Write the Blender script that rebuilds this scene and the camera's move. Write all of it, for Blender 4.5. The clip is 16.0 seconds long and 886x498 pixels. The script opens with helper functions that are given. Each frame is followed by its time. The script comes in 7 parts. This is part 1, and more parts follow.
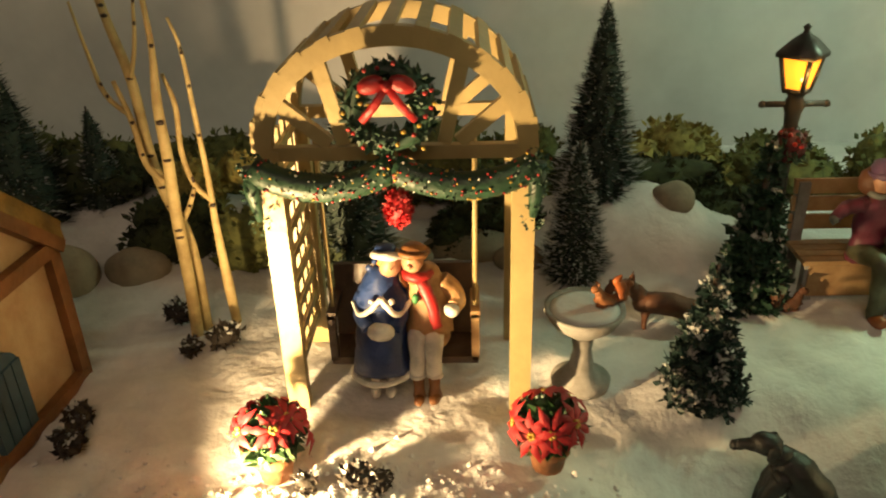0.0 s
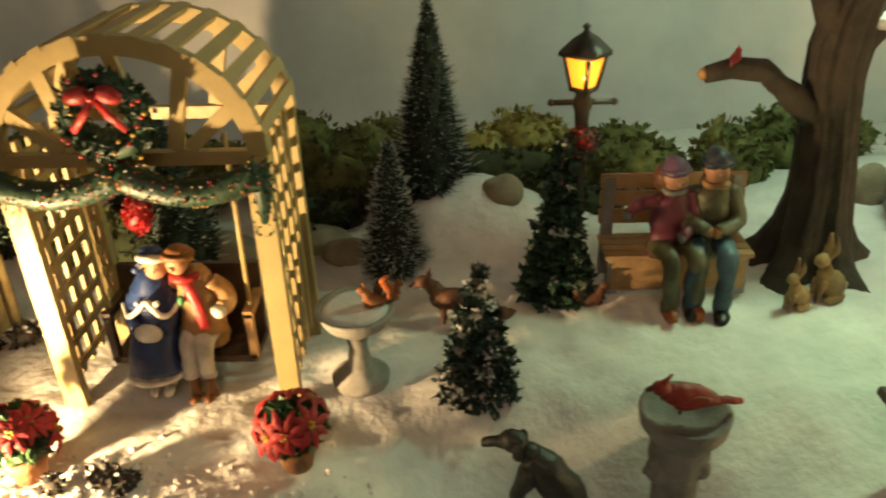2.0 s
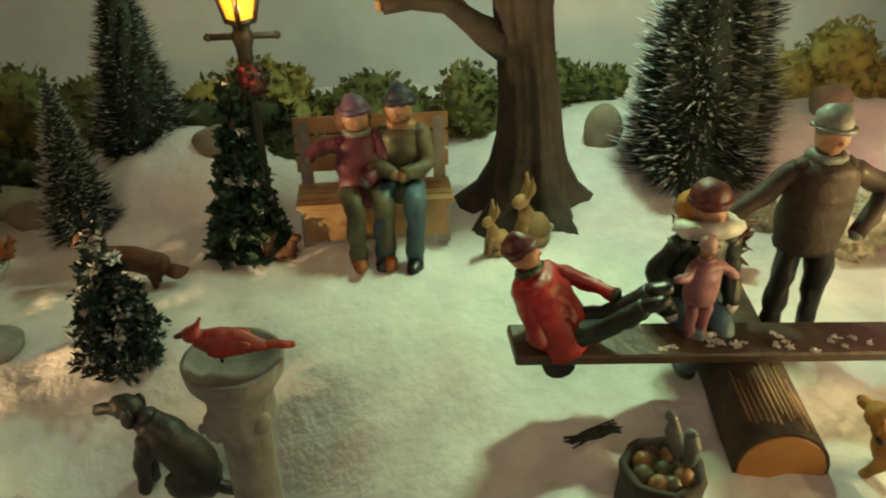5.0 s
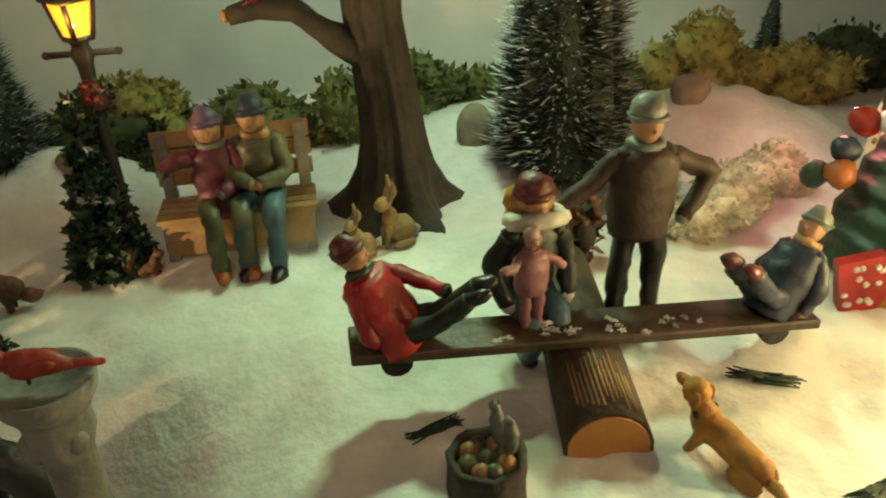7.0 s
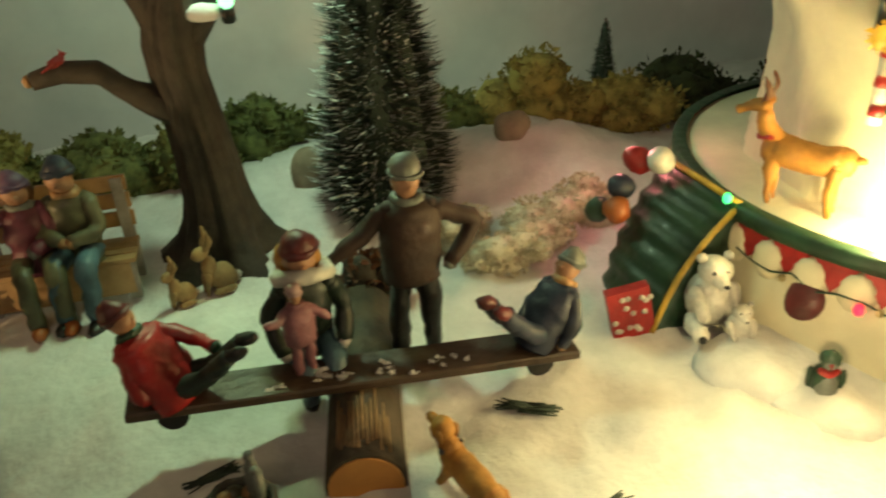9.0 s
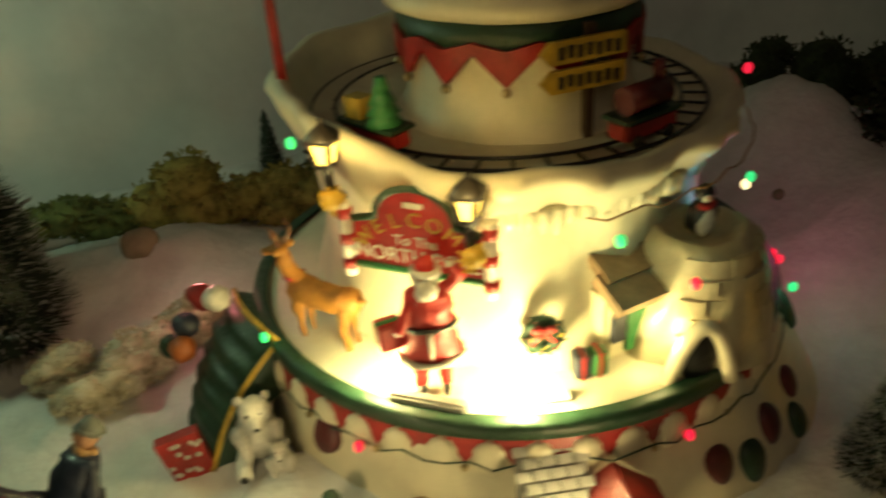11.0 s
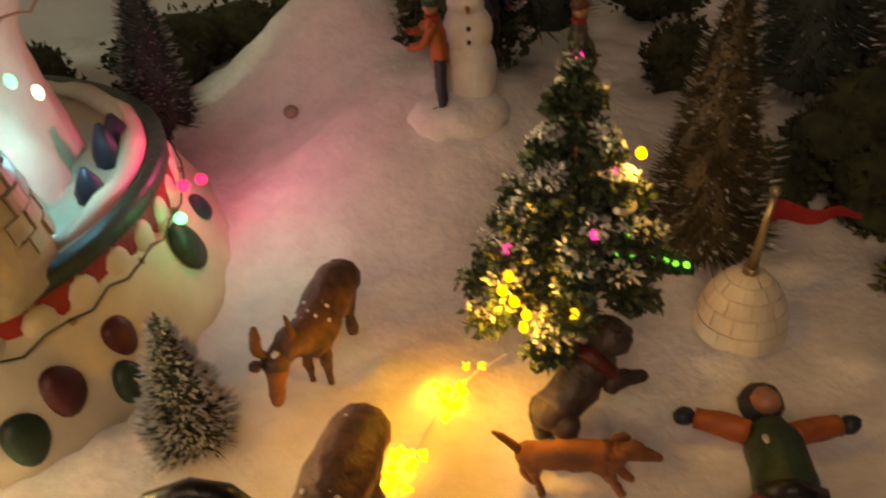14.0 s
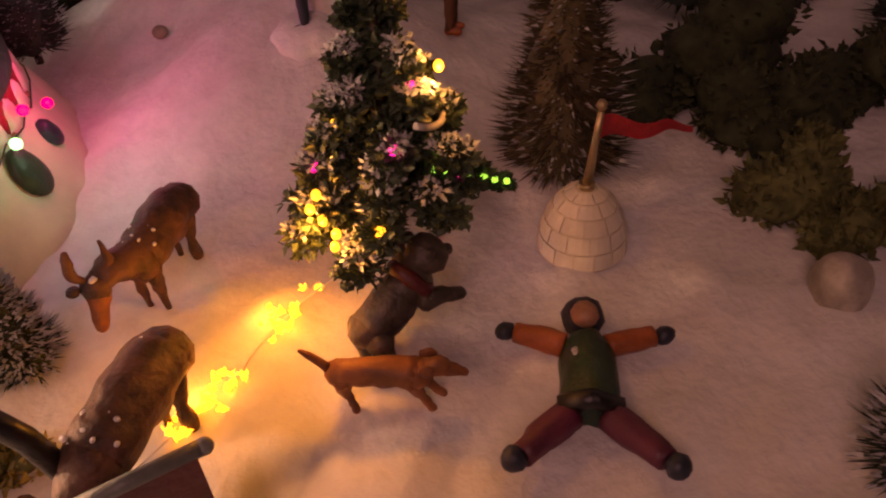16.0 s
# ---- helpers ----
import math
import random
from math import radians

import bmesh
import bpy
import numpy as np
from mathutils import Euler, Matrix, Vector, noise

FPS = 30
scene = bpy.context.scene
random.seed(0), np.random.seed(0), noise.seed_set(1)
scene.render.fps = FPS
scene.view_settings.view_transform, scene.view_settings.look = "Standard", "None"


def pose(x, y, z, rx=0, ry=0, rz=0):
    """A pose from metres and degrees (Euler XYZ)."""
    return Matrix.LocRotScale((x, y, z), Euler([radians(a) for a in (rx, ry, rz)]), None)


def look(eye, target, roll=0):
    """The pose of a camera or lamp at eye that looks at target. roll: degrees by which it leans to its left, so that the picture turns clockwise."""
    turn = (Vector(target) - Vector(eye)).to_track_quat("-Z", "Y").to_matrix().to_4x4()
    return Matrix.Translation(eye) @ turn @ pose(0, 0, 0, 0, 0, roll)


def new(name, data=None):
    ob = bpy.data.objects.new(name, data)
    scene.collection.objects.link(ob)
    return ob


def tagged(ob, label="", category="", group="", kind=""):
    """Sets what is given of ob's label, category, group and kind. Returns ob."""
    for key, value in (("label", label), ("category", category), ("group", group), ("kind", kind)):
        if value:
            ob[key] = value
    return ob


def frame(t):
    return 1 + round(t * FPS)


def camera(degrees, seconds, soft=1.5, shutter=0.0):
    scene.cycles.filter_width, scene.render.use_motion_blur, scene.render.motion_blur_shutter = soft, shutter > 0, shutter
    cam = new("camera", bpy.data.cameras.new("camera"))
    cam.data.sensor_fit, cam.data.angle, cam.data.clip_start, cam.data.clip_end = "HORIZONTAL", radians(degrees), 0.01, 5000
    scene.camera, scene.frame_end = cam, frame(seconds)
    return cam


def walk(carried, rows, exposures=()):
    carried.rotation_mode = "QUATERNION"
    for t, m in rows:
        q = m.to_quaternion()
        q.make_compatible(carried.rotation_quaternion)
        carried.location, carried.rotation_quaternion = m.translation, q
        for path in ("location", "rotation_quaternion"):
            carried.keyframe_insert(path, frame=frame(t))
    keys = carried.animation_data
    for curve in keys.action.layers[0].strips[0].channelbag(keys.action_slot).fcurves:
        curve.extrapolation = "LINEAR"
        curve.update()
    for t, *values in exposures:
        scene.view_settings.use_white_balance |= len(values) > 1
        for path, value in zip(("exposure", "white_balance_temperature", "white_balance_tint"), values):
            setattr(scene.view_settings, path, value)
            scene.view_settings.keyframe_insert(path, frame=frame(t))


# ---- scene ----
# The plan is in decimetres of a tabletop display: D turns it into metres.
D = 0.1
cam = camera(59.4, 16.0, soft=2.0, shutter=0.5)
EXPOSURES = [(0.0, -0.28, 6950, 24), (2.5, -0.32, 6950, 24), (4.0, -0.2, 6950, 22), (6.4, 0.02, 6950, 24), (7.0, -0.12, 6950, 20), (7.6, -0.22, 6950, 26), (8.2, -0.15, 6950, 24), (10.3, -1.6, 7000, 14), (11.1, -1.45, 7000, 14), (11.5, -1.05, 7000, 16), (12.0, -0.75, 6900, 4), (12.5, -0.35, 6900, 4),
             (13.0, -0.08, 7900, 26), (13.5, 0.05, 7900, 36), (14.0, 0.55, 7600, 42), (15.0, 0.38, 7900, 104), (16.0, 0.26, 7900, 104)]
PATH = [
    (0, (1.997, -0.057, 1.827), (1.929, 1.733, 0.937), -1.8),
    (0.5, (2.126, -0.081, 1.885), (2.054, 1.692, 0.962), -1.9),
    (1, (2.319, -0.079, 1.928), (2.24, 1.688, 0.995), -2.0),
    (1.5, (2.542, -0.064, 1.921), (2.475, 1.701, 0.984), -1.9),
    (2, (2.822, -0.028, 1.908), (2.777, 1.731, 0.959), -1.8),
    (2.5, (3.073, -0.003, 1.879), (3.047, 1.756, 0.927), -1.8),
    (3, (3.274, 0.063, 1.789), (3.266, 1.819, 0.831), -1.7),
    (3.5, (3.453, 0.097, 1.755), (3.471, 1.844, 0.783), -1.7),
    (4, (3.619, 0.096, 1.725), (3.665, 1.836, 0.739), -1.5),
    (4.2, (3.679, 0.094, 1.705), (3.745, 1.828, 0.711), -1.3),
    (6.3, (4.064, 0.06, 1.639), (4.282, 1.779, 0.64), -2.0),
    (6.5, (4.118, 0.05, 1.636), (4.34, 1.774, 0.647), -2.3),
    (7, (4.194, 0.011, 1.655), (4.461, 1.727, 0.664), -2.5),
    (7.5, (4.254, -0.028, 1.722), (4.551, 1.678, 0.722), -2.6),
    (8, (4.355, -0.084, 1.749), (4.666, 1.622, 0.753), -2.8),
    (8.2, (4.402, -0.107, 1.773), (4.732, 1.6, 0.785), -2.6),
    (10.3, (5.524, -0.371, 2.035), (6.111, 1.279, 1.069), -4.2),
    (10.5, (5.63, -0.403, 2.102), (6.264, 1.231, 1.139), -3.9),
    (11, (6.132, -0.492, 2.314), (6.809, 1.106, 1.32), -4.2),
    (11.5, (6.75, -0.61, 2.34), (7.461, 0.94, 1.295), -4.1),
    (12, (7.258, -0.704, 2.263), (8.008, 0.809, 1.192), -4.3),
    (12.5, (7.57, -0.819, 2.157), (8.357, 0.665, 1.071), -4.1),
    (13, (7.802, -0.873, 2.045), (8.614, 0.592, 0.953), -3.5),
    (13.5, (8.033, -0.948, 1.962), (8.871, 0.494, 0.859), -3.3),
    (14, (8.218, -1.06, 1.819), (9.077, 0.351, 0.691), -3.5),
    (14.5, (8.326, -1.144, 1.711), (9.207, 0.235, 0.561), -3.1),
    (15, (8.426, -1.218, 1.701), (9.307, 0.134, 0.519), -3.2),
    (15.5, (8.531, -1.262, 1.683), (9.392, 0.061, 0.455), -3.5),
    (16, (8.603, -1.318, 1.76), (9.445, -0.031, 0.482), -3.5),
]
walk(cam, [(t, look(Vector(eye) * D, Vector(aim) * D, roll)) for t, eye, aim, roll in PATH],
     exposures=EXPOSURES)

# ---- room light: a dim room, the display's own lamps and added fills ----
world = bpy.data.worlds.new("world")
scene.world = world
world.use_nodes = True
world.node_tree.nodes["Background"].inputs[0].default_value = (0.75, 0.7, 0.65, 1)
world.node_tree.nodes["Background"].inputs[1].default_value = 0.02


def lamp(name, kind, loc, watts, color, radius=0.02, aim=None, spot=60, blend=0.5):
    data = bpy.data.lights.new(name, kind)
    data.energy, data.color = watts, color
    if kind == "AREA":
        data.size = radius * D
    else:
        data.shadow_soft_size = radius * D
    if kind == "SPOT":
        data.spot_size, data.spot_blend = radians(spot), blend
    ob = new(name, data)
    ob.matrix_world = look(Vector(loc) * D, Vector(aim) * D) if aim else pose(*(Vector(loc) * D))
    return ob


# Added area fill for the room's ambient light; it has no fixture.
lamp("room_fill", "AREA", (2.0, -6.5, 9.0), 2.75, (1.0, 0.79, 0.53), 6.0, aim=(4.5, 2.8, 0))
lamp("spotlight_glow", "SPOT", (1.03, 1.5, 0.2), 5.5, (1.0, 0.74, 0.34), 0.03, aim=(1.68, 2.4, 0.5), spot=102, blend=0.9)
lamp("lantern_glow", "POINT", (3.34, 2.98, 1.03), 0.02, (1.0, 0.55, 0.12), 0.03)
lamp("tree_green_glow", "POINT", (4.95, 3.3, 2.05), 1.2, (0.58, 1.0, 0.62), 0.1)
lamp("tree_green_beam", "SPOT", (4.6, 2.95, 1.5), 0.5, (0.55, 1.0, 0.42), 0.06, aim=(4.2, 1.6, 0), spot=115, blend=1.0)
lamp("plaza_glow", "POINT", (7.14, 1.29, 0.56), 0.9, (1.0, 0.88, 0.36), 0.05)
lamp("plaza_doll_glow", "POINT", (6.75, 1.65, 0.6), 0.5, (1.0, 0.88, 0.36), 0.05)
lamp("plaza_cyan_glow", "POINT", (7.6, 1.22, 0.95), 0.01, (0.1, 0.9, 0.7), 0.03)
lamp("plaza_door_glow", "POINT", (7.7, 1.2, 0.62), 0.1, (1.0, 0.86, 0.34), 0.04)
# Two unseen fills added in front of the tower; no fixture stands there.
lamp("step_fill", "POINT", (7.2, 0.8, 0.25), 0.2, (1.0, 0.83, 0.36), 0.05)
lamp("bear_fill", "POINT", (6.05, 1.1, 0.5), 0.3, (1.0, 0.85, 0.4), 0.05)
lamp("wall_lantern_glow", "POINT", (6.62, 1.74, 1.42), 0.12, (1.0, 0.75, 0.25), 0.03)
lamp("wall_lantern_glow_low", "POINT", (6.97, 1.32, 1.34), 0.12, (1.0, 0.75, 0.25), 0.03)
lamp("amber_glow", "POINT", (9.13, 0.5, 0.1), 0.014, (1.0, 0.5, 0.02), 0.03)
lamp("amber_glow_tree", "POINT", (9.22, 0.28, 0.46), 0.055, (1.0, 0.52, 0.03), 0.03)
lamp("amber_glow_top", "POINT", (9.62, 0.2, 0.84), 0.03, (1.0, 0.6, 0.08), 0.03)
lamp("amber_glow_deer", "POINT", (8.8, 0.33, 0.1), 0.013, (1.0, 0.5, 0.02), 0.03)
lamp("red_led_glow", "POINT", (8.95, 1.8, 0.6), 0.045, (1.0, 0.1, 0.3), 0.03)
lamp("green_led_glow", "POINT", (8.86, 1.5, 0.42), 0.012, (0.08, 1.0, 0.5), 0.02)
lamp("deck_green_glow", "POINT", (8.42, 1.62, 0.75), 0.02, (0.15, 0.85, 1.0), 0.02)
lamp("rose_led_glow", "POINT", (6.3, 2.75, 0.6), 0.07, (1.0, 0.3, 0.28), 0.03)

# ---- materials ----


def mat(name, color, rough=0.6, metal=0.0, noise_scale=0.0, var=0.0, bump=0.0, bump_scale=0.0, second=None, emit=None, coat=0.0, sss=0.0, mottle=0.0, mottle_scale=4.0):
    m = bpy.data.materials.new(name)
    m.use_nodes = True
    nt = m.node_tree
    b = nt.nodes["Principled BSDF"]
    b.inputs["Base Color"].default_value = (*color, 1)
    b.inputs["Roughness"].default_value = rough
    b.inputs["Metallic"].default_value = metal
    b.inputs["Coat Weight"].default_value = coat
    b.inputs["Subsurface Weight"].default_value = sss
    if sss:
        b.inputs["Subsurface Radius"].default_value = (0.004, 0.004, 0.004)
    tc = nt.nodes.new("ShaderNodeTexCoord")
    if noise_scale:
        n = nt.nodes.new("ShaderNodeTexNoise")
        n.inputs["Scale"].default_value = noise_scale / D
        n.inputs["Detail"].default_value = 6
        n.inputs["Roughness"].default_value = 0.65
        nt.links.new(tc.outputs["Object"], n.inputs["Vector"])
        r = nt.nodes.new("ShaderNodeValToRGB")
        c2 = second or tuple(c * (1 - var) for c in color)
        r.color_ramp.elements[0].position, r.color_ramp.elements[1].position = 0.38, 0.62
        r.color_ramp.elements[0].color = (*c2, 1)
        r.color_ramp.elements[1].color = (*color, 1)
        nt.links.new(n.outputs["Fac"], r.inputs["Fac"])
        out = r.outputs["Color"]
        if mottle:
            n2 = nt.nodes.new("ShaderNodeTexNoise")
            n2.inputs["Scale"].default_value = mottle_scale / D
            nt.links.new(tc.outputs["Object"], n2.inputs["Vector"])
            mr = nt.nodes.new("ShaderNodeMapRange")
            mr.inputs["From Min"].default_value, mr.inputs["From Max"].default_value = 0.3, 0.7
            mr.inputs["To Min"].default_value, mr.inputs["To Max"].default_value = 1 - mottle, 1.0
            nt.links.new(n2.outputs["Fac"], mr.inputs["Value"])
            mx = nt.nodes.new("ShaderNodeVectorMath")
            mx.operation = "SCALE"
            nt.links.new(out, mx.inputs[0])
            nt.links.new(mr.outputs["Result"], mx.inputs["Scale"])
            out = mx.outputs["Vector"]
        nt.links.new(out, b.inputs["Base Color"])
    if bump:
        n = nt.nodes.new("ShaderNodeTexNoise")
        n.inputs["Scale"].default_value = (bump_scale or 20) / D
        n.inputs["Detail"].default_value = 5
        nt.links.new(tc.outputs["Object"], n.inputs["Vector"])
        bp = nt.nodes.new("ShaderNodeBump")
        bp.inputs["Strength"].default_value = bump
        bp.inputs["Distance"].default_value = 0.02 * D
        nt.links.new(n.outputs["Fac"], bp.inputs["Height"])
        nt.links.new(bp.outputs["Normal"], b.inputs["Normal"])
    if emit:
        b.inputs["Emission Color"].default_value = (*emit[:3], 1)
        b.inputs["Emission Strength"].default_value = emit[3]
    return m


M_SNOW = mat("snow", (0.8, 0.8, 0.8), 0.75, noise_scale=9, var=0.12, bump=0.5, bump_scale=24, mottle=0.25, mottle_scale=1.6)
M_BACK = mat("painted_sky", (0.74, 0.73, 0.74), 0.85, noise_scale=0.35, second=(0.5, 0.5, 0.52), bump=0.1, bump_scale=3)
M_CREAM = mat("cream_paint", (0.38, 0.29, 0.13), 0.45, noise_scale=6, var=0.15, bump=0.15, bump_scale=30)
M_DARKWOOD = mat("dark_wood", (0.06, 0.035, 0.022), 0.5, noise_scale=8, var=0.5, bump=0.4, bump_scale=25)
M_NEEDLE = mat("bottle_brush_needles", (0.035, 0.06, 0.045), 0.75, noise_scale=10, var=0.5)
M_FROST = mat("frosted_needle_tips", (0.55, 0.58, 0.58), 0.8, noise_scale=14, var=0.3)
M_BARK = mat("tree_bark", (0.048, 0.037, 0.027), 0.75, noise_scale=5, second=(0.018, 0.014, 0.011), bump=0.9, bump_scale=14)
M_MOSS = mat("moss_green", (0.145, 0.16, 0.05), 0.9, noise_scale=12, second=(0.05, 0.06, 0.018))
M_IRON = mat("black_iron_paint", (0.035, 0.03, 0.026), 0.45, noise_scale=9, var=0.3)
M_STONE = mat("grey_stone", (0.32, 0.31, 0.29), 0.8, noise_scale=7, second=(0.2, 0.19, 0.17), bump=0.5, bump_scale=18)

# ---- mesh helpers ----


def box(bm, c, s, r=None, m=0, taper=1.0):
    v = bmesh.ops.create_cube(bm, size=1)["verts"]
    for x in v:
        k = taper if x.co.z > 0 else 1.0
        x.co = Vector((x.co.x * s[0] * k, x.co.y * s[1] * k, x.co.z * s[2]))
        if r:
            x.co = Euler([radians(a) for a in r]).to_matrix() @ x.co
        x.co += Vector(c)
    for f in {f for x in v for f in x.link_faces}:
        f.material_index = m
    return v


def ell(bm, c, s, r=None, m=0, sub=2):
    v = bmesh.ops.create_icosphere(bm, subdivisions=sub, radius=1)["verts"]
    rot = Euler([radians(a) for a in r]).to_matrix() if r else Matrix.Identity(3)
    for x in v:
        x.co = rot @ Vector((x.co.x * s[0], x.co.y * s[1], x.co.z * s[2])) + Vector(c)
    for f in {f for x in v for f in x.link_faces}:
        f.material_index = m
        f.smooth = True
    return v


def tube(bm, pts, rad, n=8, m=0, flat=1.0, fine=0):
    pts = [Vector(p) for p in pts]
    if fine and len(pts) > 1:
        rad = list(rad) if isinstance(rad, (list, tuple)) else [rad] * len(pts)
        p, q, pp, rr = [2 * pts[0] - pts[1]] + pts + [2 * pts[-1] - pts[-2]], [rad[0]] + rad + [rad[-1]], [], []
        for i in range(1, len(p) - 2):
            for j in range(fine):
                t = j / fine
                w = (-t ** 3 + 2 * t * t - t, 3 * t ** 3 - 5 * t * t + 2, -3 * t ** 3 + 4 * t * t + t, t ** 3 - t * t)
                pp.append(sum((p[i - 1 + k] * w[k] * 0.5 for k in range(4)), Vector((0, 0, 0))))
                rr.append(q[i] * (1 - t) + q[i + 1] * t)
        pts, rad = pp + [pts[-1]], rr + [rad[-1]]
    rings = []
    side = None
    for i, p in enumerate(pts):
        d = (pts[min(i + 1, len(pts) - 1)] - pts[max(i - 1, 0)]).normalized()
        if side is None:
            side = Vector((1, 0, 0)) if abs(d.z) > 0.8 else d.orthogonal().normalized()
        side = (side - d * side.dot(d)).normalized()
        up = d.cross(side)
        r = rad[i] if isinstance(rad, (list, tuple)) else rad
        rings.append([bm.verts.new(p + (side * math.cos(a) + up * math.sin(a) * flat) * r) for a in [2 * math.pi * k / n for k in range(n)]])
    fs = []
    for a, b in zip(rings, rings[1:]):
        fs += [bm.faces.new((a[k], a[(k + 1) % n], b[(k + 1) % n], b[k])) for k in range(n)]
    fs.append(bm.faces.new(rings[0][::-1]))
    fs.append(bm.faces.new(rings[-1]))
    for f in fs:
        f.material_index = m
        f.smooth = len(f.verts) == 4
    return rings


def lathe(bm, prof, n=32, c=(0, 0, 0), m=0, wob=None, caps=True):
    rings = []
    for r, z in prof:
        ring = []
        for k in range(n):
            a = 2 * math.pi * k / n
            q = r * (wob(a, z) if wob else 1)
            ring.append(bm.verts.new((c[0] + q * math.cos(a), c[1] + q * math.sin(a), c[2] + z)))
        rings.append(ring)
    fs = []
    for i, (a, b) in enumerate(zip(rings, rings[1:])):
        fs += [bm.faces.new((a[k], a[(k + 1) % n], b[(k + 1) % n], b[k])) for k in range(n)]
    if caps:
        fs.append(bm.faces.new(rings[0][::-1]))
        fs.append(bm.faces.new(rings[-1]))
    for f in fs:
        f.material_index = m
        f.smooth = len(f.verts) == 4
    return rings


def bez(a, b, c, n=8):
    a, b, c = Vector(a), Vector(b), Vector(c)
    return [a * (1 - t) ** 2 + b * 2 * t * (1 - t) + c * t * t for t in [i / n for i in range(n + 1)]]


def folds(bm, amp, scale):
    """Soft unevenness, as hand-painted resin and cloth folds have."""
    bm.normal_update()
    for v in bm.verts:
        v.co += v.normal * amp * (noise.noise(v.co * scale) + 0.5 * noise.noise(v.co * scale * 2.6))


def mesh_of(name, bm, mats):
    for v in bm.verts:
        v.co *= D
    bmesh.ops.recalc_face_normals(bm, faces=bm.faces)
    me = bpy.data.meshes.new(name)
    bm.to_mesh(me)
    bm.free()
    for m in mats if isinstance(mats, (list, tuple)) else [mats]:
        me.materials.append(m)
    return me


def thing(name, loc, label, category, group="", rz=0.0, kind=""):
    ob = new(name)
    ob.matrix_basis = pose(loc[0] * D, loc[1] * D, loc[2] * D, 0, 0, rz)
    ob.empty_display_size = 0.01
    return tagged(ob, label, category, group, kind)


def part(name, bm, mats, parent, label="", at=(0, 0, 0), r=(0, 0, 0)):
    ob = new(name, mesh_of(name, bm, mats))
    ob.parent = parent
    ob.matrix_basis = pose(at[0] * D, at[1] * D, at[2] * D, *r)
    return tagged(ob, label)


def solid(name, bm, mats, loc, label, category, group="", rz=0.0, kind="", r=(0, 0)):
    ob = new(name, mesh_of(name, bm, mats))
    ob.matrix_basis = pose(loc[0] * D, loc[1] * D, loc[2] * D, r[0], r[1], rz)
    return tagged(ob, label, category, group, kind)


def smooth(a, b, x):
    t = min(1.0, max(0.0, (x - a) / (b - a)))
    return t * t * (3 - 2 * t)


def bump2(x, y, cx, cy, rx, ry):
    d = ((x - cx) / rx) ** 2 + ((y - cy) / ry) ** 2
    return math.exp(-d)


def ground_z(x, y):
    z = 0.0
    z -= 0.5 * smooth(2.45, 1.8, y) * bump2(x, 0, 3.15, 0, 0.6, 1)
    z += 0.30 * bump2(x, y, 2.85, 3.75, 0.45, 0.4) + 0.2 * bump2(x, y, 0.2, 3.9, 0.9, 0.5)
    z += 0.22 * bump2(x, y, 5.2, 4.0, 0.8, 0.5) + 0.30 * bump2(x, y, 6.3, 3.6, 0.6, 0.5)
    z += 0.42 * bump2(x, y, 10.05, 1.85, 0.75, 0.6) + 0.66 * bump2(x, y, 10.1, 3.0, 0.6, 0.6)
    z += 0.12 * bump2(x, y, 4.6, 1.15, 0.5, 0.3)
    return z


def rough(x, y):
    p = Vector((x, y, 0))
    return 0.03 * noise.noise(p * 2.3) + 0.028 * noise.noise(p * 6) + 0.016 * noise.noise(p * 15) + 0.008 * noise.noise(p * 34)


# ---- the large structure ----


def grid(x0, x1, y0, y1, step, fn):
    nx, ny = int(round((x1 - x0) / step)), int(round((y1 - y0) / step))
    co = [(x0 + i * step, y0 + j * step, fn(x0 + i * step, y0 + j * step)) for j in range(ny + 1) for i in range(nx + 1)]
    fa = [(j * (nx + 1) + i, j * (nx + 1) + i + 1, (j + 1) * (nx + 1) + i + 1, (j + 1) * (nx + 1) + i) for j in range(ny) for i in range(nx)]
    return co, fa


co, fa = grid(-3.0, 14.0, -3.6, 6.4, 0.05, lambda x, y: ground_z(x, y) + rough(x, y))
me = bpy.data.meshes.new("snow_ground")
me.from_pydata([(a * D, b * D, c * D) for a, b, c in co], [], fa)
me.polygons.foreach_set("use_smooth", [True] * len(fa))
me.materials.append(M_SNOW)
tagged(new("ground", me), "white fluffy artificial snow blanket over the display table", "snow", kind="structure")

# curved painted sky behind the display
bm = bmesh.new()
line = [(-2.9, -3.4), (-2.8, 0.0), (-2.6, 3.0), (-2.0, 4.6), (-0.8, 5.15), (2.0, 5.2), (6.0, 5.25), (10.0, 5.25), (12.0, 5.0), (13.2, 4.0), (13.7, 2.0), (13.8, -3.4)]
lo = [bm.verts.new((x, y, -0.3)) for x, y in line]
hi = [bm.verts.new((x, y, 6.5)) for x, y in line]
for k in range(len(line) - 1):
    bm.faces.new((lo[k], lo[k + 1], hi[k + 1], hi[k])).smooth = True
ob = solid("backdrop", bm, M_BACK, (0, 0, 0), "grey-blue painted cloudy sky backdrop behind the display", "backdrop", kind="structure")

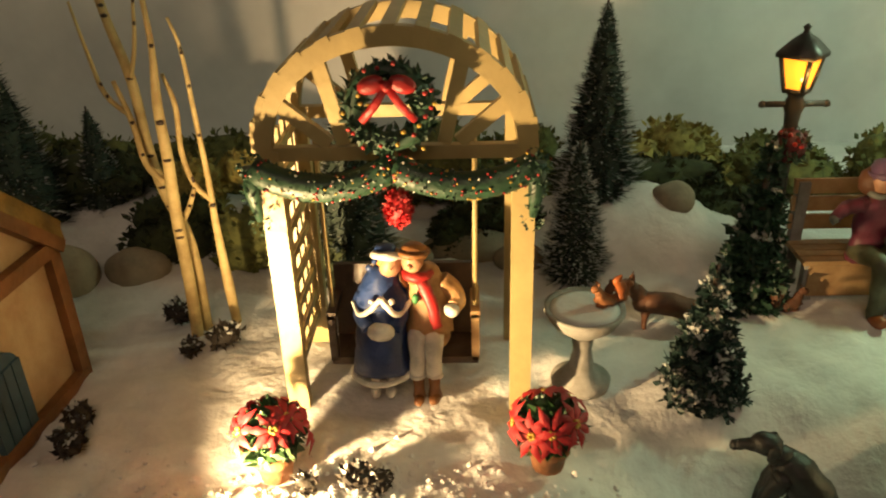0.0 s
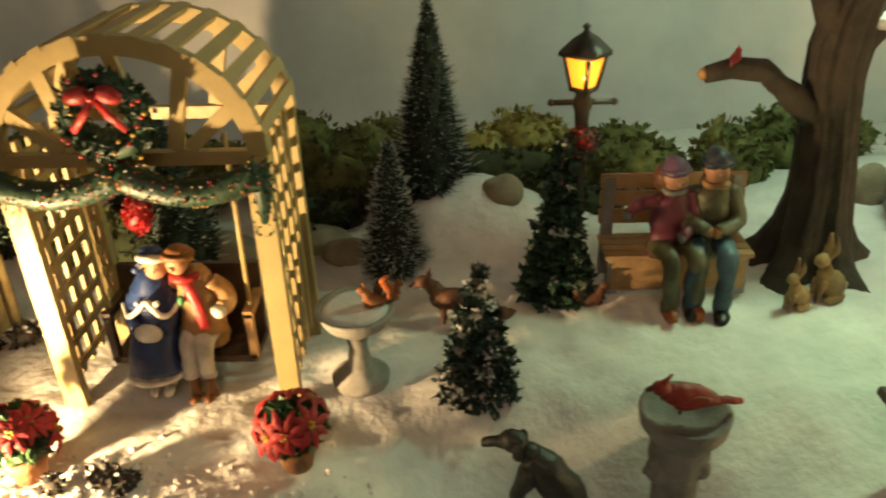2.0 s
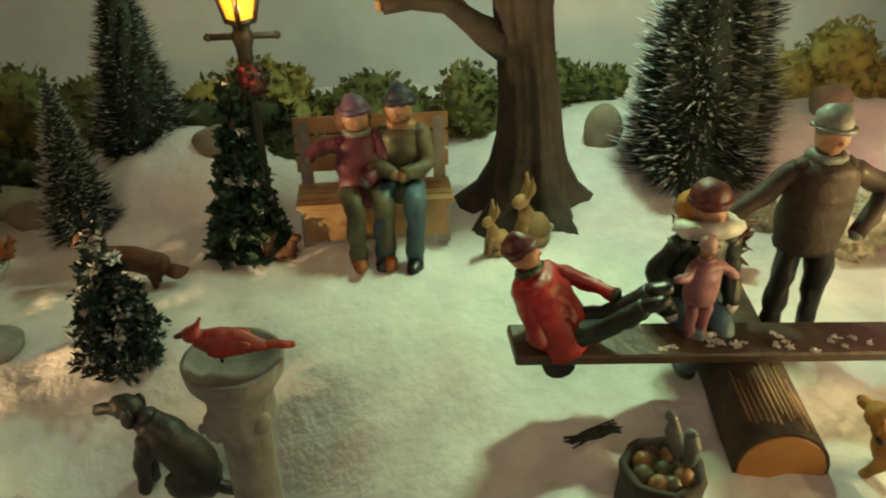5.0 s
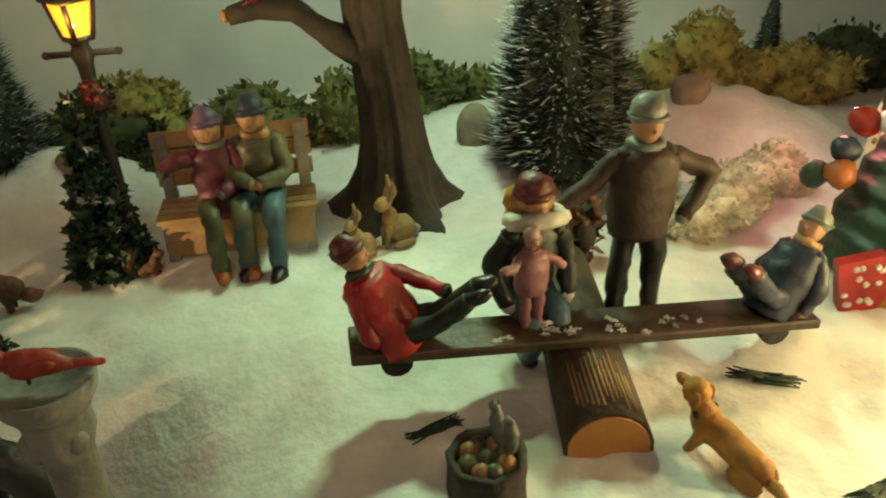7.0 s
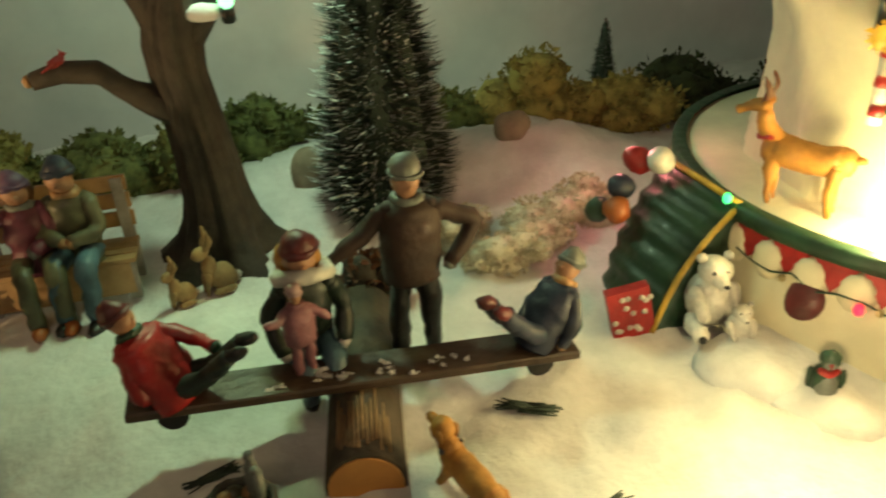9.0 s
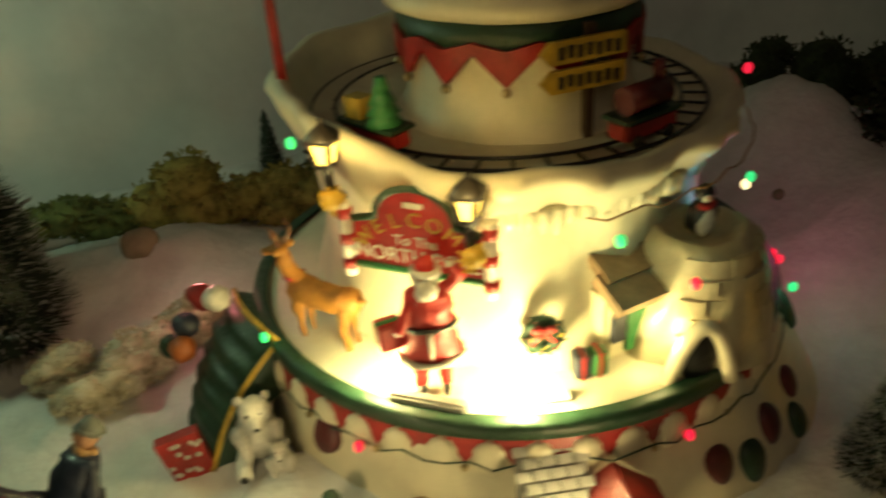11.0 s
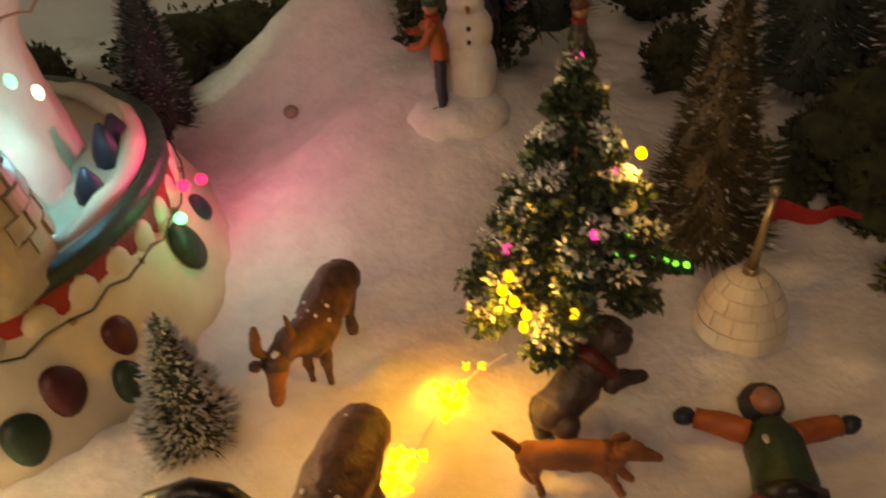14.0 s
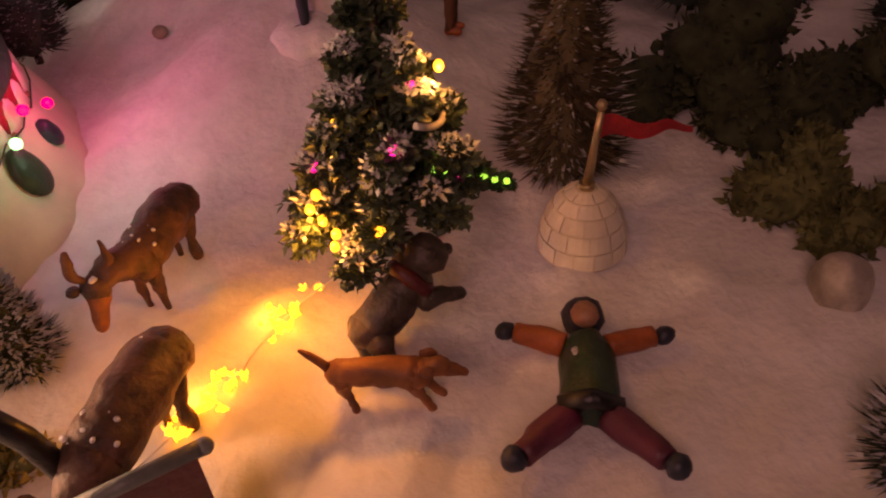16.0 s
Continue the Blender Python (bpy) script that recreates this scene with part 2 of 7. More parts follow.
# a plain table and room round the display
bm = bmesh.new()
box(bm, (5.5, 1.4, -0.95), (17.4, 10.4, 0.5))
solid("table", bm, M_DARKWOOD, (0, 0, 0), "plain dark wooden table under the display", "table", kind="structure")
M_ROOM = mat("room_paint", (0.3, 0.27, 0.23), 0.85, noise_scale=0.6, var=0.1, bump=0.1, bump_scale=6)
for nm, c, sz in (("wall_south", (5.5, -13.3, 3.0), (36, 0.6, 26)), ("wall_north", (5.5, 9.3, 3.0), (36, 0.6, 26)), ("wall_west", (-12.3, -2, 3.0), (0.6, 22, 26)), ("wall_east", (23.3, -2, 3.0), (0.6, 22, 26)), ("floor", (5.5, -2, -9.8), (36, 23.2, 0.4)), ("ceiling", (5.5, -2, 16.2), (36, 23.2, 0.4))):
    bm = bmesh.new()
    box(bm, c, sz)
    solid(nm, bm, M_ROOM, (0, 0, 0), "plain dim %s of the room" % nm.split("_")[0], nm.split("_")[0], kind="structure")

# ---- paints ----
PAINTS = {}


def paint(name, rgb, rough=0.38):
    if name not in PAINTS:
        PAINTS[name] = mat(name, rgb, min(0.9, rough + 0.1), noise_scale=9, var=0.4, bump=0.45, bump_scale=20, coat=0.06, mottle=0.35, mottle_scale=4)
    return PAINTS[name]


SKIN = paint("painted_skin", (0.55, 0.28, 0.16))
RED = paint("red_paint", (0.45, 0.02, 0.02))
BRIGHTRED = paint("bright_red_paint", (0.6, 0.025, 0.025), 0.5)
CRIMSON = paint("crimson_petals", (0.55, 0.015, 0.02), 0.5)
ORANGE = paint("orange_paint", (0.5, 0.13, 0.03))
TAN = paint("tan_paint", (0.5, 0.28, 0.12))
FUR = paint("rabbit_fur_paint", (0.42, 0.27, 0.12), 0.7)
GOLD = paint("golden_fur_paint", (0.55, 0.24, 0.04), 0.55)
BROWN = paint("brown_fur_paint", (0.16, 0.06, 0.025), 0.55)
RUST = paint("rust_fur_paint", (0.36, 0.13, 0.04), 0.55)
BLACK = paint("black_glossy_paint", (0.012, 0.012, 0.013), 0.25)
BLUE = paint("blue_paint", (0.015, 0.045, 0.17))
NAVY = paint("navy_paint", (0.02, 0.03, 0.06))
JEANS = paint("jeans_paint", (0.07, 0.15, 0.2))
GREY = paint("grey_paint", (0.2, 0.22, 0.2))
OLIVE = paint("olive_paint", (0.13, 0.13, 0.07))
PLUM = paint("plum_paint", (0.17, 0.03, 0.06))
PURPLE = paint("purple_paint", (0.15, 0.08, 0.17))
PINK = paint("pink_paint", (0.36, 0.15, 0.18))
WHITE = paint("white_paint", (0.78, 0.76, 0.7))
MAROON = paint("maroon_paint", (0.13, 0.015, 0.018))
DGREEN = paint("dark_green_paint", (0.015, 0.06, 0.03))
GREEN = paint("green_paint", (0.03, 0.22, 0.07))
COATBROWN = paint("coat_brown_paint", (0.045, 0.02, 0.013), 0.6)
HAIR = paint("ginger_hair_paint", (0.6, 0.27, 0.05))
YELLOW = paint("yellow_paint", (0.65, 0.42, 0.06))
TERRA = paint("terracotta", (0.5, 0.2, 0.08), 0.75)
THATCH = paint("thatch", (0.4, 0.25, 0.06), 0.85)
M_LEAF = mat("dark_evergreen_leaf", (0.02, 0.065, 0.035), 0.55, noise_scale=12, var=0.5)
M_FIRDARK = mat("blue_dark_fir_leaf", (0.014, 0.04, 0.032), 0.5, noise_scale=12, var=0.5)
M_LEAF2 = mat("poinsettia_leaf", (0.035, 0.09, 0.03), 0.5, noise_scale=12, var=0.4)
M_BIRCH = mat("birch_bark", (0.62, 0.48, 0.22), 0.65, noise_scale=7, second=(0.38, 0.27, 0.11), bump=0.5, bump_scale=15)
M_MOSSY = mat("olive_yellow_moss", (0.36, 0.31, 0.09), 0.9, noise_scale=10, second=(0.14, 0.12, 0.035))
M_MOSSD = mat("dark_moss", (0.04, 0.055, 0.02), 0.9, noise_scale=10, second=(0.015, 0.022, 0.009))
M_PLANK = mat("bench_wood", (0.42, 0.27, 0.13), 0.6, noise_scale=6, second=(0.28, 0.16, 0.07), bump=0.3, bump_scale=14)
M_CUT = mat("cut_log_end", (0.5, 0.21, 0.05), 0.65, noise_scale=5, second=(0.4, 0.16, 0.04), bump=0.2, bump_scale=16)
M_METAL = mat("brass_pole", (0.5, 0.4, 0.22), 0.3, metal=0.8, noise_scale=9, var=0.3)
M_PLASTER = mat("tower_white_glaze", (0.74, 0.68, 0.5), 0.45, noise_scale=4, var=0.15, bump=0.35, bump_scale=6, coat=0.12, mottle=0.15, mottle_scale=1.5)
M_GLASS = mat("lit_amber_pane", (0.9, 0.5, 0.1), 0.3, emit=(1.0, 0.36, 0.02, 1.7))
M_BULB = mat("lit_bulb", (1, 0.9, 0.5), 0.3, emit=(1.0, 0.7, 0.2, 6.0))


def led(name, rgb, k):
    return mat(name, rgb, 0.3, emit=(*rgb, k))


L_RED, L_GREEN = led("red_led", (1.0, 0.02, 0.06), 3.0), led("green_led", (0.02, 1.0, 0.3), 2.5)
L_AMBER, L_WARM = led("amber_led", (1.0, 0.52, 0.008), 2.6), led("warm_white_led", (1.0, 0.8, 0.4), 6.0)
L_PINK = led("pink_led", (1.0, 0.04, 0.3), 1.8)
L_GRN = led("small_green_led", (0.08, 0.9, 0.04), 1.4)

RNG = random.Random(7)


def leaves(bm, c, spread, n, size, m=0, rng=RNG, shell=0.55):
    """n small pointed leaves, scattered through an ellipsoid and turned every way."""
    for _ in range(n):
        d = Vector((rng.gauss(0, 1), rng.gauss(0, 1), rng.gauss(0, 1))).normalized()
        k = shell + (1 - shell) * rng.random()
        p = Vector(c) + Vector((d.x * spread[0], d.y * spread[1], d.z * spread[2])) * k
        q = (d + Vector((rng.uniform(-1, 1), rng.uniform(-1, 1), rng.uniform(-0.6, 1))) * 0.9).normalized()
        s = q.orthogonal().normalized()
        s = (Matrix.Rotation(rng.uniform(0, 6.28), 3, q) @ s) * size * 0.34
        L = size * rng.uniform(0.7, 1.4)
        w = q.cross(s) * 0.35
        v = [bm.verts.new(x) for x in (p - q * L * 0.4, p + s + w, p + q * L * 0.6, p - s + w)]
        for f in (bm.faces.new((v[0], v[1], v[2])), bm.faces.new((v[0], v[2], v[3]))):
            f.material_index = m


def brush_tree(loc, h, r, label, n=4200, frost=0.35, lean=(0, 0), seed=1, taper=0.9, category="tree", group="bottle brush trees", m=None):
    rng = random.Random(seed)
    t = thing("bottle_brush_tree", loc, label, category, group)
    bm = bmesh.new()
    tube(bm, [(0, 0, -0.05), (lean[0] * 0.5, lean[1] * 0.5, h * 0.5), (lean[0], lean[1], h)], [0.02, 0.014, 0.006], 6)
    part("trunk", bm, M_DARKWOOD, t)
    crown, tips = bmesh.new(), bmesh.new()
    for i in range(n):
        u = 1 - math.sqrt(rng.random()) if rng.random() < 0.75 else rng.random()
        z = h * (0.06 + 0.94 * u)
        a = rng.uniform(0, 2 * math.pi)
        rr = (r * (1 - u) ** taper + 0.02) * rng.uniform(0.72, 1.06) * (1 + 0.10 * math.sin(5 * a + 21 * u))
        p0 = Vector((lean[0] * u, lean[1] * u, z - 0.02))
        d = Vector((math.cos(a), math.sin(a), rng.uniform(-0.15, 0.45)))
        p1 = p0 + d * rr
        s = Vector((-math.sin(a), math.cos(a), rng.uniform(-0.7, 0.7))) * (0.0055 + 0.0035 * rng.random())
        pm = p0.lerp(p1, 0.55)
        crown.faces.new([crown.verts.new(x) for x in (pm - s, pm + s, p1 + s * 0.5)])
        if rng.random() < frost:
            q = p0.lerp(p1, rng.uniform(0.78, 0.92))
            tips.faces.new([tips.verts.new(x) for x in (q - s * 0.9, q + s * 0.9, p1 + d * 0.012 + Vector((0, 0, 0.006)))])
    # a ragged inner body keeps light from passing straight through
    lathe(crown, [(r * 0.74 * (1 - k / 8) ** taper + 0.008, h * (0.06 + 0.9 * k / 8)) for k in range(9)], 14, wob=lambda a, z: 1 + 0.16 * math.sin(7 * a + 30 * z))
    part("crown", crown, m or M_NEEDLE, t)
    part("snow_dusting", tips, M_FROST, t, "white frosted needle tips")
    return t


def bush(loc, s, label, m, n=700, size=0.055, lumps=5, seed=3, m2=None, name="moss_bush", group="moss hedge"):
    rng = random.Random(seed)
    t = thing(name, loc, label, "bush", group)
    core, out = bmesh.new(), bmesh.new()
    for k in range(lumps):
        c = (rng.uniform(-0.55, 0.55) * s[0], rng.uniform(-0.4, 0.4) * s[1], s[2] * rng.uniform(0.2, 0.72))
        q = rng.uniform(0.34, 0.6)
        sp = (s[0] * q, s[1] * q, s[2] * q * 0.75)
        v = ell(core, c, [x * 0.82 for x in sp], sub=2)
        for x in v:
            x.co += x.normal * 0.03 * noise.noise(x.co * 14)
        leaves(out, c, sp, n // lumps, size, rng=rng, shell=0.8)
    part("core", core, m2 or m, t)
    part("foliage", out, m, t)
    return t


def fir(name, loc, h, r, label, tiers=6, seed=5, size=0.05, m=None, n=34, category="tree", snow=0.25, z0=0.12, arms=9, bare=None, flock=34):
    """A small table-top fir: a stem, tiers of boughs, clumps of leaves on each bough."""
    rng = random.Random(seed)
    t = thing(name, loc, label, category)
    bm = bmesh.new()
    tube(bm, [(0, 0, -0.03), (0, 0, h)], [0.03, 0.01], 6)
    part("trunk", bm, M_DARKWOOD, t)
    spots = []
    for k in range(tiers):
        u = k / (tiers - 1)
        z = h * (z0 + (0.98 - z0) * u)
        rr = r * (1 - u * 0.92)
        count = max(1, int(round(arms * (1 - u) + 1)))
        bm, sn = bmesh.new(), bmesh.new()
        for j in range(count):
            a = 2 * math.pi * (j + 0.5 * (k % 2) + rng.uniform(-0.2, 0.2)) / count
            if bare and z < bare[2] and bare[0] < math.degrees(a) % 360 < bare[1]:
                continue
            for q in (0.45, 0.8, 1.0):
                c = Vector((math.cos(a) * rr * q, math.sin(a) * rr * q, z - 0.05 * q * r / 0.2 + rng.uniform(-0.012, 0.012)))
                sp = (0.035 + rr * 0.17, 0.035 + rr * 0.17, 0.03 + rr * 0.09)
                leaves(bm, c, sp, n // 3 if q < 1 else n // 2, size, rng=rng, shell=0.3)
                if q > 0.6:
                    spots.append(c)
                    if rng.random() < snow:
                        leaves(sn, c + Vector((0, 0, sp[2] * 0.9)), (sp[0] * 0.85, sp[1] * 0.85, 0.02), flock, size * 0.62, rng=rng)
            tube(bm, [(0, 0, z), (math.cos(a) * rr * 0.9, math.sin(a) * rr * 0.9, z - 0.03)], [0.012, 0.006], 4)
        bough = part("bough", bm, m or M_LEAF, t)
        if sn.faces:
            part("snow", sn, M_FROST, bough, "white snow on the bough")
    return t, spots


def figure(name, loc, rz, h, label, coat, legs, hat, boots, sit=False, arms=None, extra=None, hair=None, sleeve=None, bend=0.0, legspread=0.06, kneel=None, skin=None, girth=1.0, long_coat=False, category="figurine", tilt=(0, 0), fur=False, beard=False):
    """A plain painted doll in one mesh, facing -y."""
    bm = bmesh.new()
    mats = [coat, legs, skin or SKIN, hat, boots, extra or coat, hair or BROWN, sleeve or coat]
    hip = 0.0 if sit else 0.47
    k = h
    for s in (-1, 1):
        if sit:
            pts = [(s * 0.06, 0, 0.05), (s * 0.075, -0.2, 0.07), (s * 0.075, -0.24, -0.08), (s * 0.075, -0.25, -0.24)]
            if kneel:
                pts = [(s * 0.06, 0, 0.05)] + [(s * legspread + p[0], p[1], p[2]) for p in kneel]
        else:
            pts = [(s * 0.055, 0, 0.5), (s * legspread, -0.01, 0.27), (s * (legspread + 0.005), 0.0, 0.05)]
        tube(bm, [Vector(p) * k for p in pts], [0.06 * k] + [0.048 * k] * (len(pts) - 2) + [0.04 * k], 10, 1, fine=5)
        e = pts[-1]
        ell(bm, Vector((e[0], e[1] - 0.035, e[2] - (0.012 if not sit else 0.0))) * k, (0.042 * k, 0.075 * k, 0.038 * k), m=4)
    b = Vector((0, -bend, 0))
    top = hip + 0.36
    low = hip - (0.16 if long_coat else 0.02)
    tube(bm, [Vector((0, 0, low)) * k, Vector((0, 0, hip + 0.08)) * k, (Vector((0, 0, hip + 0.22)) + b * 0.6) * k, (Vector((0, 0, top - 0.03)) + b) * k, (Vector((0, 0, top + 0.03)) + b) * k],
         [(0.15 if long_coat else 0.105) * k * girth, 0.11 * k * girth, 0.115 * k * girth, 0.1 * k * girth, 0.045 * k], 16, 0, flat=0.72, fine=5)
    for s, a in zip((-1, 1), arms or [[(0.15, -0.03, top - 0.17), (0.13, -0.12, top - 0.3)], [(0.15, -0.03, top - 0.17), (0.13, -0.12, top - 0.3)]]):
        pts = [Vector((s * 0.09, -bend, top - 0.03))] + [Vector((s * p[0], p[1], p[2])) for p in a]
        tube(bm, [p * k for p in pts], [0.045 * k] + [0.042 * k] * (len(pts) - 2) + [0.032 * k], 10, 7, fine=5)
        ell(bm, pts[0] * k, (0.05 * k,) * 3, m=7, sub=1)
        for q in pts[1:-1]:
            ell(bm, q * k, (0.042 * k,) * 3, m=7, sub=1)
        ell(bm, pts[-1] * k, (0.033 * k,) * 3, m=5 if extra else 2, sub=1)
    if long_coat and extra:
        q = 0.155 * girth
        tube(bm, [Vector((q * math.cos(a), q * 0.74 * math.sin(a), low + 0.01)) * k for a in [2 * math.pi * i / 18 for i in range(19)]], 0.026 * k, 6, 5)
        tube(bm, [Vector((0.122 * girth * math.cos(a), 0.09 * girth * math.sin(a), hip + 0.1)) * k for a in [2 * math.pi * i / 18 for i in range(19)]], 0.016 * k, 6, 4)
    hd = Vector((0, -bend - 0.01, top + 0.1))
    if hair:
        ell(bm, (hd + Vector((0, 0.05, -0.02))) * k, (0.1 * k, 0.075 * k, 0.1 * k), m=6)
    ell(bm, hd * k, (0.065 * k, 0.068 * k, 0.078 * k), m=2)
    ell(bm, (hd + Vector((0, -0.066, -0.01))) * k, (0.014 * k, 0.014 * k, 0.014 * k), m=2, sub=1)
    ell(bm, (hd + Vector((0, 0.014, 0.046))) * k, (0.074 * k, 0.076 * k, 0.074 * k), m=3)
    tube(bm, [(hd + Vector((0.074 * math.cos(a), 0.014 + 0.074 * math.sin(a), 0.038))) * k for a in [2 * math.pi * i / 14 for i in range(15)]], 0.011 * k, 6, 3)
    tube(bm, [(Vector((0.055 * math.cos(a), 0.05 * math.sin(a) - bend, top + 0.02))) * k for a in [2 * math.pi * i / 12 for i in range(13)]], 0.02 * k, 6, 5)
    if fur:
        tube(bm, [(Vector((0.1 * math.cos(a), 0.085 * math.sin(a) - bend - 0.01, top + 0.035 - 0.02 * math.sin(a)))) * k for a in [2 * math.pi * i / 16 for i in range(17)]], 0.034 * k, 8, 5)
    if beard:
        ell(bm, (hd + Vector((0, -0.06, -0.085))) * k, (0.075 * k, 0.045 * k, 0.095 * k), m=6)
        tube(bm, [(hd + Vector((0.08 * math.cos(a), 0.012 + 0.078 * math.sin(a), 0.035))) * k for a in [2 * math.pi * i / 16 for i in range(17)]], 0.024 * k, 8, 5)
        tube(bm, [Vector((0, -0.125, low + 0.02)) * k, Vector((0, -0.135, hip + 0.1)) * k], 0.022 * k, 8, 5)
    folds(bm, 0.02 * k, 12 / k)
    return solid(name, bm, mats, loc, label, category, rz=rz, r=tilt)


def beast(name, loc, rz, s, label, m, spec, category="figurine", m2=None, m3=None):
    """A plain animal figurine in one mesh: tubes and ovals, head towards +x."""
    bm = bmesh.new()
    for kind, mi, *a in spec:
        if kind == "t":
            pts, rad = a
            tube(bm, [Vector(p) * s for p in pts], [q * s for q in rad], 12, mi, fine=5)
            for e in (0, -1):
                ell(bm, Vector(pts[e]) * s, (rad[e] * s * 0.995,) * 3, m=mi)
        else:
            c, d = a[0], a[1]
            ell(bm, Vector(c) * s, [q * s for q in d], a[2] if len(a) > 2 else None, mi)
    folds(bm, 0.055 * s, 3.2 / s)
    return solid(name, bm, [m, m2 or m, m3 or BLACK, M_SNOW], loc, label, category, rz=rz)


# ---- the arched arbour with its swing ----
AX, AY0, AY1, AZ = 1.765, 2.29, 2.76, 1.02
arbour = thing("arbour", (AX, 2.5, 0), "cream painted wooden garden arbour with a rounded slatted roof", "arbour")


def arch_pts(rx, rz, n=28):
    return [(rx * math.cos(math.pi * i / n), rz * math.sin(math.pi * i / n)) for i in range(n + 1)]


def arch_ring(name, y, dz=0.0):
    bm = bmesh.new()
    o, q = arch_pts(0.455, 0.385), arch_pts(0.39, 0.325)
    vs = [[bm.verts.new((x, y + w, AZ + z + dz)) for x, z in ring] for ring in (o, q) for w in (-0.022, 0.022)]
    of, ob_, qf, qb = vs
    for i in range(len(o) - 1):
        for a, b in ((of, ob_), (qb, qf), (qf, of), (ob_, qb)):
            bm.faces.new((a[i], a[i + 1], b[i + 1], b[i]))
    part(name, bm, M_CREAM, arbour)


for y in (AY0 - 2.5, AY1 - 2.5):
    arch_ring("arch", y)
    for x in (-0.41, 0.41):
        bm = bmesh.new()
        box(bm, (x, y, AZ / 2), (0.075, 0.045, AZ))
        part("post", bm, M_CREAM, arbour)
    bm = bmesh.new()
    box(bm, (0, y, AZ - 0.01), (0.9, 0.035, 0.045))
    part("lintel", bm, M_CREAM, arbour)
    for a in (28, 58, 122, 152):
        bm = bmesh.new()
        c, s_ = math.cos(radians(a)), math.sin(radians(a))
        p0, p1 = Vector((c * 0.13 + (0.09 if c > 0 else -0.09), y, AZ + 0.02)), Vector((c * 0.42, y, AZ + s_ * 0.345))
        d = p1 - p0
        box(bm, (p0 + p1) / 2, (0.045, 0.03, d.length), (0, math.degrees(math.atan2(d.x, d.z)), 0))
        part("spoke", bm, M_CREAM, arbour)
for a in range(12, 180, 13):
    bm = bmesh.new()
    c, s_ = math.cos(radians(a)), math.sin(radians(a))
    box(bm, (0.45 * c, 0.025, AZ + 0.38 * s_), (0.02, 0.52, 0.045), (0, -a, 0))
    part("roof_slat", bm, M_CREAM, arbour)
for x in (-0.41, 0.41):
    for z in [0.14 + 0.105 * i for i in range(9)]:
        bm = bmesh.new()
        box(bm, (x, 0.025, z), (0.016, 0.44, 0.03))
        part("lattice_slat", bm, M_CREAM, arbour)
    for y in (-0.11, -0.02, 0.07, 0.16):
        bm = bmesh.new()
        box(bm, (x + (0.014 if x > 0 else -0.014), y + 0.02, 0.56), (0.014, 0.036, 0.95))
        part("lattice_slat", bm, M_CREAM, arbour)

swag = thing("garland", (AX, 2.22, AZ), "green swag garland with tiny berries on the arbour", "garland")
rope, berries, leaf = bmesh.new(), bmesh.new(), bmesh.new()
for x0, x1 in ((-0.44, 0.0), (0.0, 0.44)):
    pts = bez((x0, -0.02, -0.03), ((x0 + x1) / 2, -0.05, -0.15), (x1, -0.02, -0.03), 14)
    tube(rope, pts, 0.046, 12)
    for p in pts:
        leaves(leaf, p, (0.047, 0.047, 0.047), 40, 0.016, shell=0.93)
        for _ in range(11):
            d = Vector((RNG.gauss(0, 1), RNG.gauss(0, 1) - 0.8, RNG.gauss(0, 1))).normalized() * 0.049
            ell(berries, p + d, (0.0045,) * 3, m=RNG.choice((0, 1, 1, 2)), sub=1)
for x in (-0.44, 0.44):
    pts = [(x, -0.03, -0.02), (x * 1.01, -0.035, -0.1), (x * 0.985, -0.03, -0.2)]
    tube(rope, pts, [0.032, 0.028, 0.012], 8)
    for p in pts:
        leaves(leaf, p, (0.036, 0.036, 0.05), 40, 0.016, shell=0.9)
part("rope", rope, DGREEN, swag)
part("needles", leaf, M_LEAF, swag)
part("berries", berries, [YELLOW, RED, WHITE], swag, "red, yellow and white berries")


def wreath(loc, R, r, label, rz=0, tilt=0, bow=True, group=""):
    w = thing("wreath", loc, label, "wreath", group, rz=rz)
    bm, br = bmesh.new(), bmesh.new()
    n = 22
    for i in range(n):
        a = 2 * math.pi * i / n
        c = Vector((R * math.cos(a), 0, R * math.sin(a)))
        leaves(bm, c, (r, r, r), 30, r * 0.75, shell=0.4)
        ell(br, c + Vector((RNG.uniform(-r, r), -r, RNG.uniform(-r, r))), (r * 0.18,) * 3, m=RNG.choice((0, 1)), sub=1)
    tube(bm, [(R * math.cos(2 * math.pi * i / n), 0, R * math.sin(2 * math.pi * i / n)) for i in range(n + 1)], r * 0.7, 8)
    part("ring", bm, M_LEAF, w)
    part("berries", br, [YELLOW, RED], w)
    if bow:
        b = bmesh.new()
        for s in (-1, 1):
            ell(b, (s * R * 0.42, -r * 1.2, R * 0.75), (R * 0.4, r * 0.5, R * 0.26), (0, s * 18, 0))
            tube(b, [(0, -r * 1.25, R * 0.7), (s * R * 0.35, -r * 1.4, R * 0.2), (s * R * 0.75, -r * 1.3, -R * 0.25)], [R * 0.1, R * 0.12, R * 0.1], 6, flat=0.35)
        ell(b, (0, -r * 1.4, R * 0.72), (R * 0.15, r * 0.5, R * 0.16))
        part("bow", b, RED, w, "shiny red ribbon bow")
    return w


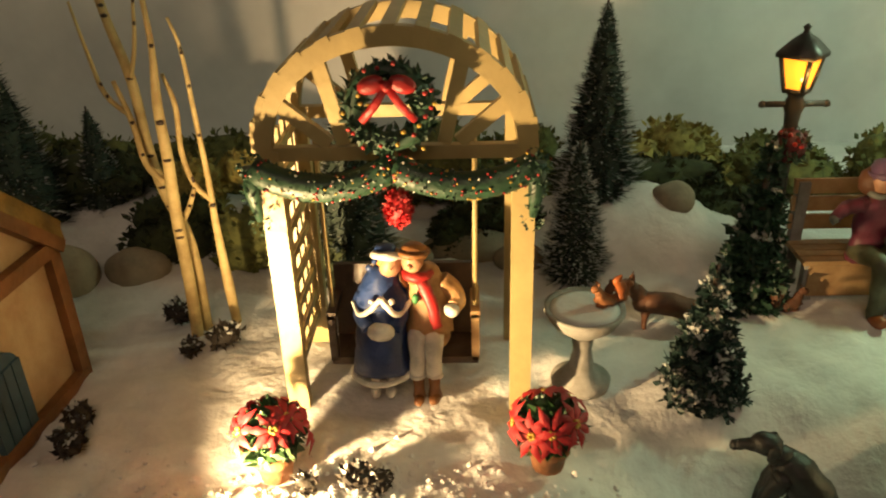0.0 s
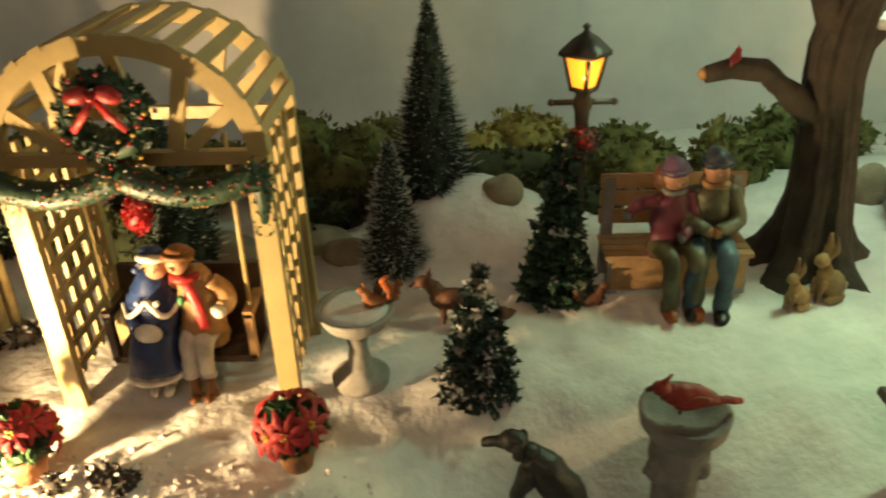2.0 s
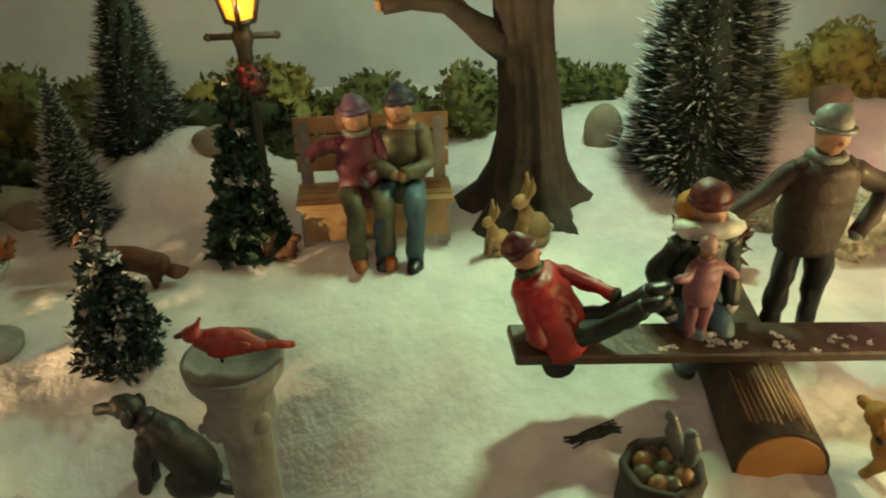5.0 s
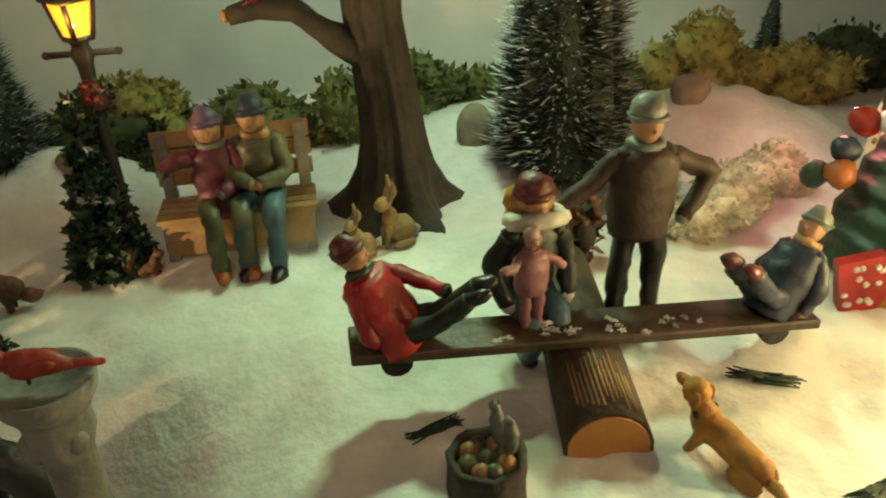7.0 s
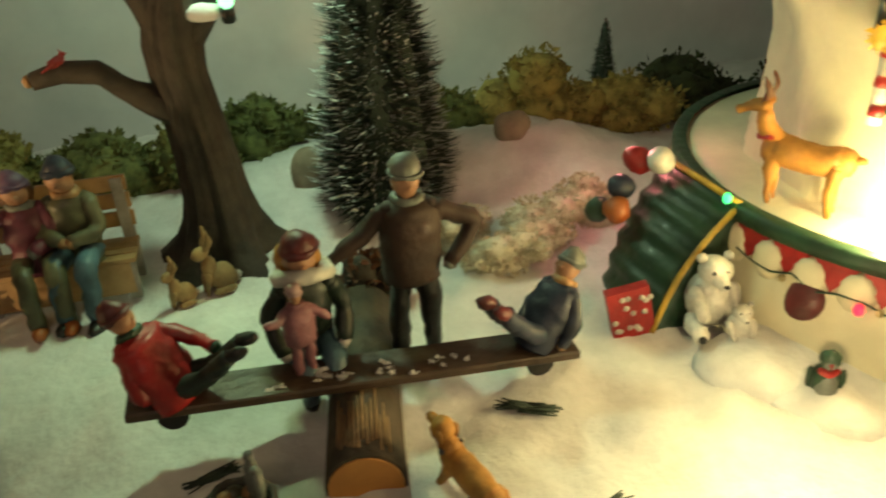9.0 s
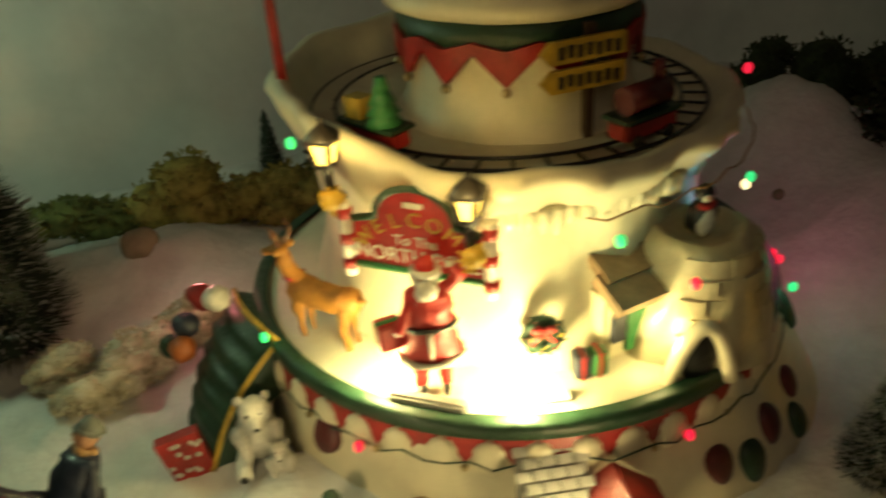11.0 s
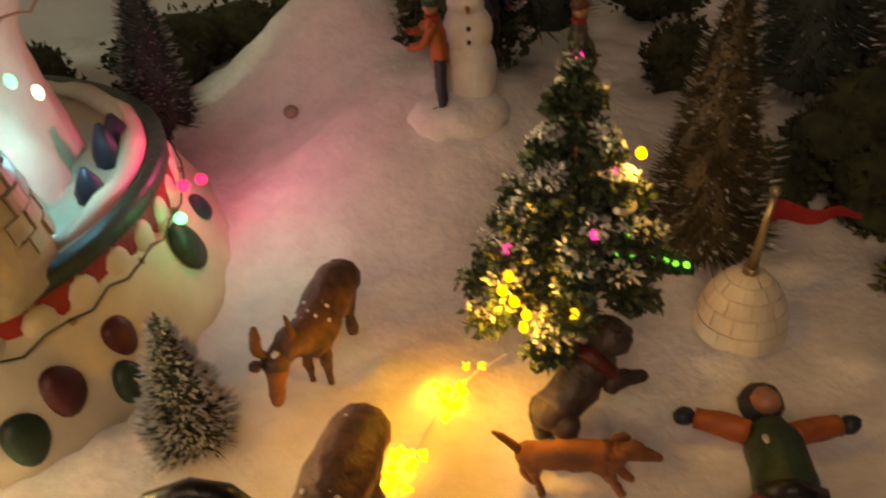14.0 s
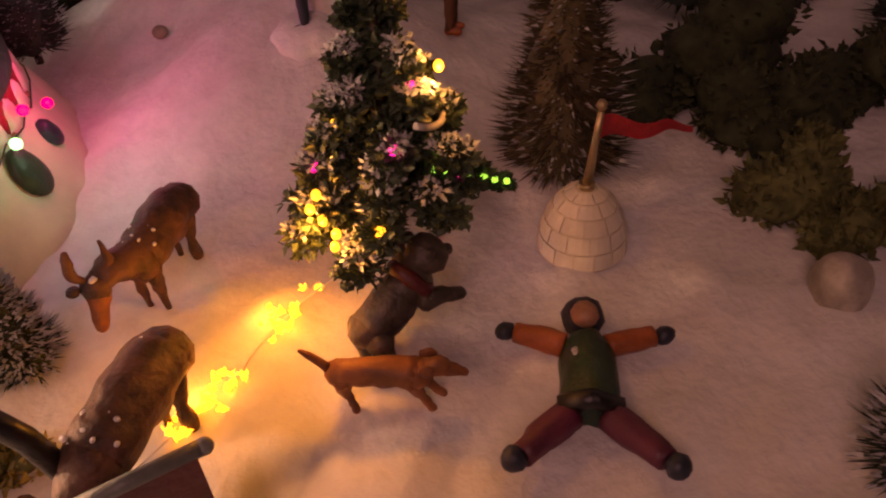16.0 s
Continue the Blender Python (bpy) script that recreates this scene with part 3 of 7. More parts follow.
wreath((AX, 2.2, 1.18), 0.108, 0.044, "round green wreath with a red bow on the arbour")
ball = thing("kissing_ball", (AX + 0.005, 2.25, 0.83), "red flower ball hanging from the arbour", "ornament")
bm = bmesh.new()
tube(bm, [(0, 0, 0.05), (0, 0, 0.12)], 0.004, 5)
part("string", bm, DGREEN, ball)
bm = bmesh.new()
ell(bm, (0, 0, 0), (0.04, 0.04, 0.062))
leaves(bm, (0, 0, 0), (0.044, 0.044, 0.066), 240, 0.02, shell=0.92)
part("blossom_ball", bm, CRIMSON, ball)

swing = thing("swing_bench", (1.745, 2.52, 0.12), "dark brown wooden swing bench hung on cream ropes", "bench")
bm = bmesh.new()
box(bm, (0, 0, 0), (0.56, 0.2, 0.03))
part("seat", bm, M_DARKWOOD, swing)
bm = bmesh.new()
box(bm, (0, 0.09, 0.17), (0.56, 0.03, 0.3), (-6, 0, 0))
part("backrest", bm, M_DARKWOOD, swing)
for s in (-1, 1):
    bm = bmesh.new()
    box(bm, (s * 0.27, 0.0, 0.2), (0.035, 0.2, 0.03))
    box(bm, (s * 0.27, -0.085, 0.1), (0.03, 0.03, 0.2))
    part("armrest", bm, M_PLANK if s > 0 else M_DARKWOOD, swing)
    bm = bmesh.new()
    tube(bm, [(s * 0.27, -0.05, 0.2), (s * 0.275, -0.03, 0.9)], 0.009, 6)
    part("rope", bm, M_CREAM, swing)


def ring(bm, c, rx, ry, r, m, n=18, tip=0.0):
    """A soft ring round c, tipped by tip at its front."""
    tube(bm, [(c[0] + rx * math.cos(a), c[1] + ry * math.sin(a), c[2] + tip * math.sin(a)) for a in [2 * math.pi * i / n for i in range(n + 1)]], r, 8, m)


# a couple on the swing, each moulded in one piece
bm = bmesh.new()
tube(bm, [(1.665, 2.46, 0.4), (1.66, 2.43, 0.3), (1.657, 2.375, 0.22), (1.655, 2.35, 0.12)], [0.08, 0.098, 0.108, 0.118], 20, 0, fine=5)
ell(bm, (1.66, 2.47, 0.2), (0.1, 0.08, 0.075), m=0)
tube(bm, [(1.69, 2.44, 0.52), (1.68, 2.445, 0.49), (1.672, 2.445, 0.44), (1.665, 2.44, 0.375)], [0.035, 0.065, 0.098, 0.122], 20, 0, flat=0.85, fine=5)
for q in (-1, 1):
    tube(bm, [(1.665 + q * 0.115, 2.4, 0.4), (1.665 + q * 0.085, 2.345, 0.372), (1.665 + q * 0.045, 2.33, 0.39), (1.672, 2.335, 0.445)], [0.011, 0.012, 0.012, 0.009], 8, 1, fine=5)
    tube(bm, [(1.665 + q * 0.075, 2.43, 0.42), (1.665 + q * 0.08, 2.38, 0.35), (1.667 + q * 0.05, 2.33, 0.315)], [0.034, 0.034, 0.03], 10, 0, fine=4)
    ell(bm, (1.672 + q * 0.04, 2.34, 0.43), (0.011, 0.01, 0.011), m=1, sub=1)
    ell(bm, (1.655 + q * 0.032, 2.33, 0.025), (0.022, 0.042, 0.024), m=1)
    tube(bm, [(1.655 + q * 0.032, 2.36, 0.03), (1.655 + q * 0.03, 2.37, 0.14)], 0.02, 8, 1)
ell(bm, (1.668, 2.31, 0.31), (0.056, 0.038, 0.037), m=1)
ring(bm, (1.655, 2.35, 0.118), 0.117, 0.115, 0.013, 1)
ell(bm, (1.705, 2.42, 0.55), (0.046, 0.045, 0.052), m=2)
ell(bm, (1.695, 2.443, 0.57), (0.055, 0.048, 0.052), m=3)
ring(bm, (1.698, 2.43, 0.585), 0.052, 0.046, 0.016, 1, tip=-0.012)
ell(bm, (1.692, 2.44, 0.605), (0.045, 0.042, 0.024), m=0)
for q in (-1, 1):
    ell(bm, (1.637 + q * 0.012, 2.41, 0.553 + q * 0.014), (0.016, 0.011, 0.015), m=0, sub=1)
ell(bm, (1.712, 2.375, 0.548), (0.009, 0.009, 0.009), m=2, sub=1)
folds(bm, 0.009, 15)
for v in bm.verts:
    v.co = Vector((1.75, 2.45, 0.3)) + Vector(((v.co.x - 1.75) * 0.92, (v.co.y - 2.45) * 0.92, (v.co.z - 0.3) * 0.95))
solid("doll", bm, [BLUE, WHITE, SKIN, HAIR], (0, 0, 0), "seated doll in a blue cape dress with white trim", "figurine")
bm = bmesh.new()
tube(bm, [(1.815, 2.44, 0.52), (1.83, 2.45, 0.49), (1.842, 2.45, 0.43), (1.848, 2.44, 0.34), (1.85, 2.42, 0.255)], [0.035, 0.07, 0.088, 0.09, 0.1], 20, 0, flat=0.85, fine=5)
ell(bm, (1.848, 2.47, 0.205), (0.092, 0.075, 0.07), m=0)
for x in (1.805, 1.868):
    tube(bm, [(x, 2.44, 0.245), (x, 2.35, 0.25), (x, 2.315, 0.19), (x, 2.312, 0.11)], [0.042, 0.04, 0.034, 0.03], 12, 1, fine=5)
    ring(bm, (x, 2.312, 0.115), 0.029, 0.029, 0.008, 1)
    tube(bm, [(x, 2.312, 0.112), (x, 2.314, 0.05), (x, 2.312, 0.008)], [0.026, 0.025, 0.03], 10, 4)
    ell(bm, (x, 2.288, 0.016), (0.026, 0.045, 0.02), m=4)
tube(bm, [(1.9, 2.44, 0.47), (1.945, 2.44, 0.42), (1.965, 2.415, 0.385), (1.95, 2.38, 0.375)], [0.044, 0.044, 0.038, 0.033], 10, 0, fine=4)
ell(bm, (1.945, 2.365, 0.375), (0.034, 0.03, 0.026), m=1)
tube(bm, [(1.77, 2.45, 0.47), (1.735, 2.47, 0.44), (1.7, 2.49, 0.44)], [0.04, 0.036, 0.03], 10, 0, fine=4)
ring(bm, (1.815, 2.435, 0.505), 0.05, 0.045, 0.018, 5)
tube(bm, [(1.825, 2.39, 0.5), (1.855, 2.36, 0.44), (1.875, 2.345, 0.38), (1.89, 2.34, 0.31)], [0.018, 0.022, 0.022, 0.024], 8, 5, flat=0.5, fine=4)
ell(bm, (1.805, 2.355, 0.43), (0.014, 0.01, 0.022), m=6, sub=1)
ell(bm, (1.795, 2.42, 0.565), (0.046, 0.045, 0.053), m=2)
ell(bm, (1.805, 2.445, 0.585), (0.053, 0.045, 0.045), m=3)
ell(bm, (1.802, 2.43, 0.607), (0.056, 0.054, 0.03), m=4)
ring(bm, (1.8, 2.425, 0.598), 0.056, 0.054, 0.011, 4, tip=-0.006)
ell(bm, (1.785, 2.375, 0.56), (0.01, 0.01, 0.01), m=2, sub=1)
folds(bm, 0.009, 15)
for v in bm.verts:
    v.co = Vector((1.75, 2.45, 0.3)) + Vector(((v.co.x - 1.75) * 0.92, (v.co.y - 2.45) * 0.92, (v.co.z - 0.3) * 0.95))
solid("doll", bm, [TAN, WHITE, SKIN, HAIR, paint("boot_brown", (0.25, 0.1, 0.03)), RED, GREEN], (0, 0, 0), "seated doll in a tan coat, red scarf and brown boots", "figurine")

# ---- poinsettia pots ----


def poinsettia(loc, rz, seed):
    rng = random.Random(seed)
    p = thing("poinsettia_pot", loc, "red poinsettia in a small terracotta pot on snow", "potted plant", "poinsettia pots", rz=rz)
    bm = bmesh.new()
    lathe(bm, [(0.06, 0), (0.075, 0.08), (0.085, 0.085), (0.085, 0.11), (0.06, 0.11)], 20)
    part("pot", bm, TERRA, p)
    bm = bmesh.new()
    leaves(bm, (0, 0, 0.2), (0.125, 0.125, 0.11), 330, 0.06, rng=rng, shell=0.55)
    ell(bm, (0, 0, 0.19), (0.09, 0.09, 0.085))
    part("foliage", bm, M_LEAF2, p)
    for k in range(7):
        a, e = 2.4 * k, 0.1 + 1.0 * ((k * 0.37) % 1)
        n = Vector((math.cos(a) * math.cos(e), math.sin(a) * math.cos(e), math.sin(e)))
        c = Vector((0, 0, 0.19)) + Vector((n.x * 0.125, n.y * 0.125, n.z * 0.115))
        s = n.orthogonal().normalized()
        bm = bmesh.new()
        for j in range(8):
            d = Matrix.Rotation(j * 0.785 + k, 3, n) @ s
            w = n.cross(d) * 0.019
            k2 = rng.uniform(0.85, 1.1)
            q = [c + n * 0.008, c + d * 0.055 * k2 + w + n * 0.012, c + d * 0.105 * k2 - n * 0.012, c + d * 0.055 * k2 - w + n * 0.012, c + d * 0.06 * k2 + n * 0.026]
            v = [bm.verts.new(x) for x in q]
            for f in ((0, 1, 4), (1, 2, 4), (2, 3, 4), (3, 0, 4)):
                bm.faces.new([v[x] for x in f]).smooth = True
        for j in range(5):
            ell(bm, c + n * 0.016 + (Matrix.Rotation(j * 1.26, 3, n) @ s) * 0.011, (0.009,) * 3, m=1, sub=1)
        part("flower", bm, [CRIMSON, YELLOW], p)
    p.scale = (0.87, 0.87, 0.87)
    return p


poinsettia((1.34, 1.93, 0.0), 20, 3)
poinsettia((2.25, 1.97, 0.0), 130, 4)

# ---- birch stems ----
birch = thing("birch_clump", (0.85, 2.85, 0), "pale bare birch stems stuck in the snow", "tree")


def stem(pts, rad, name="trunk"):
    bm = bmesh.new()
    tube(bm, pts, rad, 8, fine=4)
    for i in range(7 if name == "trunk" else 2):
        k = RNG.uniform(0.2, 0.9) * (len(pts) - 1)
        i0 = int(k)
        p = Vector(pts[i0]).lerp(Vector(pts[min(i0 + 1, len(pts) - 1)]), k - i0)
        ell(bm, p + Vector((0.004, -rad[i0] * 0.7, 0)), (rad[i0] * 0.75, rad[i0] * 0.5, 0.009), m=1, sub=1)
    part(name, bm, [M_BIRCH, M_DARKWOOD], birch)


stem([(-0.03, 0.02, -0.04), (-0.03, 0.02, 0.4), (-0.1, 0.02, 0.66), (-0.13, 0.02, 0.85), (-0.14, 0.02, 1.11), (-0.19, 0.02, 1.36), (-0.24, 0.02, 1.7)], [0.027, 0.025, 0.024, 0.023, 0.021, 0.018, 0.014])
stem([(-0.05, -0.05, -0.04), (-0.04, -0.05, 0.27), (-0.04, -0.05, 0.59), (-0.03, -0.05, 0.82), (-0.03, -0.05, 1.03), (-0.01, -0.05, 1.24), (-0.01, -0.05, 1.42), (-0.02, -0.05, 1.72)], [0.028, 0.027, 0.026, 0.024, 0.021, 0.013, 0.011, 0.008])
stem([(0.1, 0.05, -0.03), (0.09, 0.05, 0.2), (0.08, 0.05, 0.47), (0.08, 0.05, 0.69), (0.07, 0.05, 0.98), (0.06, 0.05, 1.22), (0.03, 0.05, 1.34)], [0.022, 0.024, 0.017, 0.013, 0.011, 0.008, 0.006])
stem([(0.08, 0.05, 0.6), (0.02, 0.05, 0.67), (-0.01, 0.05, 0.81), (0.0, 0.05, 1.0), (-0.03, 0.05, 1.13)], [0.013, 0.012, 0.012, 0.011, 0.008], "branch")
stem([(-0.04, -0.03, 0.52), (-0.01, 0.02, 0.58), (0.02, 0.04, 0.66)], [0.014, 0.012, 0.009], "branch")
stem([(-0.06, -0.05, 0.72), (-0.12, -0.05, 0.8), (-0.14, -0.05, 0.97), (-0.18, -0.05, 1.13)], [0.014, 0.013, 0.012, 0.009], "branch")
stem([(-0.14, -0.05, 0.99), (-0.22, -0.05, 1.08), (-0.25, -0.05, 1.22), (-0.28, -0.05, 1.42)], [0.01, 0.01, 0.008, 0.005], "branch")
stem([(-0.13, 0.0, 1.13), (-0.09, 0.0, 1.26), (-0.06, 0.0, 1.45)], [0.01, 0.009, 0.006], "branch")


def pine_cone(loc, s, seed):
    rng = random.Random(seed)
    bm = bmesh.new()
    ell(bm, (0, 0, 0.5 * s), (0.55 * s, 0.7 * s, 0.45 * s))
    leaves(bm, (0, 0, 0.5 * s), (0.6 * s, 0.85 * s, 0.5 * s), 70, 0.42 * s, m=0, rng=rng, shell=0.8)
    leaves(bm, (0, 0, 0.75 * s), (0.5 * s, 0.7 * s, 0.3 * s), 25, 0.3 * s, m=1, rng=rng, shell=0.8)
    solid("pine_cone", bm, [M_BARK, M_FROST], loc, "brown pine cone dusted with snow on the ground", "pine cone", "pine cones", rz=rng.uniform(0, 180))


for i, (x, y, s) in enumerate([(0.68, 2.93, 0.09), (0.95, 2.72, 0.1), (0.82, 2.66, 0.07), (1.45, 1.86, 0.06), (1.62, 1.88, 0.08), (1.7, 1.86, 0.06), (0.58, 2.05, 0.09), (0.55, 2.2, 0.08)]):
    pine_cone((x, y, ground_z(x, y)), s, i)

# ---- cottage at the end of the display ----
cottage = thing("cottage", (0.37, 1.92, 0), "tan plaster toy cottage with thatched roof and blue door", "house", rz=-4)
W_PLASTER = mat("cottage_plaster", (0.55, 0.4, 0.24), 0.8, noise_scale=5, second=(0.45, 0.3, 0.17), bump=0.4, bump_scale=12)
W_TIMBER = mat("cottage_timber", (0.26, 0.11, 0.035), 0.65, noise_scale=6, var=0.4, bump=0.3)
W_DOOR = mat("blue_door_paint", (0.04, 0.1, 0.15), 0.5, noise_scale=6, var=0.4)
bm = bmesh.new()
a = [(-0.6, 0), (0.6, 0), (0.6, 0.62), (0.0, 1.12), (-0.6, 0.62)]
f0 = [bm.verts.new((0.0, y, z)) for y, z in a]
f1 = [bm.verts.new((-0.9, y, z)) for y, z in a]
bm.faces.new(f0), bm.faces.new(f1[::-1])
for i in range(5):
    bm.faces.new((f0[i], f1[i], f1[(i + 1) % 5], f0[(i + 1) % 5]))
part("wall", bm, W_PLASTER, cottage)
for s in (-1, 1):
    bm = bmesh.new()
    d = Vector((0, s * 0.6, -0.5))
    box(bm, (-0.47, s * 0.345, 0.9), (0.98, 0.9, 0.11), (-s * 41, 0, 0))
    for x in bm.verts:
        x.co += Vector((RNG.uniform(-0.02, 0.02),) * 3)
    bmesh.ops.subdivide_edges(bm, edges=bm.edges[:], cuts=5, use_grid_fill=True)
    for x in bm.verts:
        x.co += Vector((0.02, 0.02, 0.035)) * noise.noise(x.co * 9)
    part("roof", bm, THATCH, cottage, "rough yellow thatch")
    bm = bmesh.new()
    box(bm, (0.025, s * 0.32, 0.83), (0.05, 0.82, 0.05), (-s * 39.8, 0, 0))
    part("barge_board", bm, W_TIMBER, cottage)
    bm = bmesh.new()
    box(bm, (0.012, s * 0.585, 0.3), (0.05, 0.06, 0.62))
    part("corner_post", bm, W_TIMBER, cottage)
for z, h in ((0.585, 0.06), (0.02, 0.05)):
    bm = bmesh.new()
    box(bm, (0.014, 0, z), (0.055, 1.17, h))
    part("beam", bm, W_TIMBER, cottage)
bm = bmesh.new()
pts = [(-0.1, 0), (0.1, 0)] + [(0.1 * math.cos(radians(t)), 0.3 + 0.08 * math.sin(radians(t))) for t in range(0, 181, 20)]
v0 = [bm.verts.new((0.018, y + 0.16, z)) for y, z in pts]
bm.faces.new(v0)
e = bmesh.ops.extrude_face_region(bm, geom=bm.faces[:])["geom"]
for x in e:
    if isinstance(x, bmesh.types.BMVert):
        x.co.x -= 0.03
part("door", bm, W_DOOR, cottage, "arched blue plank door")
for y in (0.09, 0.14, 0.19, 0.24):
    bm = bmesh.new()
    box(bm, (0.022, y - 0.005, 0.16), (0.008, 0.045, 0.32))
    part("plank", bm, W_DOOR, cottage)

# ---- birdbath and the small things round it ----
bath = thing("birdbath", (2.42, 2.43, 0), "grey stone birdbath with snow in the bowl", "birdbath")
bm = bmesh.new()
lathe(bm, [(0.11, 0), (0.115, 0.03), (0.05, 0.07), (0.035, 0.16), (0.045, 0.22)], 24)
part("pedestal", bm, M_STONE, bath)
bm = bmesh.new()
lathe(bm, [(0.045, 0.22), (0.12, 0.28), (0.15, 0.33), (0.15, 0.345), (0.132, 0.337), (0.06, 0.325)], 28)
part("bowl", bm, M_STONE, bath)
bm = bmesh.new()
lathe(bm, [(0.136, 0.335), (0.1, 0.345), (0.02, 0.345)], 24)
part("snow", bm, M_SNOW, bath)
SQ = [("t", 0, [(-0.3, 0, 0.25), (0.1, 0, 0.4), (0.3, 0, 0.75)], [0.28, 0.3, 0.2]), ("e", 0, (0.45, 0, 0.95), (0.24, 0.17, 0.18)), ("e", 0, (0.35, 0.1, 1.15), (0.05, 0.04, 0.1)), ("e", 0, (0.35, -0.1, 1.15), (0.05, 0.04, 0.1)),
      ("t", 1, [(-0.4, 0, 0.2), (-0.75, 0, 0.35), (-0.75, 0, 0.85), (-0.55, 0, 1.15), (-0.7, 0, 1.3)], [0.1, 0.2, 0.24, 0.2, 0.1]), ("t", 0, [(0.25, 0.1, 0.5), (0.45, 0.08, 0.35)], [0.09, 0.06]), ("t", 0, [(0.25, -0.1, 0.5), (0.45, -0.08, 0.35)], [0.09, 0.06]), ("e", 0, (0.1, 0, 0.1), (0.35, 0.25, 0.12))]
beast("squirrel", (2.49, 2.43, 0.345), 200, 0.085, "orange brown squirrel figurine on the birdbath rim", RUST, SQ, m2=ORANGE)
beast("squirrel", (2.56, 2.47, 0.345), 20, 0.07, "small brown squirrel figurine on the birdbath rim", RUST, SQ, m2=BROWN)
FOX = [("t", 0, [(-0.9, 0, 0.6), (-0.3, 0, 0.75), (0.4, 0, 0.8)], [0.3, 0.34, 0.3]), ("t", 0, [(0.3, 0, 0.8), (0.7, 0, 1.15)], [0.24, 0.2]), ("e", 0, (0.85, 0, 1.25), (0.28, 0.2, 0.2)), ("t", 0, [(0.95, 0, 1.2), (1.25, 0, 1.1)], [0.13, 0.05]), ("t", 1, [(-0.9, 0, 0.6), (-1.3, 0, 0.4), (-1.6, 0, 0.5)], [0.15, 0.2, 0.06])] + [("t", 2, [(x, y, 0.6), (x, y, 0.02)], [0.11, 0.07]) for x in (-0.75, 0.35) for y in (-0.15, 0.15)] + [("t", 0, [(0.75, y, 1.4), (0.72, y * 1.2, 1.65)], [0.09, 0.02]) for y in (-0.12, 0.12)]
# Fox shape reused as a stand-in for a brown leafy stump.
beast("fox", (2.8, 2.82, 0.0), 172, 0.16, "brown fox-shaped stand-in for a leafy stump in the snow", BROWN, FOX, m2=BROWN, m3=BROWN)
tree, spots = fir("small_fir", (2.88, 2.4, -0.03), 0.56, 0.135, "small dark green fir tipped with white snow", tiers=7, seed=5, n=66, size=0.034, snow=0.16, z0=0.1, m=M_FIRDARK)
for c in spots[::4]:
    bm = bmesh.new()
    leaves(bm, (0, 0, 0), (0.026, 0.026, 0.02), 26, 0.03)
    part("blossom", bm, WHITE, tree, at=c * 1.03)

# ---- black dog and bird pedestal in the dip ----
DZ = ground_z(3.0, 1.85)
DOG = [("t", 0, [(-0.55, 0, 0.35), (-0.4, 0, 0.85), (0.0, 0, 1.4), (0.4, 0, 1.8)], [0.42, 0.48, 0.42, 0.28]), ("e", 0, (0.75, 0, 2.1), (0.36, 0.27, 0.26)), ("t", 0, [(0.9, 0, 2.05), (1.35, 0, 1.95)], [0.18, 0.11]), ("e", 0, (0.6, 0.26, 2.0), (0.13, 0.06, 0.25)), ("e", 0, (0.6, -0.26, 2.0), (0.13, 0.06, 0.25)),
       ("t", 0, [(0.35, 0.2, 1.4), (0.6, 0.2, 0.7), (0.66, 0.2, 0.05)], [0.24, 0.15, 0.13]), ("t", 0, [(0.35, -0.2, 1.4), (0.6, -0.2, 0.7), (0.66, -0.2, 0.05)], [0.24, 0.15, 0.13]), ("e", 0, (-0.35, 0.28, 0.4), (0.5, 0.2, 0.4)), ("e", 0, (-0.35, -0.28, 0.4), (0.5, 0.2, 0.4)), ("t", 0, [(-0.8, 0, 0.3), (-1.2, 0, 0.15), (-1.5, 0.1, 0.25)], [0.14, 0.12, 0.05])]
beast("dog", (3.11, 2.0, -0.3), 165, 0.16, "glossy black sitting dog figurine in the snow", paint("black_fur", (0.014, 0.013, 0.012), 0.42), DOG)
M_PED = mat("weathered_dark_stone", (0.2, 0.2, 0.19), 0.8, noise_scale=7, second=(0.11, 0.11, 0.1), bump=0.7, bump_scale=16)
PZ = ground_z(3.44, 1.67)
ped = thing("bird_pedestal", (3.44, 1.67, PZ), "grey stone pedestal birdbath carved with a face", "birdbath")
top = 0.47 - PZ
bm = bmesh.new()
lathe(bm, [(0.13, 0), (0.13, 0.06), (0.075, 0.1), (0.064, top * 0.5), (0.066, top - 0.24), (0.088, top - 0.17), (0.085, top - 0.12), (0.094, top - 0.09)], 24)
part("column", bm, M_PED, ped)
bm = bmesh.new()
lathe(bm, [(0.094, top - 0.09), (0.122, top - 0.045), (0.128, top), (0.115, top), (0.09, top - 0.02), (0.02, top - 0.025)], 28)
part("bowl", bm, M_PED, ped)
bm = bmesh.new()
ell(bm, (-0.06, -0.03, top - 0.19), (0.04, 0.04, 0.055))
ell(bm, (-0.095, -0.04, top - 0.19), (0.018, 0.018, 0.014), sub=1)
ell(bm, (0.05, -0.05, top - 0.17), (0.03, 0.03, 0.04))
part("carving", bm, M_PED, ped)
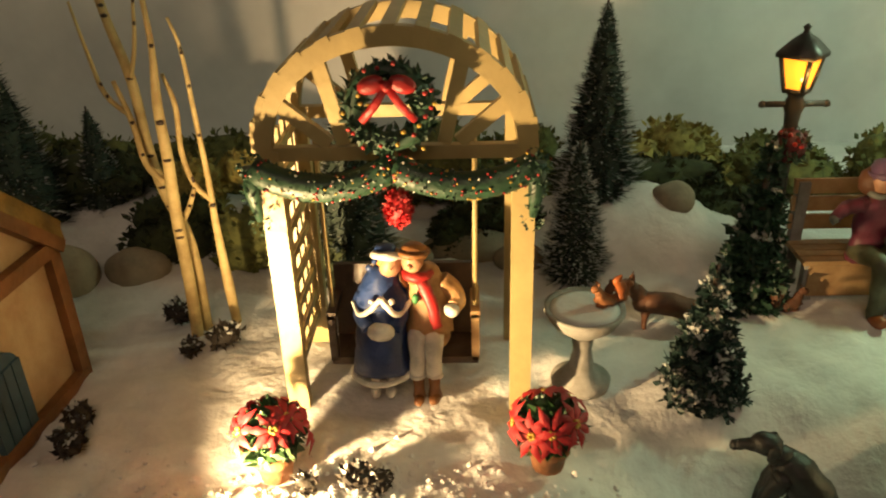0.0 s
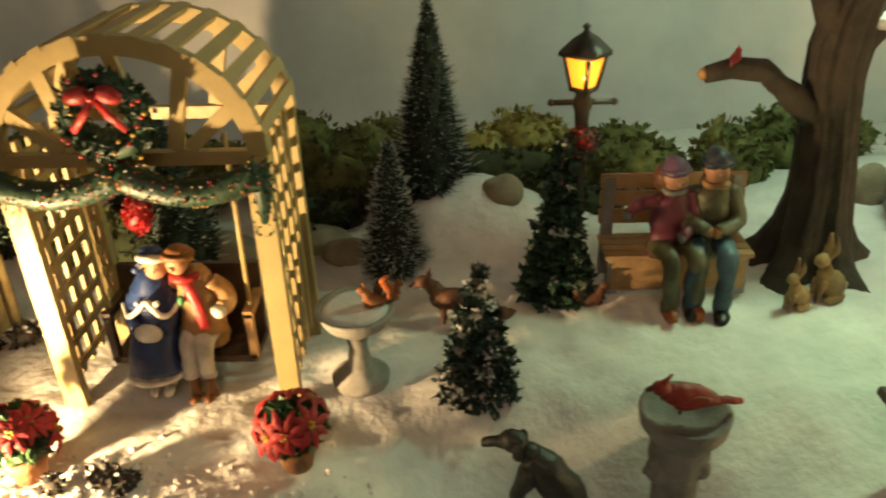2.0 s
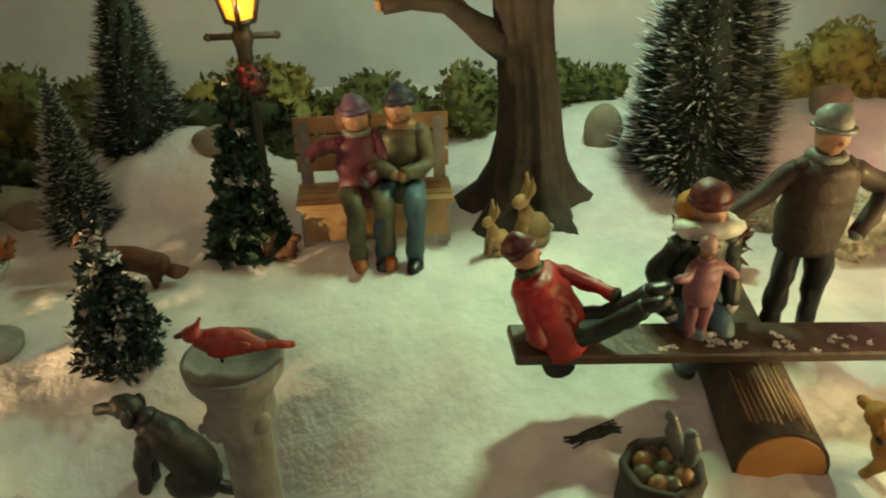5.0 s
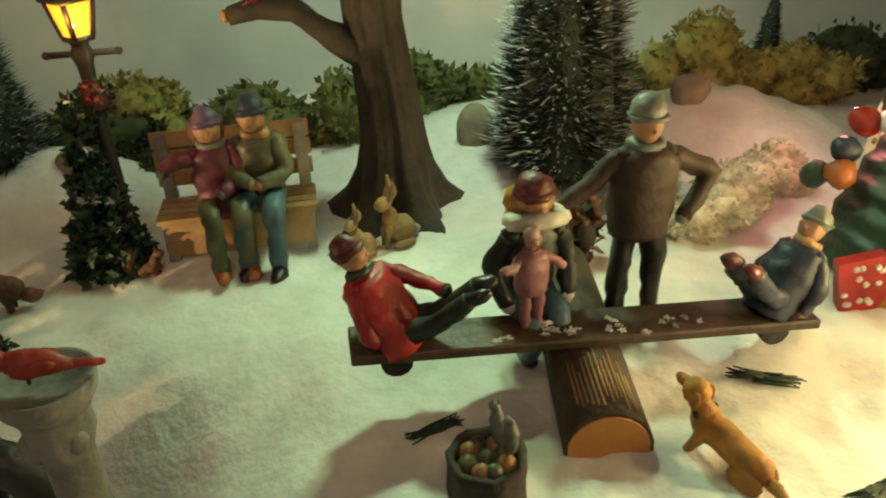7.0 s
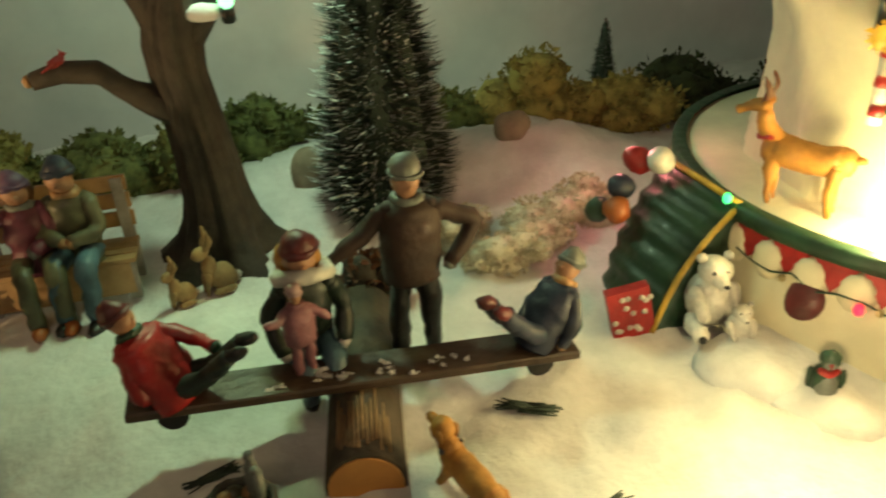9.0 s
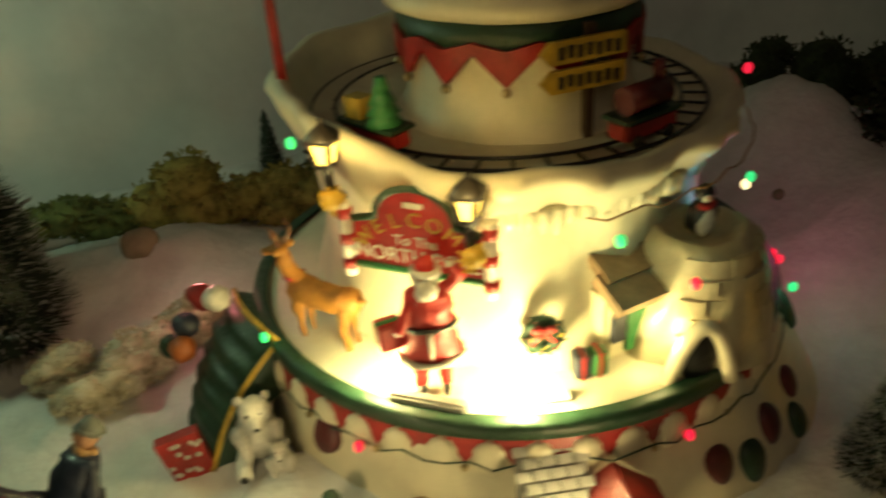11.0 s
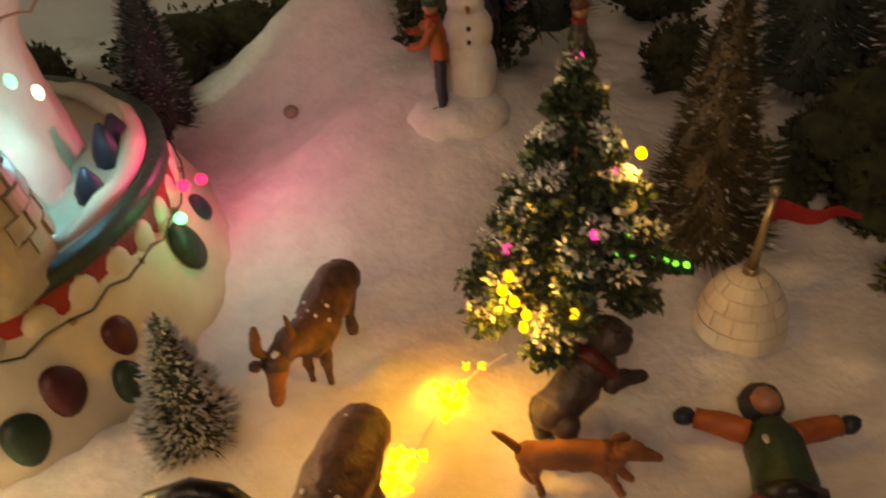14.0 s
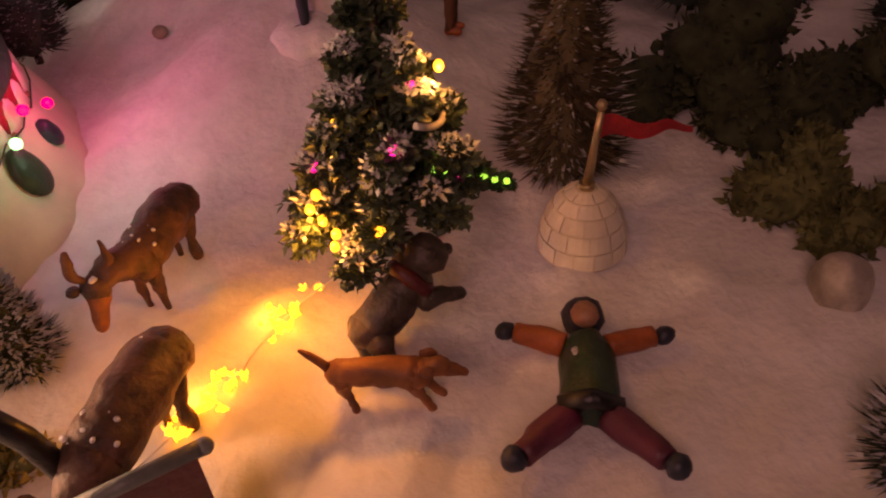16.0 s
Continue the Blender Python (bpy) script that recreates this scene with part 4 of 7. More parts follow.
BIRD = [("t", 0, [(-0.95, 0, 0.28), (-0.4, 0, 0.42), (0.15, 0, 0.5), (0.5, 0, 0.62)], [0.1, 0.3, 0.36, 0.25]), ("e", 0, (0.68, 0, 0.8), (0.24, 0.2, 0.2)), ("t", 0, [(0.6, 0, 0.95), (0.45, 0, 1.18)], [0.11, 0.02]), ("t", 1, [(0.85, 0, 0.8), (1.05, 0, 0.76)], [0.09, 0.02]), ("e", 1, (0.78, 0, 0.76), (0.12, 0.17, 0.09)), ("t", 0, [(-0.6, 0, 0.36), (-1.5, 0, 0.2)], [0.13, 0.09]), ("e", 0, (-0.1, 0.28, 0.45), (0.5, 0.1, 0.2), (0, 8, 0)), ("e", 0, (-0.1, -0.28, 0.45), (0.5, 0.1, 0.2), (0, 8, 0)), ("t", 2, [(0.1, 0.1, 0.2), (0.12, 0.1, 0.0)], [0.04, 0.03]), ("t", 2, [(0.1, -0.1, 0.2), (0.12, -0.1, 0.0)], [0.04, 0.03])]
CARD = paint("cardinal_red", (0.38, 0.03, 0.02), 0.5)
beast("cardinal", (3.43, 1.66, 0.475), 184, 0.105, "red cardinal bird figurine on the stone pedestal", CARD, BIRD, m2=MAROON)

# ---- trees and hedge along the back ----
DARKTREE = "dark green bottle brush tree lightly dusted with snow"
FROSTED = "frosted green bottle brush tree standing in snow"
brush_tree((2.5, 3.28, 0), 0.70, 0.16, FROSTED, 4500, 0.5, seed=1)
brush_tree((2.68, 3.82, 0.12), 1.1, 0.24, DARKTREE, 6500, 0.25, seed=2)
brush_tree((-0.42, 3.75, 0.05), 1.15, 0.3, DARKTREE, 4200, 0.25, seed=3)
brush_tree((-0.02, 3.9, 0.05), 0.68, 0.16, DARKTREE, 2200, 0.25, seed=4)
brush_tree((1.42, 3.35, 0.0), 0.95, 0.24, DARKTREE, 3600, 0.3, seed=5)
brush_tree((5.34, 3.42, 0.02), 1.75, 0.36, "large snow-tipped dark green bottle brush tree", 16000, 0.3, seed=6, taper=0.6)
brush_tree((7.03, 4.5, 0.0), 0.64, 0.12, DARKTREE, 1800, 0.3, seed=7)
GREENB, DARKB = "olive green moss bush in the back hedge", "dark green moss bush in the back hedge"
k = 0
for x, y, s, m, lab in [(-1.2, 4.5, (0.7, 0.4, 0.5), M_MOSS, GREENB), (-0.3, 4.5, (0.6, 0.35, 0.4), M_MOSS, GREENB), (0.45, 4.3, (0.5, 0.35, 0.42), M_MOSS, GREENB), (0.62, 3.75, (0.3, 0.25, 0.42), M_MOSSY, GREENB), (1.15, 4.3, (0.5, 0.35, 0.4), M_MOSS, DARKB),
                        (1.85, 4.25, (0.5, 0.35, 0.5), M_MOSS, GREENB), (2.3, 4.45, (0.4, 0.3, 0.45), M_MOSS, DARKB), (2.15, 3.75, (0.35, 0.2, 0.25), M_MOSSD, DARKB), (3.15, 4.3, (0.42, 0.35, 0.5), M_MOSSY, GREENB), (3.65, 4.35, (0.4, 0.3, 0.36), M_MOSS, GREENB),
                        (4.05, 4.3, (0.4, 0.3, 0.34), M_MOSS, GREENB), (4.5, 4.2, (0.34, 0.3, 0.48), M_MOSS, GREENB), (4.95, 4.3, (0.4, 0.3, 0.34), M_MOSS, GREENB), (5.7, 4.3, (0.5, 0.3, 0.35), M_MOSS, DARKB), (6.42, 4.15, (0.4, 0.3, 0.52), M_MOSSY, "yellow-green moss bush in the back hedge"),
                        (6.95, 4.1, (0.42, 0.3, 0.38), M_MOSSY, "yellow-green moss bush in the back hedge"), (7.6, 4.3, (0.5, 0.3, 0.4), M_MOSSD, DARKB), (8.4, 4.2, (0.5, 0.35, 0.45), M_MOSSD, DARKB), (1.3, 3.8, (0.4, 0.2, 0.3), M_MOSSD, DARKB), (0.55, 3.5, (0.34, 0.2, 0.34), M_MOSSD, DARKB), (1.0, 3.42, (0.34, 0.2, 0.36), M_MOSS, GREENB), (1.28, 3.3, (0.26, 0.16, 0.3), M_MOSSD, DARKB), (1.95, 3.6, (0.34, 0.18, 0.32), M_MOSSD, DARKB), (0.0, 4.0, (0.6, 0.25, 0.28), M_MOSSD, DARKB), (2.95, 4.0, (0.5, 0.2, 0.22), M_MOSSD, DARKB), (3.5, 3.95, (0.4, 0.2, 0.22), M_MOSSD, DARKB)]:
    bush((x, y, ground_z(x, y) - 0.05), s, lab, m, n=900, size=0.05, lumps=7, seed=20 + k)
    k += 1


def boulder(loc, s, label="smooth grey brown boulder half sunk in snow", m=None, seed=1):
    bm = bmesh.new()
    v = ell(bm, (0, 0, s[2] * 0.55), s, sub=3)
    for x in v:
        x.co += x.normal * min(s) * 0.22 * noise.noise(x.co * (1.1 / max(s)) + Vector((seed, 0, 0)))
    solid("boulder", bm, m or M_STONE, loc, label, "boulder", "boulders")


M_ROCK = mat("brown_rock", (0.3, 0.25, 0.18), 0.85, noise_scale=6, second=(0.2, 0.165, 0.12), bump=0.5, bump_scale=14)
for i, (x, y, s) in enumerate([(0.02, 3.22, (0.2, 0.15, 0.15)), (0.36, 3.28, (0.16, 0.12, 0.11)), (2.0, 3.55, (0.26, 0.12, 0.1)), (3.05, 3.66, (0.11, 0.1, 0.08)), (4.97, 3.72, (0.1, 0.08, 0.13)), (6.08, 3.62, (0.11, 0.09, 0.09)), (1.62, 3.45, (0.2, 0.12, 0.1)), (2.25, 3.4, (0.14, 0.1, 0.08))]):
    boulder((x, y, ground_z(x, y) - 0.02), s, m=M_ROCK, seed=i)

# ---- street lamp ----
LX, LY = 3.34, 3.1
street = thing("street_lamp", (LX, LY, 0), "black iron street lamp with a lit amber lantern", "street lamp")
bm = bmesh.new()
lathe(bm, [(0.09, 0), (0.09, 0.05), (0.055, 0.09), (0.045, 0.2), (0.03, 0.24), (0.026, 0.7), (0.04, 0.72), (0.04, 0.75), (0.026, 0.78), (0.032, 0.86), (0.045, 0.9), (0.03, 0.93), (0.045, 0.96)], 18)
part("post", bm, M_IRON, street)
bm = bmesh.new()
tube(bm, [(-0.125, 0, 0.9), (0.125, 0, 0.9)], 0.013, 8)
for s in (-1, 1):
    ell(bm, (s * 0.13, 0, 0.9), (0.018,) * 3, sub=1)
part("crossbar", bm, M_IRON, street)


def lantern(parent, z, r0, r1, h, glass, n=6):
    bm = bmesh.new()
    for k in range(n):
        a = 2 * math.pi * k / n
        tube(bm, [(r0 * math.cos(a), r0 * math.sin(a), z), (r1 * math.cos(a), r1 * math.sin(a), z + h)], 0.011, 5)
    lathe(bm, [(r0 * 1.15, z - 0.012), (r0 * 1.15, z + 0.008)], n)
    part("frame", bm, M_IRON, parent)
    for k in range(n):
        a, b = 2 * math.pi * k / n, 2 * math.pi * (k + 1) / n
        bm = bmesh.new()
        bm.faces.new([bm.verts.new(p) for p in ((r0 * math.cos(a), r0 * math.sin(a), z), (r0 * math.cos(b), r0 * math.sin(b), z), (r1 * math.cos(b), r1 * math.sin(b), z + h), (r1 * math.cos(a), r1 * math.sin(a), z + h))])
        part("pane", bm, glass, parent, "glowing amber pane")
    bm = bmesh.new()
    lathe(bm, [(r1 * 1.28, z + h - 0.006), (r1 * 1.28, z + h + 0.012), (r1 * 0.62, z + h + r1 * 0.75), (r1 * 0.2, z + h + r1 * 1.02), (r1 * 0.12, z + h + r1 * 1.15), (r1 * 0.22, z + h + r1 * 1.3), (r1 * 0.05, z + h + r1 * 1.45)], n)
    part("roof", bm, M_IRON, parent)


lantern(street, 0.96, 0.052, 0.085, 0.14, M_GLASS, 4)
bm = bmesh.new()
ell(bm, (0, -0.045, 1.02), (0.016, 0.016, 0.026))
part("bulb", bm, M_BULB, street)
lw = thing("lamp_wreath", (LX + 0.01, LY - 0.05, 0.73), "red berry ball with green leaves on the lamp post", "wreath")
bm = bmesh.new()
ell(bm, (0, 0.03, 0), (0.065, 0.06, 0.07), m=1)
for i in range(46):
    d = Vector((RNG.gauss(0, 1), RNG.gauss(0, 1), RNG.gauss(0, 1))).normalized()
    ell(bm, Vector((d.x * 0.065, d.y * 0.06 + 0.03, d.z * 0.07)), (0.012,) * 3, m=0 if i % 3 == 0 else 1, sub=1)
part("berry_ball", bm, [RED, MAROON], lw)
bm = bmesh.new()
leaves(bm, (0, 0.03, 0), (0.075, 0.07, 0.08), 110, 0.034, shell=0.8)
part("leaves", bm, M_LEAF, lw)
tree, spots = fir("lamp_fir", (3.26, 3.05, 0), 0.76, 0.14, "dark green fir with white blossoms against the street lamp", tiers=8, seed=9, n=60, size=0.045, snow=0.05, z0=0.08)
for c in spots[3::6]:
    bm = bmesh.new()
    leaves(bm, (0, 0, 0), (0.022, 0.022, 0.02), 10, 0.035)
    part("blossom", bm, WHITE, tree, at=c * 1.05)
bush((3.3, 3.02, -0.05), (0.14, 0.12, 0.2), "dark green leafy clump at the foot of the lamp", M_LEAF, n=500, size=0.05, lumps=5, seed=77, m2=DGREEN, name="ivy_clump", group="")
beast("squirrel", (3.42, 2.95, 0), 10, 0.1, "dark brown squirrel figurine beside the lamp", BROWN, SQ)

# ---- bench with two dolls ----
bench = thing("garden_bench", (3.8, 3.14, 0), "honey coloured wooden slatted garden bench on snow", "bench")
for z in (0.3, 0.39, 0.475):
    bm = bmesh.new()
    box(bm, (0, 0.11, z), (0.66, 0.022, 0.068), (-8, 0, 0))
    part("back_slat", bm, M_PLANK, bench)
for y in (-0.1, -0.04, 0.02, 0.075):
    bm = bmesh.new()
    box(bm, (0, y, 0.2), (0.66, 0.05, 0.022))
    part("seat_slat", bm, M_PLANK, bench)
for s in (-1, 1):
    for y, z in ((-0.09, 0.19), (0.11, 0.5)):
        bm = bmesh.new()
        box(bm, (s * 0.29, y, z / 2), (0.05, 0.045, z))
        part("leg", bm, M_STONE, bench)
bm = bmesh.new()
box(bm, (0, -0.11, 0.11), (0.6, 0.02, 0.15))
part("apron", bm, M_PLANK, bench)
figure("doll", (3.74, 3.04, 0.22), 12, 0.79, "seated doll with purple hat, plum jacket and orange boots", PLUM, OLIVE, PURPLE, ORANGE, sit=True, hair=BROWN, extra=GREY, arms=[[(0.2, 0.0, 0.3), (0.26, -0.02, 0.27)], [(0.12, -0.06, 0.2), (0.0, -0.15, 0.16)]])
figure("doll", (3.92, 3.06, 0.22), -8, 0.84, "seated doll with navy cap, olive jacket and blue jeans", OLIVE, JEANS, NAVY, BLACK, sit=True, extra=TAN, arms=[[(0.13, -0.06, 0.2), (0.02, -0.15, 0.17)], [(0.13, -0.06, 0.2), (0.02, -0.15, 0.17)]])

# ---- old tree ----
old = thing("old_tree", (4.49, 3.3, 0), "brown gnarled bare resin tree with spreading roots", "tree")
bm = bmesh.new()
n = 60
prof = [(0.3, -0.03), (0.25, 0.04), (0.2, 0.11), (0.165, 0.22), (0.143, 0.36), (0.128, 0.55), (0.12, 0.75), (0.118, 0.92), (0.122, 1.05), (0.115, 1.2), (0.1, 1.4), (0.085, 1.65)]
rings = []
for r, z in prof:
    ring = []
    for i in range(n):
        a = 2 * math.pi * i / n
        flare = max(0.0, (0.3 - z) / 0.3)
        q = r * (1 + 0.3 * flare * math.sin(5 * a + 0.6) + 0.06 * math.sin(9 * a + 4 * z) + 0.045 * math.sin(17 * a + 2 * z))
        ring.append(bm.verts.new((q * math.cos(a) - 0.03 * z + 0.02 * math.sin(4 * z) + 0.25 * max(0.0, z - 0.95) ** 1.3, q * math.sin(a), z)))
    rings.append(ring)
for a, b in zip(rings, rings[1:]):
    for i in range(n):
        bm.faces.new((a[i], a[(i + 1) % n], b[(i + 1) % n], b[i])).smooth = True
bm.faces.new(rings[-1])
part("trunk", bm, M_BARK, old)
for nm, pts, rad in [("branch", bez((-0.04, 0, 0.74), (-0.25, -0.03, 0.86), (-0.36, -0.04, 0.965), 7) + [Vector((-0.5, -0.05, 0.985)), Vector((-0.61, -0.06, 0.965))], [0.085, 0.08, 0.07, 0.062, 0.056, 0.052, 0.05, 0.05, 0.046, 0.034]),
                     ("branch", bez((0.0, 0, 1.05), (0.16, 0.0, 1.2), (0.3, -0.03, 1.42), 6), [0.09, 0.075, 0.065, 0.06, 0.055, 0.05, 0.045]),
                     ("branch", bez((-0.05, 0, 1.08), (-0.12, 0.0, 1.3), (-0.3, 0.0, 1.5), 6), [0.09, 0.08, 0.075, 0.07, 0.06, 0.05, 0.04])]:
    bm = bmesh.new()
    tube(bm, pts, rad[: len(pts)] if len(rad) >= len(pts) else rad + [rad[-1]] * (len(pts) - len(rad)), 12)
    for x in bm.verts:
        x.co += Vector((1, 1, 1)) * 0.012 * noise.noise(x.co * 16)
    part(nm, bm, M_BARK, old)
bm = bmesh.new()
ell(bm, (-0.625, -0.06, 0.965), (0.02, 0.028, 0.028))
part("cut_end", bm, TAN, old, "pale cut end of the branch")
bm = bmesh.new()
ell(bm, (0.11, -0.06, 1.17), (0.1, 0.06, 0.04))
part("snow", bm, M_SNOW, old)
beast("red_bird", (3.995, 3.24, 1.005), 60, 0.06, "small red bird figurine on the tree branch", RED, BIRD, m2=RED)
bulb = thing("garden_light", (4.7, 3.2, 1.22), "small glowing green light in the tree fork", "light")
bm = bmesh.new()
ell(bm, (0, 0, 0), (0.035, 0.035, 0.04))
part("bulb", bm, led("green_white_bulb", (0.3, 1.0, 0.5), 3.0), bulb)
bm = bmesh.new()
tube(bm, [(0, 0.0, -0.03), (0, 0.02, -0.09)], [0.03, 0.03], 8)
part("socket", bm, BLACK, bulb)

RAB = [("e", 0, (-0.1, 0, 0.42), (0.45, 0.34, 0.4), (0, -25, 0)), ("e", 0, (0.2, 0, 0.8), (0.22, 0.2, 0.38)), ("e", 0, (0.36, 0, 1.25), (0.25, 0.17, 0.19), (0, 12, 0)), ("t", 0, [(0.25, 0.08, 1.35), (0.1, 0.1, 1.6), (0.1, 0.12, 1.95)], [0.07, 0.1, 0.03]), ("t", 0, [(0.25, -0.08, 1.35), (0.12, -0.1, 1.6), (0.14, -0.12, 1.95)], [0.07, 0.1, 0.03]),
       ("t", 0, [(0.3, 0.12, 0.6), (0.4, 0.12, 0.04)], [0.11, 0.07]), ("t", 0, [(0.3, -0.12, 0.6), (0.4, -0.12, 0.04)], [0.11, 0.07]), ("e", 0, (-0.05, 0.25, 0.14), (0.35, 0.12, 0.13)), ("e", 0, (-0.05, -0.25, 0.14), (0.35, 0.12, 0.13)), ("e", 1, (-0.52, 0, 0.35), (0.13, 0.13, 0.13))]
beast("rabbit", (4.3, 2.9, 0), 205, 0.125, "small tan rabbit figurine sitting in the snow", FUR, RAB, m2=WHITE)
beast("rabbit", (4.46, 2.97, 0), 200, 0.165, "tan rabbit figurine sitting up in the snow", FUR, RAB, m2=WHITE)

# ---- seesaw on a log ----
seesaw = thing("seesaw", (4.96, 1.95, 0.15), "dark wooden plank seesaw resting on a log", "seesaw")
TILT = math.degrees(math.atan2(0.11, 1.53))
bm = bmesh.new()
box(bm, (0, 0, 0.03), (1.54, 0.17, 0.035))
bmesh.ops.bevel(bm, geom=bm.edges[:], offset=0.006, segments=1, affect="EDGES")
part("plank", bm, M_DARKWOOD, seesaw, r=(0, TILT, 0))
bm = bmesh.new()
for i in range(26):
    x = RNG.choice((RNG.uniform(-0.32, -0.05), RNG.uniform(0.02, 0.5)))
    leaves(bm, (x, RNG.uniform(-0.075, 0.03), 0.05), (RNG.uniform(0.008, 0.024), RNG.uniform(0.006, 0.014), 0.004), 18, 0.014, shell=0.1)
part("snow", bm, M_SNOW, seesaw, "white snow flecks", r=(0, TILT, 0))
for s in (-1, 1):
    bm = bmesh.new()
    tube(bm, [(s * 0.63, -0.06, -0.005), (s * 0.63, 0.06, -0.005)], 0.05, 12)
    part("bumper", bm, BLACK, seesaw, r=(0, TILT, 0))
log = thing("log", (4.89, 1.56, 0.04), "dark bark log with an orange sawn end", "log", rz=-9)
bm = bmesh.new()
pts = [(0, 0.0, 0), (0, 0.35, 0.0), (0, 0.7, 0), (0, 1.0, 0)]
tube(bm, pts, [0.13, 0.128, 0.125, 0.12], 20)
part("bark", bm, mat("log_bark", (0.075, 0.05, 0.03), 0.7, noise_scale=6, second=(0.03, 0.02, 0.012), bump=0.8, bump_scale=14), log)
bm = bmesh.new()
tube(bm, [(0, -0.006, 0), (0, 0.01, 0)], [0.118, 0.122], 20)
part("sawn_end", bm, M_CUT, log)
for i in range(13):
    a = radians(50 + 6.5 * i)
    bm = bmesh.new()
    y0 = RNG.uniform(0.02, 0.08)
    tube(bm, [(0.128 * math.cos(a), y0, 0.128 * math.sin(a)), (0.128 * math.cos(a + 0.03), y0 + RNG.uniform(0.14, 0.3), 0.127 * math.sin(a + 0.03))], [0.005, 0.003], 5)
    part("split", bm, TAN, log)

# dolls on and round the seesaw
th = radians(TILT)


def on_plank(x, dy=0.0):
    return (4.96 + x * math.cos(th), 1.95 + dy, 0.15 - x * math.sin(th) + 0.05)


figure("doll", on_plank(-0.6), 66, 0.66, "seated doll in a red coat and maroon cap on the seesaw", RED, paint("black_green_paint", (0.009, 0.022, 0.015)), MAROON, BLACK, sit=True, extra=DGREEN, tilt=(-22, 0), girth=1.5, bend=-0.05, kneel=[(0.0, -0.22, 0.06), (0.0, -0.34, 0.1), (0.0, -0.42, 0.14)], arms=[[(0.16, 0.06, 0.16), (0.14, 0.05, 0.08)], [(0.15, -0.12, 0.2), (0.08, -0.26, 0.14)]])
figure("doll", on_plank(0.62), -66, 0.66, "seated doll in a navy coat on the seesaw", NAVY, NAVY, GREY, MAROON, sit=True, tilt=(-30, 0), girth=1.25, bend=-0.05, kneel=[(0.0, -0.2, 0.1), (0.0, -0.3, 0.12), (0.0, -0.38, 0.17)], extra=TAN, arms=[[(0.16, 0.06, 0.16), (0.14, 0.05, 0.06)], [(0.16, 0.06, 0.16), (0.14, 0.05, 0.06)]])
figure("doll", (4.8, 2.14, 0.2), 8, 0.84, "kneeling doll with ginger hair, maroon hat and dark coat", paint("black_green_paint", (0.009, 0.022, 0.015)), JEANS, MAROON, BLACK, sit=True, hair=HAIR, extra=WHITE, fur=True, bend=0.06, kneel=[(0.0, -0.18, 0.0), (0.0, -0.2, -0.1), (0.0, -0.12, -0.16)])
figure("doll", (4.77, 1.97, 0.17), 10, 0.37, "small doll toddler in pink on the seesaw", PINK, PINK, paint("pale_pink_paint", (0.6, 0.38, 0.38)), PINK, extra=PINK, girth=1.35, arms=[[(0.2, -0.06, 0.74), (0.3, -0.1, 0.76)], [(0.2, -0.04, 0.72), (0.26, -0.06, 0.66)]])
figure("doll", (5.2, 2.18, 0.02), -4, 0.80, "standing doll with grey cap, brown jacket and black trousers", COATBROWN, BLACK, GREY, BLACK, extra=GREY, legspread=0.075, girth=1.25, arms=[[(0.2, 0.0, 0.7), (0.37, -0.03, 0.6)], [(0.29, 0.03, 0.68), (0.16, -0.06, 0.53)]])

LYING = [("t", 0, [(-0.9, 0, 0.55), (-0.2, 0, 0.75), (0.5, 0, 0.95), (0.75, 0, 1.3)], [0.36, 0.38, 0.36, 0.26]), ("e", 0, (0.9, 0, 1.58), (0.36, 0.32, 0.32)), ("t", 0, [(1.05, 0, 1.58), (1.32, 0, 1.64)], [0.2, 0.13]), ("e", 2, (1.42, 0, 1.68), (0.06, 0.06, 0.05)), ("e", 0, (0.72, 0.25, 1.5), (0.12, 0.06, 0.24)), ("e", 0, (0.72, -0.25, 1.5), (0.12, 0.06, 0.24)),
         ("t", 1, [(0.6, 0.3, 1.2), (0.85, 0.0, 1.16), (0.6, -0.3, 1.2)], [0.07, 0.07, 0.07]), ("t", 0, [(0.4, 0.25, 0.8), (0.75, 0.3, 0.08)], [0.16, 0.11]), ("t", 0, [(0.4, -0.25, 0.8), (0.75, -0.3, 0.08)], [0.16, 0.11]), ("e", 0, (-0.8, 0.3, 0.35), (0.45, 0.18, 0.35)), ("e", 0, (-0.8, -0.3, 0.35), (0.45, 0.18, 0.35)), ("t", 0, [(-1.2, 0, 0.45), (-1.6, 0.2, 0.6), (-1.9, 0.45, 0.65)], [0.13, 0.14, 0.06])]
beast("dog", (5.19, 1.47, 0.0), 114, 0.125, "golden sitting dog figurine with a dark collar", GOLD, LYING, m2=NAVY)
stump = thing("stump_basket", (4.52, 1.5, 0.0), "hollow brown stump filled with acorns in snow", "stump")
bm = bmesh.new()
lathe(bm, [(0.115, -0.05), (0.105, 0.1), (0.11, 0.15), (0.09, 0.155), (0.085, 0.11)], 20, wob=lambda a, z: 1 + 0.05 * math.sin(7 * a))
part("bark", bm, M_BARK, stump)
for i in range(9):
    bm = bmesh.new()
    a = 2.4 * i
    ell(bm, (0.055 * math.cos(a) * (i > 0), 0.055 * math.sin(a) * (i > 0), 0.13), (0.03, 0.03, 0.036))
    part("acorn", bm, TAN if i % 2 else OLIVE, stump)
beast("squirrel", (4.57, 1.55, 0.15), 100, 0.09, "grey squirrel figurine on the hollow stump", GREY, SQ, m2=GREY)
bush((5.12, 2.66, 0.0), (0.15, 0.12, 0.3), "brown dried leaf stump behind the dolls", BROWN, n=260, size=0.06, lumps=6, seed=90, m2=M_BARK, name="leafy_stump", group="")
